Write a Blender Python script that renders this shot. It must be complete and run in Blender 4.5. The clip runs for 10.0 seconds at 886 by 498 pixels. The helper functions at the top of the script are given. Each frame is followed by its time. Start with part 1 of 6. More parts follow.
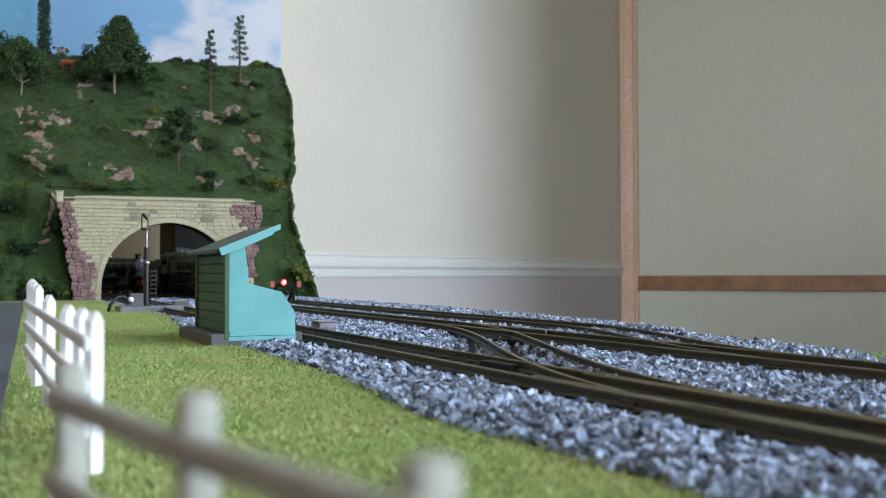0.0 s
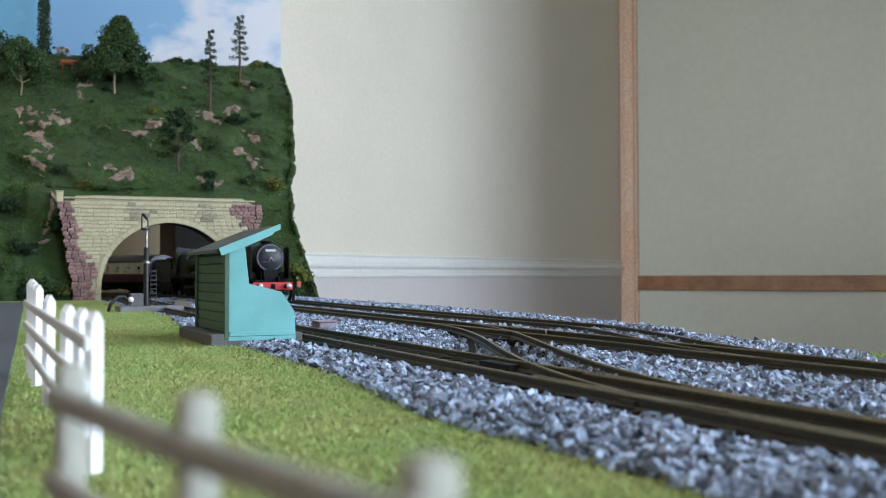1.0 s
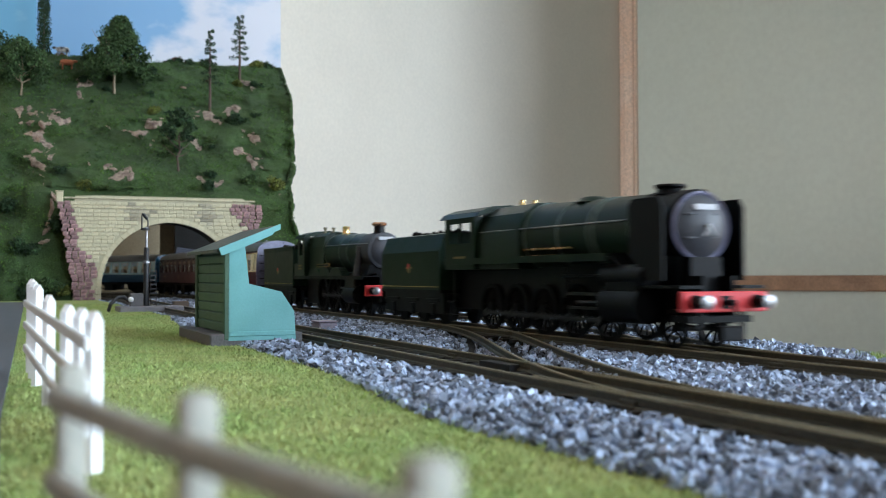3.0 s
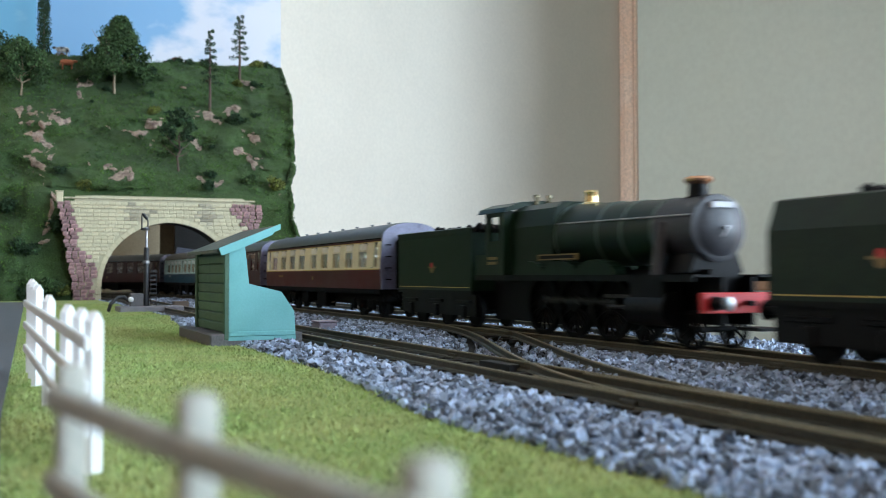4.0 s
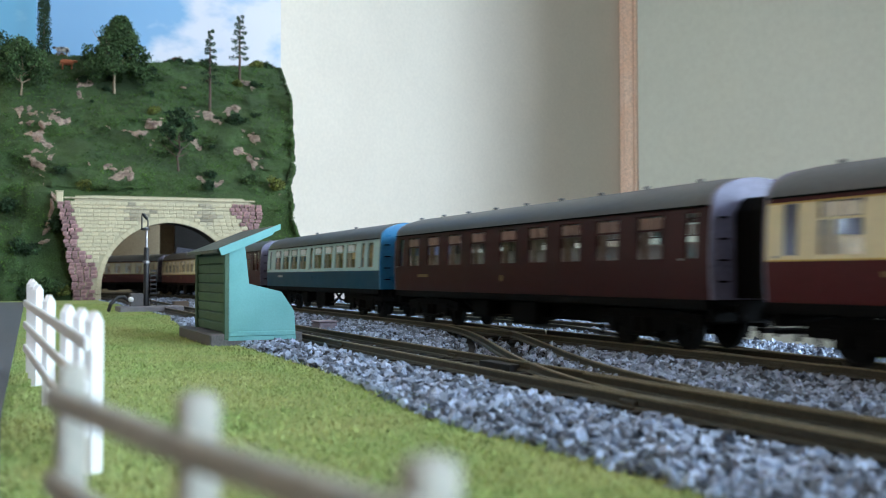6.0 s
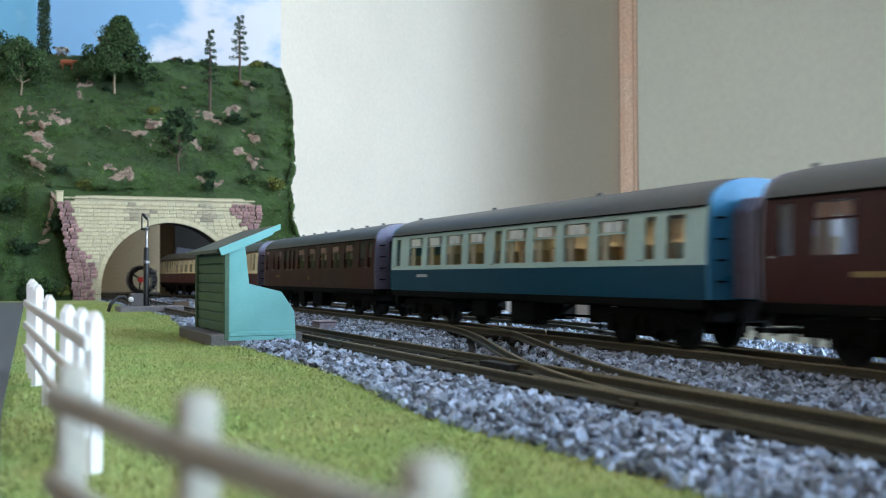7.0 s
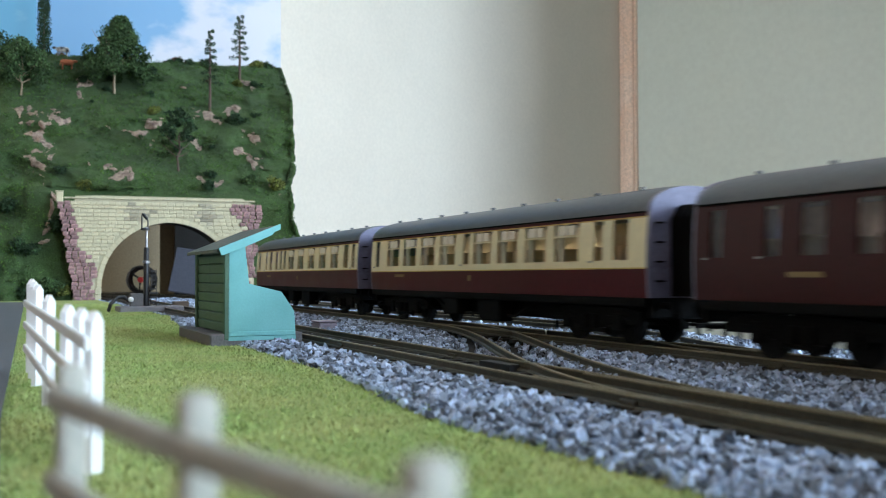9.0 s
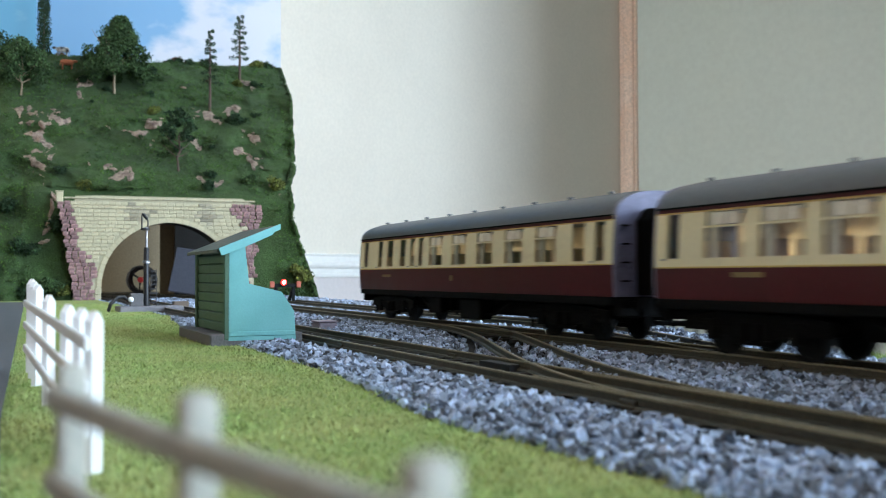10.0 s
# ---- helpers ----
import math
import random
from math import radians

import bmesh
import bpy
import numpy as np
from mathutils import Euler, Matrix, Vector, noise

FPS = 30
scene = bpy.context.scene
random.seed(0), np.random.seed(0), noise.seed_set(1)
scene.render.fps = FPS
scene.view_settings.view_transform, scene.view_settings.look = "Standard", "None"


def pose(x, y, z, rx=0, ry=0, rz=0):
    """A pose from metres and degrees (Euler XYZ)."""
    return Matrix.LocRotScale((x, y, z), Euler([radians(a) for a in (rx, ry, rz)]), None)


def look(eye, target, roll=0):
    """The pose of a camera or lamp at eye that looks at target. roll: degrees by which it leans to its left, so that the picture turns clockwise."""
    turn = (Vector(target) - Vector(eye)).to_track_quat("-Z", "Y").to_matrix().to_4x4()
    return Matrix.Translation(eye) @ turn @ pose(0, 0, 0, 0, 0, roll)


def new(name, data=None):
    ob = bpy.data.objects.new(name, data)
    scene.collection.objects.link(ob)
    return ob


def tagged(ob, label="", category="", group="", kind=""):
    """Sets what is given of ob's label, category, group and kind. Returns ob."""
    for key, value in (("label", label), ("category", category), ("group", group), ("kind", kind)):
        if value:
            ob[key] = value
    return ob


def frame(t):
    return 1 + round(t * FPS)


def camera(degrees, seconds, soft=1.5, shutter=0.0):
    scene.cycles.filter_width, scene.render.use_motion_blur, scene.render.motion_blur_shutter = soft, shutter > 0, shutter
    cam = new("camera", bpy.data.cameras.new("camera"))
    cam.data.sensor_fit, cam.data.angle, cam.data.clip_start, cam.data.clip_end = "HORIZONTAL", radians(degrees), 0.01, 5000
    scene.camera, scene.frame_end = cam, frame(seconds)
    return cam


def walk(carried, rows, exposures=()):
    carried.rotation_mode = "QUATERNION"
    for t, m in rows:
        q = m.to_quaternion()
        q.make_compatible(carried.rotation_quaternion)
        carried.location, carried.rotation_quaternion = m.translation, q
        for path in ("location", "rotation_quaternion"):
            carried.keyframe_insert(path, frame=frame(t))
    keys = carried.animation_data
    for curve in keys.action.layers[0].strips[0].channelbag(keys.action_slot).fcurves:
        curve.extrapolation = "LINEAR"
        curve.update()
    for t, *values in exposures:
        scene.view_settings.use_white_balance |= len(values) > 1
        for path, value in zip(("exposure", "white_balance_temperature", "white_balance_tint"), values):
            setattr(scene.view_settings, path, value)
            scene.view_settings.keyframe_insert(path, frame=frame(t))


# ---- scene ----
cam = camera(48.7, 10.0, soft=0.6, shutter=0.4)
EYE = 0.0232
CAM = pose(0, 0, EYE, 91.57, 0.15, 0)
walk(cam, [(0.0, CAM), (10.0, CAM)], [(0.0, 0.04, 6280, 9), (2.5, 0.10, 6280, 9), (4.2, 0.40, 6050, 6), (10.0, 0.42, 6000, 6)])
cam.data.dof.use_dof = True
cam.data.dof.focus_distance = 0.42
cam.data.dof.aperture_fstop = 40

# ---- plan: rail heads at z = 0, the room in metres ----
FLOOR_Z, CEIL_Z = -1.0, 1.9
A_DIR, B_DIR = Vector((0.6, 0.8, 0)), Vector((0.8, -0.6, 0))
Q = Vector((1.25, 1.5, 0))


def room(b, a, z):
    """A place in the room: b across towards the window wall, a along the far wall."""
    return Q + B_DIR * b + A_DIR * a + Vector((0, 0, z))


B0, B1, A0, A1 = -2.53, 2.6, -4.5, 2.915
GROUND = -0.0032
SLOPE = 0.454
NRM = math.sqrt(1 + SLOPE * SLOPE)
ALONG = Vector((-SLOPE / NRM, 1 / NRM, 0))
RIGHT = Vector((1 / NRM, SLOPE / NRM, 0))
LAT1, LAT2, LAT3 = 0.121, 0.2045, 0.2535


def track(lat, along, z=0.0):
    """A place on the layout: lat metres right of the eye across the lines, along metres away."""
    return RIGHT * lat + ALONG * along + Vector((0, 0, z))


# ---- world and lights ----
world = bpy.data.worlds.new("daylight")
scene.world = world
world.use_nodes = True
sky = world.node_tree.nodes.new("ShaderNodeTexSky")
sky.sky_type, sky.sun_disc = "NISHITA", False
sky.sun_elevation, sky.sun_rotation = radians(40), radians(110)
world.node_tree.links.new(sky.outputs[0], world.node_tree.nodes["Background"].inputs[0])
world.node_tree.nodes["Background"].inputs[1].default_value = 0.1
DOOR_FILL = (-2.45, -1.85, 0.1, 1.5)  # opening added in the back wall for a fill lamp: b from, b to, z from, z to
WIN2 = (-2.7, -1.6, 0.30, 1.70)
WIN = (-0.55, 0.95, 0.05, 1.45)  # a from, a to, z from, z to


def daylight(name, at, towards, w, h, watts, colour):
    lamp = bpy.data.lights.new(name, "AREA")
    lamp.shape, lamp.size, lamp.size_y, lamp.energy, lamp.color = "RECTANGLE", w, h, watts, colour
    ob = new(name, lamp)
    ob.matrix_world = look(at, at + towards)
    return ob


daylight("window_daylight", room(B1 - 0.02, (WIN[0] + WIN[1]) / 2, (WIN[2] + WIN[3]) / 2), -B_DIR, WIN[1] - WIN[0] - 0.1, WIN[3] - WIN[2] - 0.1, 150, (0.71, 0.85, 1.0))
daylight("near_window_daylight", room(B1 - 0.02, (WIN2[0] + WIN2[1]) / 2, (WIN2[2] + WIN2[3]) / 2), -B_DIR, WIN2[1] - WIN2[0] - 0.1, WIN2[3] - WIN2[2] - 0.1, 48, (0.73, 0.86, 1.0))
# fill lamp added to brighten the cupboard door; no window is known there
daylight("back_window_daylight", room((DOOR_FILL[0] + DOOR_FILL[1]) / 2, A0 + 0.02, (DOOR_FILL[2] + DOOR_FILL[3]) / 2), A_DIR, DOOR_FILL[1] - DOOR_FILL[0] - 0.1, DOOR_FILL[3] - DOOR_FILL[2] - 0.1, 66, (1.0, 0.95, 0.86))


# ---- materials ----
def material(name, colour, rough=0.6, metal=0.0, vary=0.12, scale=60.0, fine=600.0, bump=0.15, depth=0.0006, second=None, random_tint=0.0, island=0.0, spec=0.5, coat=0.0):
    """A surface with broad and fine variation, and fine relief. second: a colour that shows in patches."""
    m = bpy.data.materials.new(name)
    m.use_nodes = True
    n, l = m.node_tree.nodes, m.node_tree.links
    p = n["Principled BSDF"]
    p.inputs["Roughness"].default_value, p.inputs["Metallic"].default_value = rough, metal
    p.inputs["Specular IOR Level"].default_value = spec
    p.inputs["Coat Weight"].default_value = coat
    co = n.new("ShaderNodeTexCoord")
    a, b = n.new("ShaderNodeTexNoise"), n.new("ShaderNodeTexNoise")
    a.inputs["Scale"].default_value, b.inputs["Scale"].default_value = scale, fine
    a.inputs["Detail"].default_value, b.inputs["Detail"].default_value = 5, 3
    l.new(co.outputs["Object"], a.inputs["Vector"]), l.new(co.outputs["Object"], b.inputs["Vector"])
    ramp = n.new("ShaderNodeValToRGB")
    ramp.color_ramp.elements[0].position, ramp.color_ramp.elements[1].position = 0.35, 0.65
    other = second or tuple(c * (1 - vary) for c in colour)
    ramp.color_ramp.elements[0].color, ramp.color_ramp.elements[1].color = (*other, 1), (*colour, 1)
    l.new(a.outputs["Fac"], ramp.inputs[0])
    mul = n.new("ShaderNodeMix")
    mul.data_type, mul.blend_type = "RGBA", "MULTIPLY"
    mul.inputs["Factor"].default_value = 1.0
    r2 = n.new("ShaderNodeMapRange")
    r2.inputs["From Min"].default_value, r2.inputs["From Max"].default_value = 0.3, 0.7
    r2.inputs["To Min"].default_value, r2.inputs["To Max"].default_value = 1 - vary, 1 + vary
    l.new(b.outputs["Fac"], r2.inputs["Value"])
    l.new(ramp.outputs[0], mul.inputs["A"]), l.new(r2.outputs[0], mul.inputs["B"])
    out = mul.outputs["Result"]
    for amount, node, socket in ((random_tint, "ShaderNodeObjectInfo", "Random"), (island, "ShaderNodeNewGeometry", "Random Per Island")):
        if amount:
            info, r3, m2 = n.new(node), n.new("ShaderNodeMapRange"), n.new("ShaderNodeMix")
            r3.inputs["To Min"].default_value, r3.inputs["To Max"].default_value = 1 - amount, 1 + amount
            l.new(info.outputs[socket], r3.inputs["Value"])
            m2.data_type, m2.blend_type = "RGBA", "MULTIPLY"
            m2.inputs["Factor"].default_value = 1.0
            l.new(out, m2.inputs["A"]), l.new(r3.outputs[0], m2.inputs["B"])
            out = m2.outputs["Result"]
    l.new(out, p.inputs["Base Color"])
    r4 = n.new("ShaderNodeMapRange")
    r4.inputs["To Min"].default_value, r4.inputs["To Max"].default_value = max(0.02, rough - 0.1), min(1, rough + 0.1)
    l.new(a.outputs["Fac"], r4.inputs["Value"]), l.new(r4.outputs[0], p.inputs["Roughness"])
    if bump:
        bm = n.new("ShaderNodeBump")
        bm.inputs["Strength"].default_value, bm.inputs["Distance"].default_value = bump, depth
        l.new(b.outputs["Fac"], bm.inputs["Height"]), l.new(bm.outputs[0], p.inputs["Normal"])
    return m


def glowing(name, colour, strength):
    m = material(name, colour, 0.3, bump=0)
    p = m.node_tree.nodes["Principled BSDF"]
    p.inputs["Emission Color"].default_value, p.inputs["Emission Strength"].default_value = (*colour, 1), strength
    return m


M_WALL = material("cream_wall_paint", (0.76, 0.70, 0.60), 0.85, vary=0.04, scale=3, fine=90, bump=0.12, depth=0.002)
M_WALL_LOW = material("pale_dado_paint", (0.63, 0.58, 0.57), 0.8, vary=0.04, scale=3, fine=90, bump=0.12, depth=0.002)
M_TRIM = material("white_gloss_trim", (0.78, 0.77, 0.74), 0.35, vary=0.04, scale=5, fine=60, bump=0.05)
M_PANEL = material("grey_green_door_paint", (0.735, 0.80, 0.745), 0.45, vary=0.03, scale=2, fine=40, bump=0.05)
M_WOOD = material("varnished_pine", (0.92, 0.72, 0.60), 0.4, vary=0.2, scale=6, fine=120, bump=0.1, second=(0.88, 0.64, 0.50))
M_OAK = material("brown_oak_strip", (0.46, 0.26, 0.15), 0.4, vary=0.2, scale=8, fine=120, bump=0.1, second=(0.28, 0.14, 0.07))
M_FLOOR = material("brown_carpet", (0.22, 0.17, 0.13), 0.95, vary=0.2, scale=4, fine=300, bump=0.4)
M_CEIL = material("white_ceiling", (0.8, 0.79, 0.76), 0.9, vary=0.03, scale=3, fine=80)
M_BOARD = material("plywood", (0.45, 0.32, 0.2), 0.7, vary=0.15, scale=10, fine=200)
M_GRASS = material("flock_grass_mat", (0.265, 0.35, 0.10), 0.95, vary=0.2, scale=30, fine=1600, bump=0.6, depth=0.001, second=(0.335, 0.37, 0.12))
M_BLADE = material("flock_fibres", (0.30, 0.41, 0.13), 0.9, vary=0.15, scale=30, fine=1500, bump=0, second=(0.385, 0.43, 0.155), island=0.25)
M_ROAD = material("grey_card_road", (0.10, 0.112, 0.125), 0.8, vary=0.15, scale=60, fine=1500, bump=0.4)
M_STONE = material("blue_grey_ballast", (0.295, 0.355, 0.47), 0.55, vary=0.2, scale=300, fine=2500, bump=0.3, depth=0.0002, island=0.9)
M_BED = material("dark_track_bed", (0.025, 0.025, 0.026), 0.95, vary=0.3, scale=200, fine=2000, bump=0.6)
M_RAIL = material("tarnished_nickel_rail", (0.24, 0.21, 0.13), 0.45, metal=0.4, vary=0.2, scale=80, fine=900, bump=0.1)
M_RAILSIDE = material("rusty_rail_web", (0.047, 0.043, 0.025), 0.6, metal=0.0, vary=0.25, scale=90, fine=900, bump=0.2)
M_SLEEPER = material("dark_sleeper", (0.035, 0.03, 0.027), 0.7, vary=0.2, scale=100, fine=900, bump=0.3, random_tint=0.3)
M_TEAL = material("teal_painted_hut", (0.19, 0.49, 0.50), 0.5, vary=0.05, scale=60, fine=1500, bump=0.12, depth=0.0002, second=(0.145, 0.41, 0.41))
M_PLANK = material("dark_green_boards", (0.055, 0.12, 0.075), 0.5, vary=0.15, scale=150, fine=1500, bump=0.25, random_tint=0.2)
M_ROOF = material("grey_green_felt", (0.14, 0.17, 0.15), 0.85, vary=0.15, scale=150, fine=2500, bump=0.4)
M_CONC = material("dark_grey_resin", (0.13, 0.125, 0.13), 0.7, vary=0.2, scale=120, fine=1500, bump=0.3)
M_HILL = material("hillside_flock", (0.042, 0.078, 0.018), 0.95, vary=0.35, scale=28, fine=700, bump=0.9, depth=0.002, second=(0.028, 0.052, 0.013))
M_ROCK = material("tan_cork_rock", (0.33, 0.235, 0.185), 0.9, vary=0.3, scale=90, fine=900, bump=0.7, depth=0.001, second=(0.24, 0.18, 0.14), random_tint=0.25)
M_SHRUB = [material("shrub_dark", (0.02, 0.048, 0.015), 0.95, vary=0.3, scale=90, fine=900, bump=0.3, island=0.5),
           material("shrub_olive", (0.13, 0.15, 0.025), 0.95, vary=0.3, scale=90, fine=900, bump=0.3, island=0.5),
           material("shrub_mid", (0.046, 0.088, 0.024), 0.95, vary=0.3, scale=90, fine=900, bump=0.3, island=0.5),
           material("heather_brown", (0.15, 0.075, 0.05), 0.95, vary=0.3, scale=90, fine=900, bump=0.3, island=0.5)]
M_BARK = material("pale_bark", (0.26, 0.20, 0.13), 0.9, vary=0.25, scale=150, fine=900, bump=0.5)
M_BARK2 = material("dark_bark", (0.09, 0.06, 0.045), 0.9, vary=0.25, scale=150, fine=900, bump=0.5)
M_CREAMSTONE = material("cream_stone", (0.52, 0.47, 0.31), 0.9, vary=0.12, scale=60, fine=900, bump=0.4, depth=0.0004, second=(0.46, 0.41, 0.28), random_tint=0.07)
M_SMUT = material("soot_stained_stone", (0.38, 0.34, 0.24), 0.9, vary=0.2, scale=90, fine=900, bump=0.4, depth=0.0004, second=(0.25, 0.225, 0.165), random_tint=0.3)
M_PURPLE = material("purple_brown_stone", (0.23, 0.135, 0.135), 0.9, vary=0.25, scale=110, fine=900, bump=0.5, second=(0.33, 0.21, 0.19), random_tint=0.3)
M_MORTAR = material("stone_mortar", (0.45, 0.405, 0.275), 0.95, vary=0.15, scale=90, fine=900, bump=0.3)
# near-black, for the tunnel lining and the upright board under the hill
M_NEAR_BLACK = material("near_black_lining", (0.022, 0.02, 0.018), 0.95, vary=0.3, scale=60, fine=600, bump=0.3)
M_BLACK = material("black_plastic", (0.008, 0.008, 0.010), 0.5, vary=0.2, scale=200, fine=1500, bump=0.05)
M_STEEL = material("bright_steel", (0.34, 0.34, 0.35), 0.4, metal=0.9, vary=0.1, scale=200, fine=1500, bump=0.05)
M_WHITE = material("white_plastic", (0.90, 0.90, 0.91), 0.4, vary=0.03, scale=200, fine=1500, bump=0.05)
M_FENCE = material("grey_brown_fence", (0.41, 0.40, 0.35), 0.7, vary=0.15, scale=200, fine=1500, bump=0.3)


# ---- mesh helpers ----
def grid_mesh(name, verts, faces, mat, smooth=False):
    me = bpy.data.meshes.new(name)
    me.from_pydata([tuple(v) for v in verts], [], faces)
    me.materials.append(mat)
    if smooth:
        me.shade_smooth()
    me.update()
    return me


def part(name, bm, mat, parent=None, label="", smooth=False):
    """One bmesh as one mesh object, under a thing or a part."""
    me = bpy.data.meshes.new(name)
    bmesh.ops.recalc_face_normals(bm, faces=bm.faces)
    bm.to_mesh(me)
    bm.free()
    for one in (mat if isinstance(mat, (list, tuple)) else [mat]):
        me.materials.append(one)
    if smooth:
        me.shade_auto_smooth(angle=radians(40)) if hasattr(me, "shade_auto_smooth") else me.shade_smooth()
    ob = new(name, me)
    if parent is not None:
        ob.parent = parent
    if label:
        tagged(ob, label)
    return ob


def box(bm, lo, hi, bevel=0.0, m=None, seg=1):
    r = bmesh.ops.create_cube(bm, size=1)
    vs = r["verts"]
    bmesh.ops.scale(bm, vec=[h - l for l, h in zip(lo, hi)], verts=vs)
    bmesh.ops.translate(bm, vec=[(h + l) / 2 for l, h in zip(lo, hi)], verts=vs)
    if bevel:
        es = list({e for v in vs for e in v.link_edges})
        r = bmesh.ops.bevel(bm, geom=es, offset=bevel, segments=seg, affect="EDGES", profile=0.5)
        vs = list({v for f in r["faces"] for v in f.verts} | {v for v in vs if v.is_valid})
    if m is not None:
        bmesh.ops.transform(bm, matrix=m, verts=vs)
    return vs


def rod(bm, p, q, r, r2=None, seg=10, caps=True):
    """A round bar from p to q."""
    p, q = Vector(p), Vector(q)
    d = q - p
    m = Matrix.Translation((p + q) / 2) @ d.to_track_quat("Z", "Y").to_matrix().to_4x4()
    return bmesh.ops.create_cone(bm, cap_ends=caps, segments=seg, radius1=r, radius2=r if r2 is None else r2, depth=d.length, matrix=m)["verts"]


def prism(bm, outline, lo, hi, axis=0, m=None):
    """An outline of (u, v) pairs drawn out from lo to hi along an axis: 0: (y, z) along x; 1: (x, z) along y; 2: (x, y) along z."""
    def at(u, v, w):
        return ((w, u, v), (u, w, v), (u, v, w))[axis]
    a = [bm.verts.new(at(u, v, lo)) for u, v in outline]
    b = [bm.verts.new(at(u, v, hi)) for u, v in outline]
    bm.faces.new(a), bm.faces.new(list(reversed(b)))
    for i in range(len(a)):
        j = (i + 1) % len(a)
        bm.faces.new((a[i], b[i], b[j], a[j]))
    if m is not None:
        bmesh.ops.transform(bm, matrix=m, verts=a + b)
    return a + b


def frame_of(origin, x_dir):
    x = Vector(x_dir).normalized()
    z = Vector((0, 0, 1))
    return Matrix.Translation(origin) @ Matrix((x, z.cross(x), z)).transposed().to_4x4()


def shaped(name, build, mat, m=None, label="", category="", group="", kind="", parent=None, smooth=False):
    bm = bmesh.new()
    build(bm)
    ob = part(name, bm, mat, parent, smooth=smooth)
    if m is not None:
        ob.matrix_basis = m
    return tagged(ob, label, category, group, kind)


def thing(name, m, label, category, group=""):
    ob = new(name)
    ob.empty_display_size = 0.01
    ob.matrix_basis = m
    return tagged(ob, label, category, group)


# ---- the room ----
M_ROOM = frame_of(Q, B_DIR)


def build_room():
    t = 0.12
    shaped("wall_far", lambda bm: box(bm, (B0 - t, A0 - t, FLOOR_Z), (B0, A1 + t, CEIL_Z)), M_WALL, M_ROOM, "cream painted wall behind the model railway", "wall", kind="structure")
    shaped("wall_far_lower_band", lambda bm: box(bm, (B0, A0, FLOOR_Z), (B0 + 0.006, A1, 0.02)), M_WALL_LOW, M_ROOM, "paler paint below the dado rail", "wall", kind="structure")
    shaped("wall_cupboard", lambda bm: box(bm, (B0, A1 + 0.05, FLOOR_Z), (B1, A1 + t, CEIL_Z)), M_WALL, M_ROOM, "plain wall behind the cupboard door", "wall", kind="structure")

    def back_wall(bm):
        box(bm, (B0, A0 - t, FLOOR_Z), (DOOR_FILL[0], A0, CEIL_Z))
        box(bm, (DOOR_FILL[1], A0 - t, FLOOR_Z), (B1, A0, CEIL_Z))
        box(bm, (DOOR_FILL[0], A0 - t, FLOOR_Z), (DOOR_FILL[1], A0, DOOR_FILL[2]))
        box(bm, (DOOR_FILL[0], A0 - t, DOOR_FILL[3]), (DOOR_FILL[1], A0, CEIL_Z))
    shaped("wall_back", back_wall, M_WALL, M_ROOM, "cream wall with an opening added for the fill lamp", "wall", kind="structure")
    # unseen wall added to block window light from the far corner; dark to cut bounce
    shaped("wall_partition", lambda bm: box(bm, (-0.5, 1.11, FLOOR_Z), (B1, 1.21, CEIL_Z)), M_OAK, M_ROOM, "unseen dark wall added to shade the far wall's corner", "wall", kind="structure")

    # unseen screen added to keep the back lamp off the train; dark to cut bounce
    shaped("wall_return", lambda bm: box(bm, (-1.72, -2.95, FLOOR_Z), (0.3, -2.85, CEIL_Z)), M_OAK, M_ROOM, "unseen dark wall added to keep the back lamp off the railway", "wall", kind="structure")

    def window_wall(bm):
        box(bm, (B1, A0 - t, FLOOR_Z), (B1 + t, WIN2[0], CEIL_Z))
        box(bm, (B1, WIN2[1], FLOOR_Z), (B1 + t, WIN[0], CEIL_Z))
        box(bm, (B1, WIN2[0], FLOOR_Z), (B1 + t, WIN2[1], WIN2[2]))
        box(bm, (B1, WIN2[0], WIN2[3]), (B1 + t, WIN2[1], CEIL_Z))
        box(bm, (B1, WIN[1], FLOOR_Z), (B1 + t, A1 + t, CEIL_Z))
        box(bm, (B1, WIN[0], FLOOR_Z), (B1 + t, WIN[1], WIN[2]))
        box(bm, (B1, WIN[0], WIN[3]), (B1 + t, WIN[1], CEIL_Z))
    shaped("wall_window", window_wall, M_WALL, M_ROOM, "cream wall with a window opening", "wall", kind="structure")
    shaped("floor", lambda bm: box(bm, (B0 - t, A0 - t, FLOOR_Z - 0.1), (B1 + t, A1 + t, FLOOR_Z)), M_FLOOR, M_ROOM, "brown carpeted floor", "floor", kind="structure")
    shaped("ceiling", lambda bm: box(bm, (B0 - t, A0 - t, CEIL_Z), (B1 + t, A1 + t, CEIL_Z + 0.1)), M_CEIL, M_ROOM, "plain white ceiling", "ceiling", kind="structure")

    def dado(bm):
        # moulded section: a lower bead, a flat, a raised nose and a thin top fillet
        sec = [(0, 0.018), (0.010, 0.018), (0.014, 0.022), (0.014, 0.030), (0.008, 0.034), (0.008, 0.050), (0.020, 0.054), (0.024, 0.062),
               (0.022, 0.070), (0.012, 0.076), (0.010, 0.094), (0.013, 0.097), (0.013, 0.101), (0, 0.104)]
        prism(bm, sec, A0, A1 + 0.05, axis=1, m=Matrix.Translation((B0 + 0.0, 0, 0)))
    shaped("trim_dado_rail", dado, M_TRIM, M_ROOM, "white moulded dado rail along the wall", "dado rail", kind="structure")

    # tall cupboard door in a pine frame, with an oak strip across it
    door = thing("cupboard_door", M_ROOM @ pose(B0, A1, FLOOR_Z), "grey-green cupboard door in a pine frame", "door")
    top = CEIL_Z - FLOOR_Z

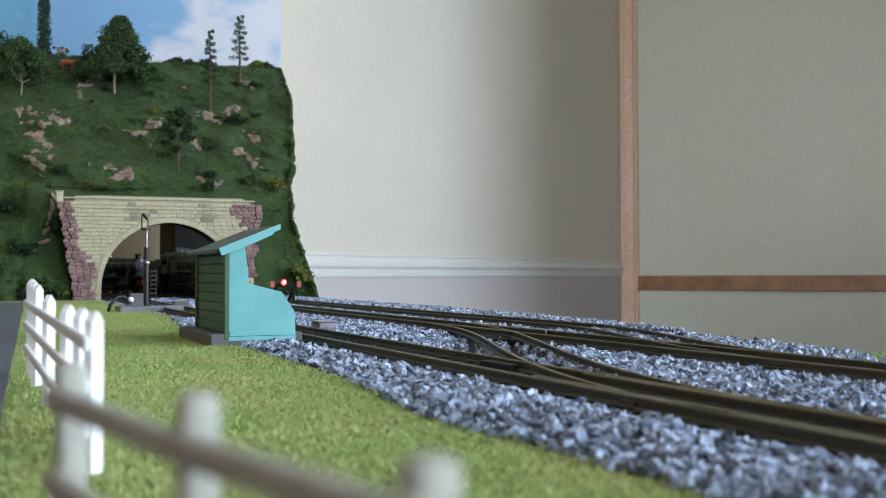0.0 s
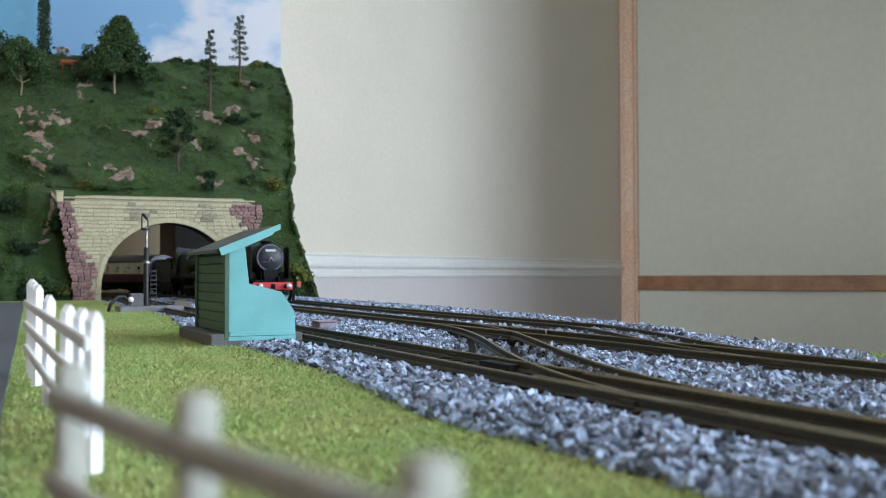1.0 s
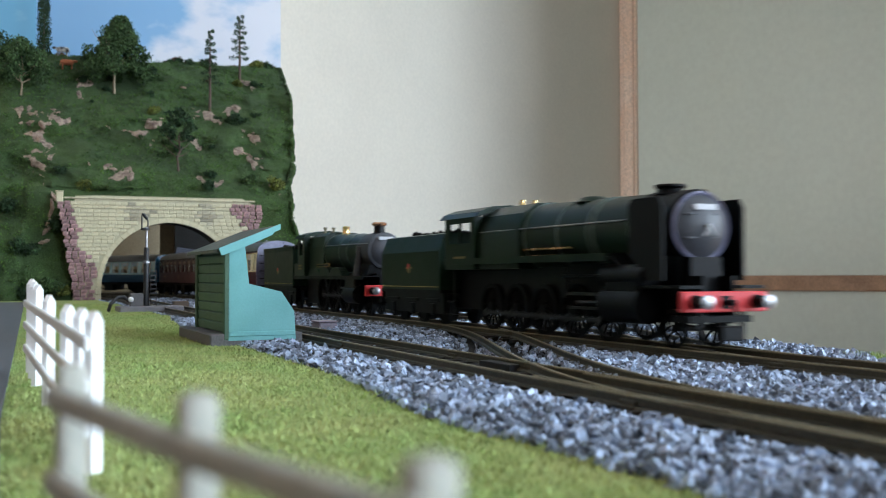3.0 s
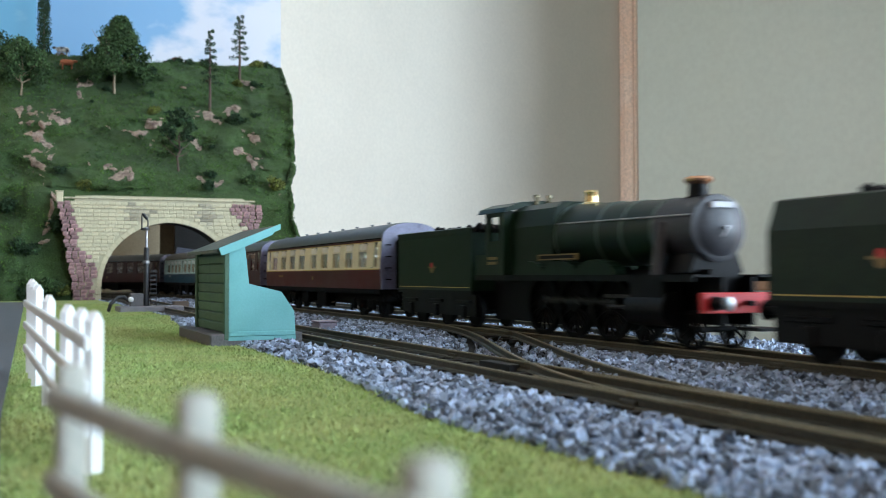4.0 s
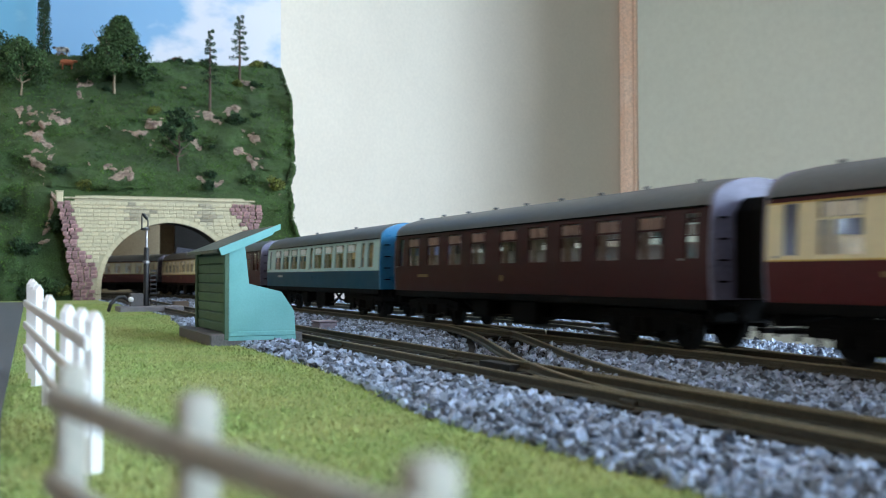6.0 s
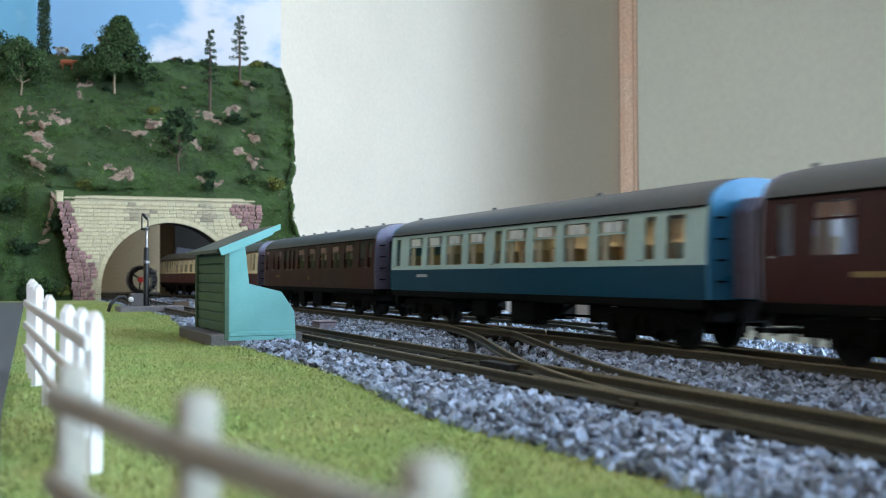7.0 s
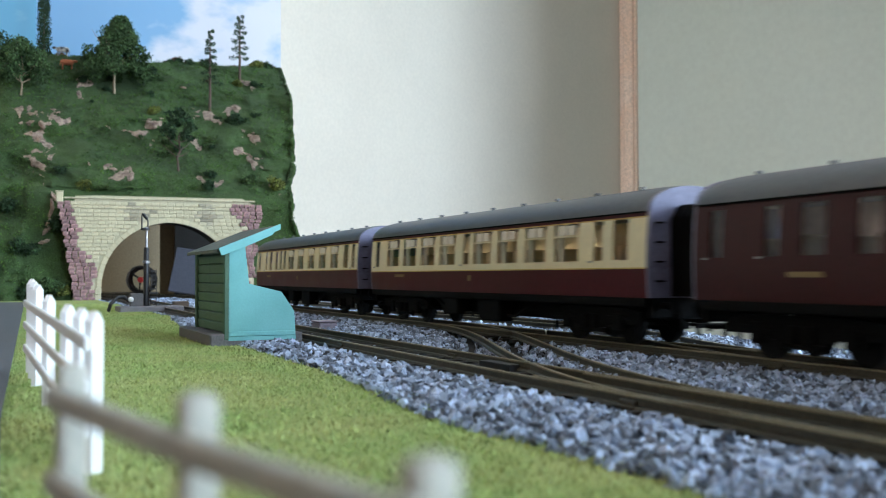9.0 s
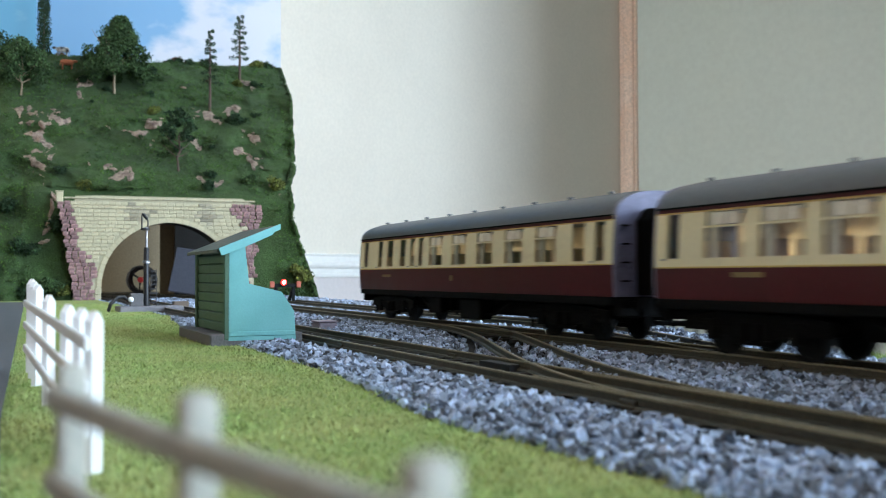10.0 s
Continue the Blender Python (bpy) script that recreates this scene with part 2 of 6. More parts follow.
    for nm, x0, x1, y0 in (("architrave", 0.002, 0.0298, -0.012), ("door_post", 0.030, 0.0858, -0.020), ("door_stop", 0.086, 0.0998, -0.008)):
        shaped(nm, lambda bm: box(bm, (x0, y0, 0), (x1, 0.05, top), 0.004), M_WOOD, parent=door, label="varnished pine door post")
    shaped("door_leaf", lambda bm: box(bm, (0.100, 0.012, 0), (2.4, 0.05, top), 0.002), M_PANEL, parent=door, label="flat grey-green painted leaf")
    shaped("cross_strip", lambda bm: box(bm, (0.101, -0.014, 0.945), (2.4, 0.012, 1.021), 0.004), M_OAK, parent=door, label="brown oak cross strip")


build_room()


# ---- the railway board ----


def line_at(s, off=0.0):
    """A place and heading on the through line; s grows towards the viewer. off: metres to its right, looking away."""
    away = -s
    p, ang = RIGHT * LAT2, math.atan(SLOPE)
    legs = [(0.45, None), (0.68, -17.84), (0.60, 0.66), (9.0, 0.55)]
    left = away
    for length, radius in legs:
        step = min(left, length) if left > 0 else left
        if radius is None:
            p = p + Vector((-math.sin(ang), math.cos(ang), 0)) * step
        else:
            new_ang = ang + step / radius
            p = p + Vector((math.cos(new_ang) - math.cos(ang), math.sin(new_ang) - math.sin(ang), 0)) * radius
            ang = new_ang
        left -= step
        if left <= 0:
            break
    side = Vector((math.cos(ang), math.sin(ang), 0))
    return p + side * off, ang


OFF1, OFF3 = LAT1 - LAT2, LAT3 - LAT2


def rail_along(bm, points, gauge_side):
    """A flat-bottomed rail swept along points (place, side vector)."""
    sec = [(-0.0013, -0.0025), (0.0013, -0.0025), (0.0010, -0.0020), (0.0003, -0.0018), (0.0003, -0.0006), (0.00045, -0.0004), (0.00045, 0.0), (-0.00045, 0.0), (-0.00045, -0.0004), (-0.0003, -0.0006), (-0.0003, -0.0018), (-0.0010, -0.0020)]
    rings = []
    for p, side in points:
        c = p + side * gauge_side
        rings.append([bm.verts.new(c + side * u + Vector((0, 0, v))) for u, v in sec])
    for a, b in zip(rings, rings[1:]):
        for i in range(len(sec)):
            j = (i + 1) % len(sec)
            f = bm.faces.new((a[i], a[j], b[j], b[i]))
            f.material_index = 0 if i in (5, 6, 7) else 1
    for r in (rings[0], rings[-1]):
        bm.faces.new(r)


def swept(off, s_from, s_to, n, sway=None):
    pts = []
    for i in range(n + 1):
        s = s_from + (s_to - s_from) * i / n
        o = off if sway is None else off + sway(i / n)
        p, ang = line_at(s, o)
        pts.append(p)
    out = []
    for i, p in enumerate(pts):
        d = (pts[min(i + 1, n)] - pts[max(i - 1, 0)]).normalized()
        out.append((p, Vector((d.y, -d.x, 0))))
    return out


SLEEPER = bmesh.new()
box(SLEEPER, (-0.016, -0.0017, -0.0042), (0.016, 0.0017, -0.0026), 0.0003)
SLEEPER_MESH = bpy.data.meshes.new("sleeper")
SLEEPER.to_mesh(SLEEPER_MESH)
SLEEPER_MESH.materials.append(M_SLEEPER)


def build_track(label, pts, sleepers=True, half=0.00885):
    tr = thing("railway_track", Matrix.Identity(4), label, "railway track", "lines of the railway")
    for side in (-half, half):
        bm = bmesh.new()
        rail_along(bm, pts, side)
        part("rail", bm, [M_RAIL, M_RAILSIDE], tr)
    if sleepers:
        want, run = 0.0, 0.0
        for (p, sd), (p2, _) in zip(pts, pts[1:]):
            seg = (p2 - p).length
            while want <= run + seg:
                c = p.lerp(p2, (want - run) / seg if seg else 0)
                ob = new("sleeper", SLEEPER_MESH)
                ob.parent = tr
                ob.matrix_basis = frame_of(c, sd)
                want += 0.0092
            run += seg
    return tr


def smooth01(u):
    u = min(1, max(0, u))
    return u * u * (3 - 2 * u)


build_track("bronze-railed track beside the grass", swept(OFF1, 0.35, -2.1, 120))
build_track("bronze-railed through track in grey ballast", swept(0, 0.35, -2.3, 120))
build_track("siding track ending at a buffer stop", swept(0, -0.205, -0.95, 60, lambda u: OFF3 * smooth01(u * 3.6)))
build_track("crossover track joining the two lines", swept(0, -0.13, -0.46, 40, lambda u: OFF1 * (1 - smooth01(u))), sleepers=False)
build_track("short check rails inside the near line", swept(OFF1, -0.10, -0.20, 8), sleepers=False, half=0.0068)
build_track("short check rails inside the through line", swept(0, -0.36, -0.43, 8), sleepers=False, half=0.0068)


def fittings():
    """Rail joiners, and the black crossing blocks and tie bars of the points."""
    m = frame_of((0, 0, 0), RIGHT)
    joiner = mesh_of("rail_joiner", lambda bm: (box(bm, (-0.0016, -0.0028, -0.0027), (0.0016, 0.0028, -0.0020), 0.0002), box(bm, (-0.0009, -0.0028, -0.0024), (0.0009, 0.0028, -0.0010), 0.0002)), M_RAILSIDE, False)
    for lat, along in ((LAT1 - 0.00885, 0.159), (LAT1 + 0.00885, 0.142), (LAT1 + 0.00885, 0.278), (LAT1 - 0.00885, 0.335), (LAT2 - 0.00885, 0.262), (LAT2 + 0.00885, 0.292), (LAT2 - 0.00885, 0.208), (LAT2 + 0.00885, 0.205)):
        tagged(piece("rail_joiner", joiner, None, m @ pose(lat, along, 0)), "folded metal rail joiner on the track", "rail joiner", "joiners of the rails")
    frog = mesh_of("crossing_block", lambda bm: prism(bm, [(-0.0040, -0.008), (0.0040, -0.008), (0.0022, 0.009), (-0.0022, 0.009)], -0.0030, -0.0010, axis=2), M_BLACK, False)
    for lat, along, turn in ((LAT1 + 0.0080, 0.243, 8), (LAT2 - 0.0060, 0.352, 8), (LAT2 + 0.0098, 0.262, -7)):
        tagged(piece("crossing_block", frog, None, m @ pose(lat, along, 0, 0, 0, turn)), "black plastic crossing block between the rails", "rail crossing", "crossing blocks of the points")
    bar = mesh_of("tie_bar", lambda bm: (box(bm, (-0.0160, -0.0014, -0.0036), (0.0160, 0.0014, -0.0022), 0.0003), box(bm, (0.0135, -0.0020, -0.0036), (0.0160, 0.0020, -0.0008), 0.0004)), M_BLACK, False)
    for lat, along in ((LAT1, 0.128), (LAT2, 0.445), (LAT2, 0.212)):
        tagged(piece("tie_bar", bar, None, m @ pose(lat, along, 0)), "black plastic tie bar across the points", "tie bar", "tie bars of the points")


def build_board():
    m = frame_of((0, 0, 0), RIGHT)
    shaped("ground", lambda bm: prism(bm, [(-0.5, -0.7), (0.255, -0.7), (0.262, 0.2), (0.296, 0.45), (0.312, 0.7), (0.318, 1.3), (0.318, 2.1), (-1.0, 2.1), (-1.0, 0.5), (-0.5, 0.3)], -0.03, GROUND - 0.0022, axis=2), M_BED, m, "dark layout board under grass and ballast", "baseboard", kind="structure")
    shaped("grass_mat", lambda bm: prism(bm, [(-0.06, -0.6), (0.083, -0.6), (0.083, 0.5), (0.104, 0.66), (0.104, 1.17), (-0.06, 1.17)], GROUND - 0.0022, GROUND, axis=2), M_GRASS, m, "yellow-green flock grass mat beside the line", "grass mat", kind="structure")
    shaped("road", lambda bm: prism(bm, [(-0.5, -0.6), (-0.004, -0.6), (0.0006, 0.2), (0.024, 1.07), (-0.5, 1.07)], GROUND - 0.0022, GROUND + 0.0012, axis=2), M_ROAD, m, "grey model road beside the grass", "road", kind="structure")
    shaped("table_trestle", lambda bm: [box(bm, (x, y, FLOOR_Z), (x + 0.05, y + 0.05, -0.03)) for x, y in ((0.18, -0.65), (0.2, 0.6), (0.2, 1.9), (-0.45, -0.65), (-0.95, 0.6), (-0.95, 1.9))], M_BOARD, m, "plywood legs carrying the railway board", "trestle", kind="structure")


build_board()

# ---- the hill ----
M_H = frame_of((-0.3208, 1.15, 0), (math.cos(radians(20)), math.sin(radians(20)), 0))
CREST = 0.335


def fold(v):
    return noise.fractal(Vector(v), 1.0, 2.0, 4)


def hill_right(z):
    """The cut right-hand edge of the hill at each height."""
    hs = [-0.01, 0.04, 0.095, 0.135, 0.18, 0.26, 0.31, 0.345]
    xs = [0.176, 0.165, 0.150, 0.152, 0.165, 0.176, 0.185, 0.185]
    return float(np.interp(z, hs, xs))


def hill_point(x, r):
    """The hillside in its own frame: x along it, r from foot (0) to crest (1), on to the back of its top (1.4)."""
    top = CREST + 0.02 * max(0, -x - 0.1) / 0.4
    if r <= 1:
        z = -0.008 + r * (top + 0.008)
        y = 0.006 + 0.03 * min(1, max(0, z / 0.12)) + max(0, z - 0.12) * 1.15
    else:
        z = top + 0.012 * (r - 1) / 0.4
        y = 0.006 + 0.03 + (top - 0.12) * 1.15 + (r - 1) / 0.4 * 0.16
    x2 = min(x, hill_right(z)) if x > 0.12 else x
    k = min(1, abs(z - 0.12) / 0.03) if abs(x) < 0.13 and z < 0.15 else 1.0
    d = fold((x * 7, z * 7, 3.1)) * 0.034 + fold((x * 22, z * 30, 9.7)) * 0.016 + abs(fold((x * 15, z * 11, 4.4))) * 0.012
    d *= 0.25 + 0.75 * k
    if z < 0.13 and abs(x) < 0.16:
        d = max(d * 0.3, 0.0)
    k2 = max(0, min(1, rockness(x, r) * 6)) * 0.0022
    return Vector((x2, y + d - k2, z + d * 0.35 + fold((x * 30, r * 30, 5.5)) * 0.003))


OUTCROPS = [(-0.156, 0.632, 70, 0.030), (-0.145, 0.574, 60, 0.022), (-0.134, 0.702, 10, 0.020), (-0.011, 0.685, -5, 0.020), (0.064, 0.718, 10, 0.022), (0.117, 0.647, 25, 0.017), (-0.056, 0.473, 5, 0.022), (0.052, 0.439, 0, 0.016), (0.113, 0.518, 40, 0.020),
            (-0.100, 0.836, -60, 0.022), (0.093, 0.566, 15, 0.013), (-0.153, 0.480, 70, 0.024), (-0.027, 0.623, 35, 0.016), (0.129, 0.436, 60, 0.016), (0.043, 0.583, 10, 0.014), (0.13, 0.90, 10, 0.016), (0.10, 0.76, -35, 0.018), (-0.16, 0.70, 20, 0.020)]


def rockness(x, r):
    """Above nought where bare rock breaks through the flock."""
    best = -1.0
    for cx, cr, lean, size in OUTCROPS:
        u, v = x - cx, (cr - r) * 0.34
        if abs(u) > 0.05 or abs(v) > 0.05:
            continue
        c, s = math.cos(radians(lean)), math.sin(radians(lean))
        a, b = (u * c + v * s) / size, (v * c - u * s) / (size * 0.5)
        best = max(best, 0.75 - math.hypot(a, b))
    if best < -0.6:
        return -1.0
    return best * 0.55 + fold((x * 95, r * 34, 1.3)) * 0.75 - 0.12


def add_bare_rock(m):
    """Lets tan rock show through the flock where the hill's own mask says so, with ragged edges."""
    n, l = m.node_tree.nodes, m.node_tree.links
    p = n["Principled BSDF"]
    flock = p.inputs["Base Color"].links[0].from_socket
    mask, rough, tone = n.new("ShaderNodeAttribute"), n.new("ShaderNodeTexNoise"), n.new("ShaderNodeTexNoise")
    mask.attribute_name = "bare_rock"
    co = n.new("ShaderNodeTexCoord")
    rough.inputs["Scale"].default_value, rough.inputs["Detail"].default_value = 420, 4
    tone.inputs["Scale"].default_value, tone.inputs["Detail"].default_value = 160, 5
    l.new(co.outputs["Object"], rough.inputs["Vector"]), l.new(co.outputs["Object"], tone.inputs["Vector"])
    edge, step, ramp, mix = n.new("ShaderNodeMath"), n.new("ShaderNodeMapRange"), n.new("ShaderNodeValToRGB"), n.new("ShaderNodeMix")
    edge.operation = "MULTIPLY_ADD"
    edge.inputs[1].default_value = 0.30
    l.new(rough.outputs["Fac"], edge.inputs[0]), l.new(mask.outputs["Fac"], edge.inputs[2])
    step.inputs["From Min"].default_value, step.inputs["From Max"].default_value = 0.14, 0.20
    l.new(edge.outputs[0], step.inputs["Value"])
    e = ramp.color_ramp.elements
    e[0].position, e[0].color = 0.35, (0.15, 0.10, 0.085, 1)
    e[1].position, e[1].color = 0.62, (0.33, 0.25, 0.19, 1)
    l.new(tone.outputs["Fac"], ramp.inputs[0])
    mix.data_type = "RGBA"
    l.new(step.outputs[0], mix.inputs["Factor"]), l.new(flock, mix.inputs["A"]), l.new(ramp.outputs[0], mix.inputs["B"])
    l.new(mix.outputs["Result"], p.inputs["Base Color"])


add_bare_rock(M_HILL)


def build_hill():
    nx, nr = 400, 260
    x0, x1, r1 = -0.8, 0.192, 1.4
    verts, faces, bare = [], [], []
    for j in range(nr + 1):
        for i in range(nx + 1):
            verts.append(hill_point(x0 + (x1 - x0) * i / nx, r1 * j / nr))
            bare.append(rockness(x0 + (x1 - x0) * i / nx, r1 * j / nr))
    for j in range(nr):
        for i in range(nx):
            q = [j * (nx + 1) + i, j * (nx + 1) + i + 1, (j + 1) * (nx + 1) + i + 1, (j + 1) * (nx + 1) + i]
            c = sum((verts[k] for k in q), Vector()) / 4
            if abs(c.x) < 0.088 + 0.018 * c.z / 0.108 and c.z < 0.108:
                continue
            faces.append(q)
    hill = new("hillside", grid_mesh("hillside", verts, faces, M_HILL, True))
    hill.data.attributes.new("bare_rock", "FLOAT", "POINT").data.foreach_set("value", bare)
    hill.matrix_basis = M_H
    mod = hill.modifiers.new("shell", "SOLIDIFY")
    mod.thickness, mod.offset = 0.004, -1
    tagged(hill, "steep flock-covered green hillside above the tunnel", "hill", kind="structure")
    # painted sky boards standing on the back of the hill
    shaped("backdrop_sky", lambda bm: box(bm, (-0.17, 0.455, 0.25), (0.215, 0.462, 0.95)), M_SKY, M_H, "printed blue sky board with white clouds", "backdrop", kind="structure")
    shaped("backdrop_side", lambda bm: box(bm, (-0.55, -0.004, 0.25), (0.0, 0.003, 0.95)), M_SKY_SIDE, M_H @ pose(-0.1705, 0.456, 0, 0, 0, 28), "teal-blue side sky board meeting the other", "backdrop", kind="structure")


def sky_print(name="printed_sky", blue=(0.15, 0.33, 0.56, 1), cloud=(0.60, 0.61, 0.66, 1)):
    m = bpy.data.materials.new(name)
    m.use_nodes = True
    n, l = m.node_tree.nodes, m.node_tree.links
    p = n["Principled BSDF"]
    p.inputs["Roughness"].default_value = 0.6
    co, mp, no, ra = n.new("ShaderNodeTexCoord"), n.new("ShaderNodeMapping"), n.new("ShaderNodeTexNoise"), n.new("ShaderNodeValToRGB")
    mp.inputs["Scale"].default_value = (6.0, 5.0, 10.0)
    mp.inputs["Location"].default_value = (0.35, 0, 0.1)
    no.inputs["Scale"].default_value, no.inputs["Detail"].default_value, no.inputs["Roughness"].default_value = 1.0, 7, 0.55
    # a bank of cloud above the trees, thinning out towards the left
    far, bank, add = n.new("ShaderNodeVectorMath"), n.new("ShaderNodeMapRange"), n.new("ShaderNodeMath")
    far.operation, far.inputs[1].default_value = "DISTANCE", (0.10, 0.458, 0.40)
    bank.inputs["From Min"].default_value, bank.inputs["From Max"].default_value = 0.04, 0.20
    bank.inputs["To Min"].default_value, bank.inputs["To Max"].default_value = 0.13, -0.10
    l.new(co.outputs["Object"], far.inputs[0]), l.new(far.outputs["Value"], bank.inputs["Value"])
    l.new(co.outputs["Object"], mp.inputs[0]), l.new(mp.outputs[0], no.inputs["Vector"])
    l.new(no.outputs["Fac"], add.inputs[0]), l.new(bank.outputs[0], add.inputs[1]), l.new(add.outputs[0], ra.inputs[0])
    e = ra.color_ramp.elements
    e[0].position, e[0].color = 0.46, blue
    e[1].position, e[1].color = 0.60, cloud
    l.new(ra.outputs[0], p.inputs["Base Color"])
    return m


M_SKY = sky_print(blue=(0.17, 0.32, 0.50, 1), cloud=(0.52, 0.53, 0.58, 1))
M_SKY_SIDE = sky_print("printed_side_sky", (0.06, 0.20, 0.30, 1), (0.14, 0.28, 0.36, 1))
build_hill()


# ---- train materials ----
M_ENGREEN = material("engine_green", (0.007, 0.021, 0.009), 0.36, vary=0.2, scale=120, fine=900, bump=0.06, second=(0.005, 0.014, 0.007), spec=0.22)
M_ENBLACK = material("engine_black", (0.0030, 0.0030, 0.0036), 0.45, vary=0.3, scale=150, fine=900, bump=0.1, spec=0.14)
M_SMOKE = material("smokebox_grey", (0.035, 0.036, 0.044), 0.5, vary=0.2, scale=150, fine=900, bump=0.1)
M_RED = material("buffer_beam_red", (0.62, 0.035, 0.04), 0.5, vary=0.1, scale=150, fine=900, bump=0.05)
M_BAND = material("lined_boiler_band", (0.075, 0.11, 0.09), 0.4, vary=0.1, scale=150, fine=900, bump=0)
M_COPPER = material("polished_copper", (0.75, 0.42, 0.25), 0.25, metal=0.9, vary=0.08, scale=150, fine=900, bump=0)
M_BRASS = material("polished_brass", (0.80, 0.62, 0.30), 0.22, metal=0.9, vary=0.08, scale=150, fine=900, bump=0)
M_GOLD = material("gold_lettering", (0.22, 0.15, 0.05), 0.5, vary=0.1, scale=200, fine=900, bump=0)
M_PLATE = material("white_number_plate", (0.55, 0.55, 0.58), 0.5, vary=0.1, scale=400, fine=2000, bump=0)
M_WHEEL = material("dark_wheel", (0.005, 0.005, 0.005), 0.6, vary=0.2, scale=200, fine=900, bump=0.1, spec=0.12)
M_TYRE = material("worn_tyre", (0.045, 0.043, 0.041), 0.45, metal=0.8, vary=0.15, scale=200, fine=900, bump=0)
M_CREAM = material("coach_cream", (0.82, 0.76, 0.51), 0.4, vary=0.05, scale=60, fine=600, bump=0.03)
M_CRIMSON = material("coach_crimson", (0.072, 0.006, 0.010), 0.4, vary=0.1, scale=60, fine=600, bump=0.03, spec=0.2)
M_MAROON = material("coach_maroon", (0.042, 0.006, 0.007), 0.4, vary=0.12, scale=60, fine=600, bump=0.03, spec=0.2)
M_BLUE = material("coach_blue", (0.006, 0.060, 0.125), 0.35, vary=0.08, scale=60, fine=600, bump=0.03, spec=0.2)
M_PALEGREY = material("coach_pale_grey", (0.48, 0.70, 0.73), 0.4, vary=0.05, scale=60, fine=600, bump=0.03)
# lighter than the side blue: the lit end's sheen is put into the colour
M_BLUE_SHEEN = material("coach_blue_end_sheen", (0.04, 0.20, 0.40), 0.3, vary=0.1, scale=60, fine=600, bump=0.03)
M_ROOFGREY = material("coach_roof_grey", (0.10, 0.108, 0.118), 0.42, vary=0.12, scale=50, fine=600, bump=0.05)
# dark gloss ends, with the window's lilac sheen put into the colour
M_END_SHEEN = material("coach_end_lilac_sheen", (0.165, 0.165, 0.25), 0.3, vary=0.15, scale=100, fine=600, bump=0.05)
M_TAN = material("tan_interior", (0.84, 0.64, 0.40), 0.7, vary=0.15, scale=80, fine=600, bump=0.05)


def translucent(m, share):
    """Lets a share of the light through a thin moulding."""
    n, l = m.node_tree.nodes, m.node_tree.links
    p, out = n["Principled BSDF"], n["Material Output"]
    thin, mix = n.new("ShaderNodeBsdfTranslucent"), n.new("ShaderNodeMixShader")
    l.new(p.inputs["Base Color"].links[0].from_socket, thin.inputs["Color"])
    mix.inputs[0].default_value = share
    l.new(p.outputs[0], mix.inputs[1]), l.new(thin.outputs[0], mix.inputs[2]), l.new(mix.outputs[0], out.inputs["Surface"])
    return m


M_TAN_THIN = translucent(material("thin_tan_moulding", (0.86, 0.68, 0.44), 0.7, vary=0.12, scale=80, fine=600, bump=0.05), 0.6)
# the tan moulding darkened, for dimmer windows in the maroon coaches
M_DIM_THIN = translucent(material("dimmed_thin_moulding", (0.58, 0.45, 0.38), 0.7, vary=0.15, scale=80, fine=600, bump=0.05), 0.6)
M_LINE = material("yellow_lining", (0.60, 0.45, 0.13), 0.5, vary=0.05, scale=200, fine=900, bump=0)
M_UNDER = material("underframe_black", (0.004, 0.004, 0.004), 0.8, vary=0.25, scale=150, fine=900, bump=0.15, spec=0.1)


def glass():
    m = bpy.data.materials.new("coach_glass")
    m.use_nodes = True
    p = m.node_tree.nodes["Principled BSDF"]
    p.inputs["Transmission Weight"].default_value, p.inputs["Roughness"].default_value, p.inputs["IOR"].default_value = 1.0, 0.04, 1.25
    p.inputs["Base Color"].default_value = (0.93, 0.95, 0.95, 1)
    return m


M_GLASS = glass()


def lathe(bm, profile, axis_point, seg=32, direction="x"):
    """A round body: (along, radius) pairs turned about a line along x, y or z through a point."""
    rings = []
    ax = Vector(axis_point)
    for d, r in profile:
        ring = []
        for i in range(seg):
            a = 2 * math.pi * i / seg
            u, v = r * math.cos(a), r * math.sin(a)
            off = {"x": (d, u, v), "y": (u, d, v), "z": (u, v, d)}[direction]
            ring.append(bm.verts.new(ax + Vector(off)))
        rings.append(ring)
    for a, b in zip(rings, rings[1:]):
        for i in range(seg):
            j = (i + 1) % seg
            bm.faces.new((a[i], a[j], b[j], b[i]))
    bm.faces.new(rings[0]), bm.faces.new(list(reversed(rings[-1])))


def mesh_of(name, build, mat, smooth=True):
    bm = bmesh.new()
    build(bm)
    bmesh.ops.recalc_face_normals(bm, faces=bm.faces)
    me = bpy.data.meshes.new(name)
    bm.to_mesh(me)
    bm.free()
    me.materials.append(mat)
    if smooth:
        me.set_sharp_from_angle(angle=radians(35)) if hasattr(me, "set_sharp_from_angle") else None
        for poly in me.polygons:
            poly.use_smooth = True
    return me


def piece(name, mesh, parent, m=None, label=""):
    ob = new(name, mesh)
    ob.parent = parent
    if m is not None:
        ob.matrix_basis = m
    if label:
        tagged(ob, label)
    return ob


def made(name, build, mat, parent, label="", smooth=True, m=None):
    return piece(name, mesh_of(name, build, mat, smooth), parent, m, label)


SPINNING = []  # wheels: object, place on its vehicle, radius


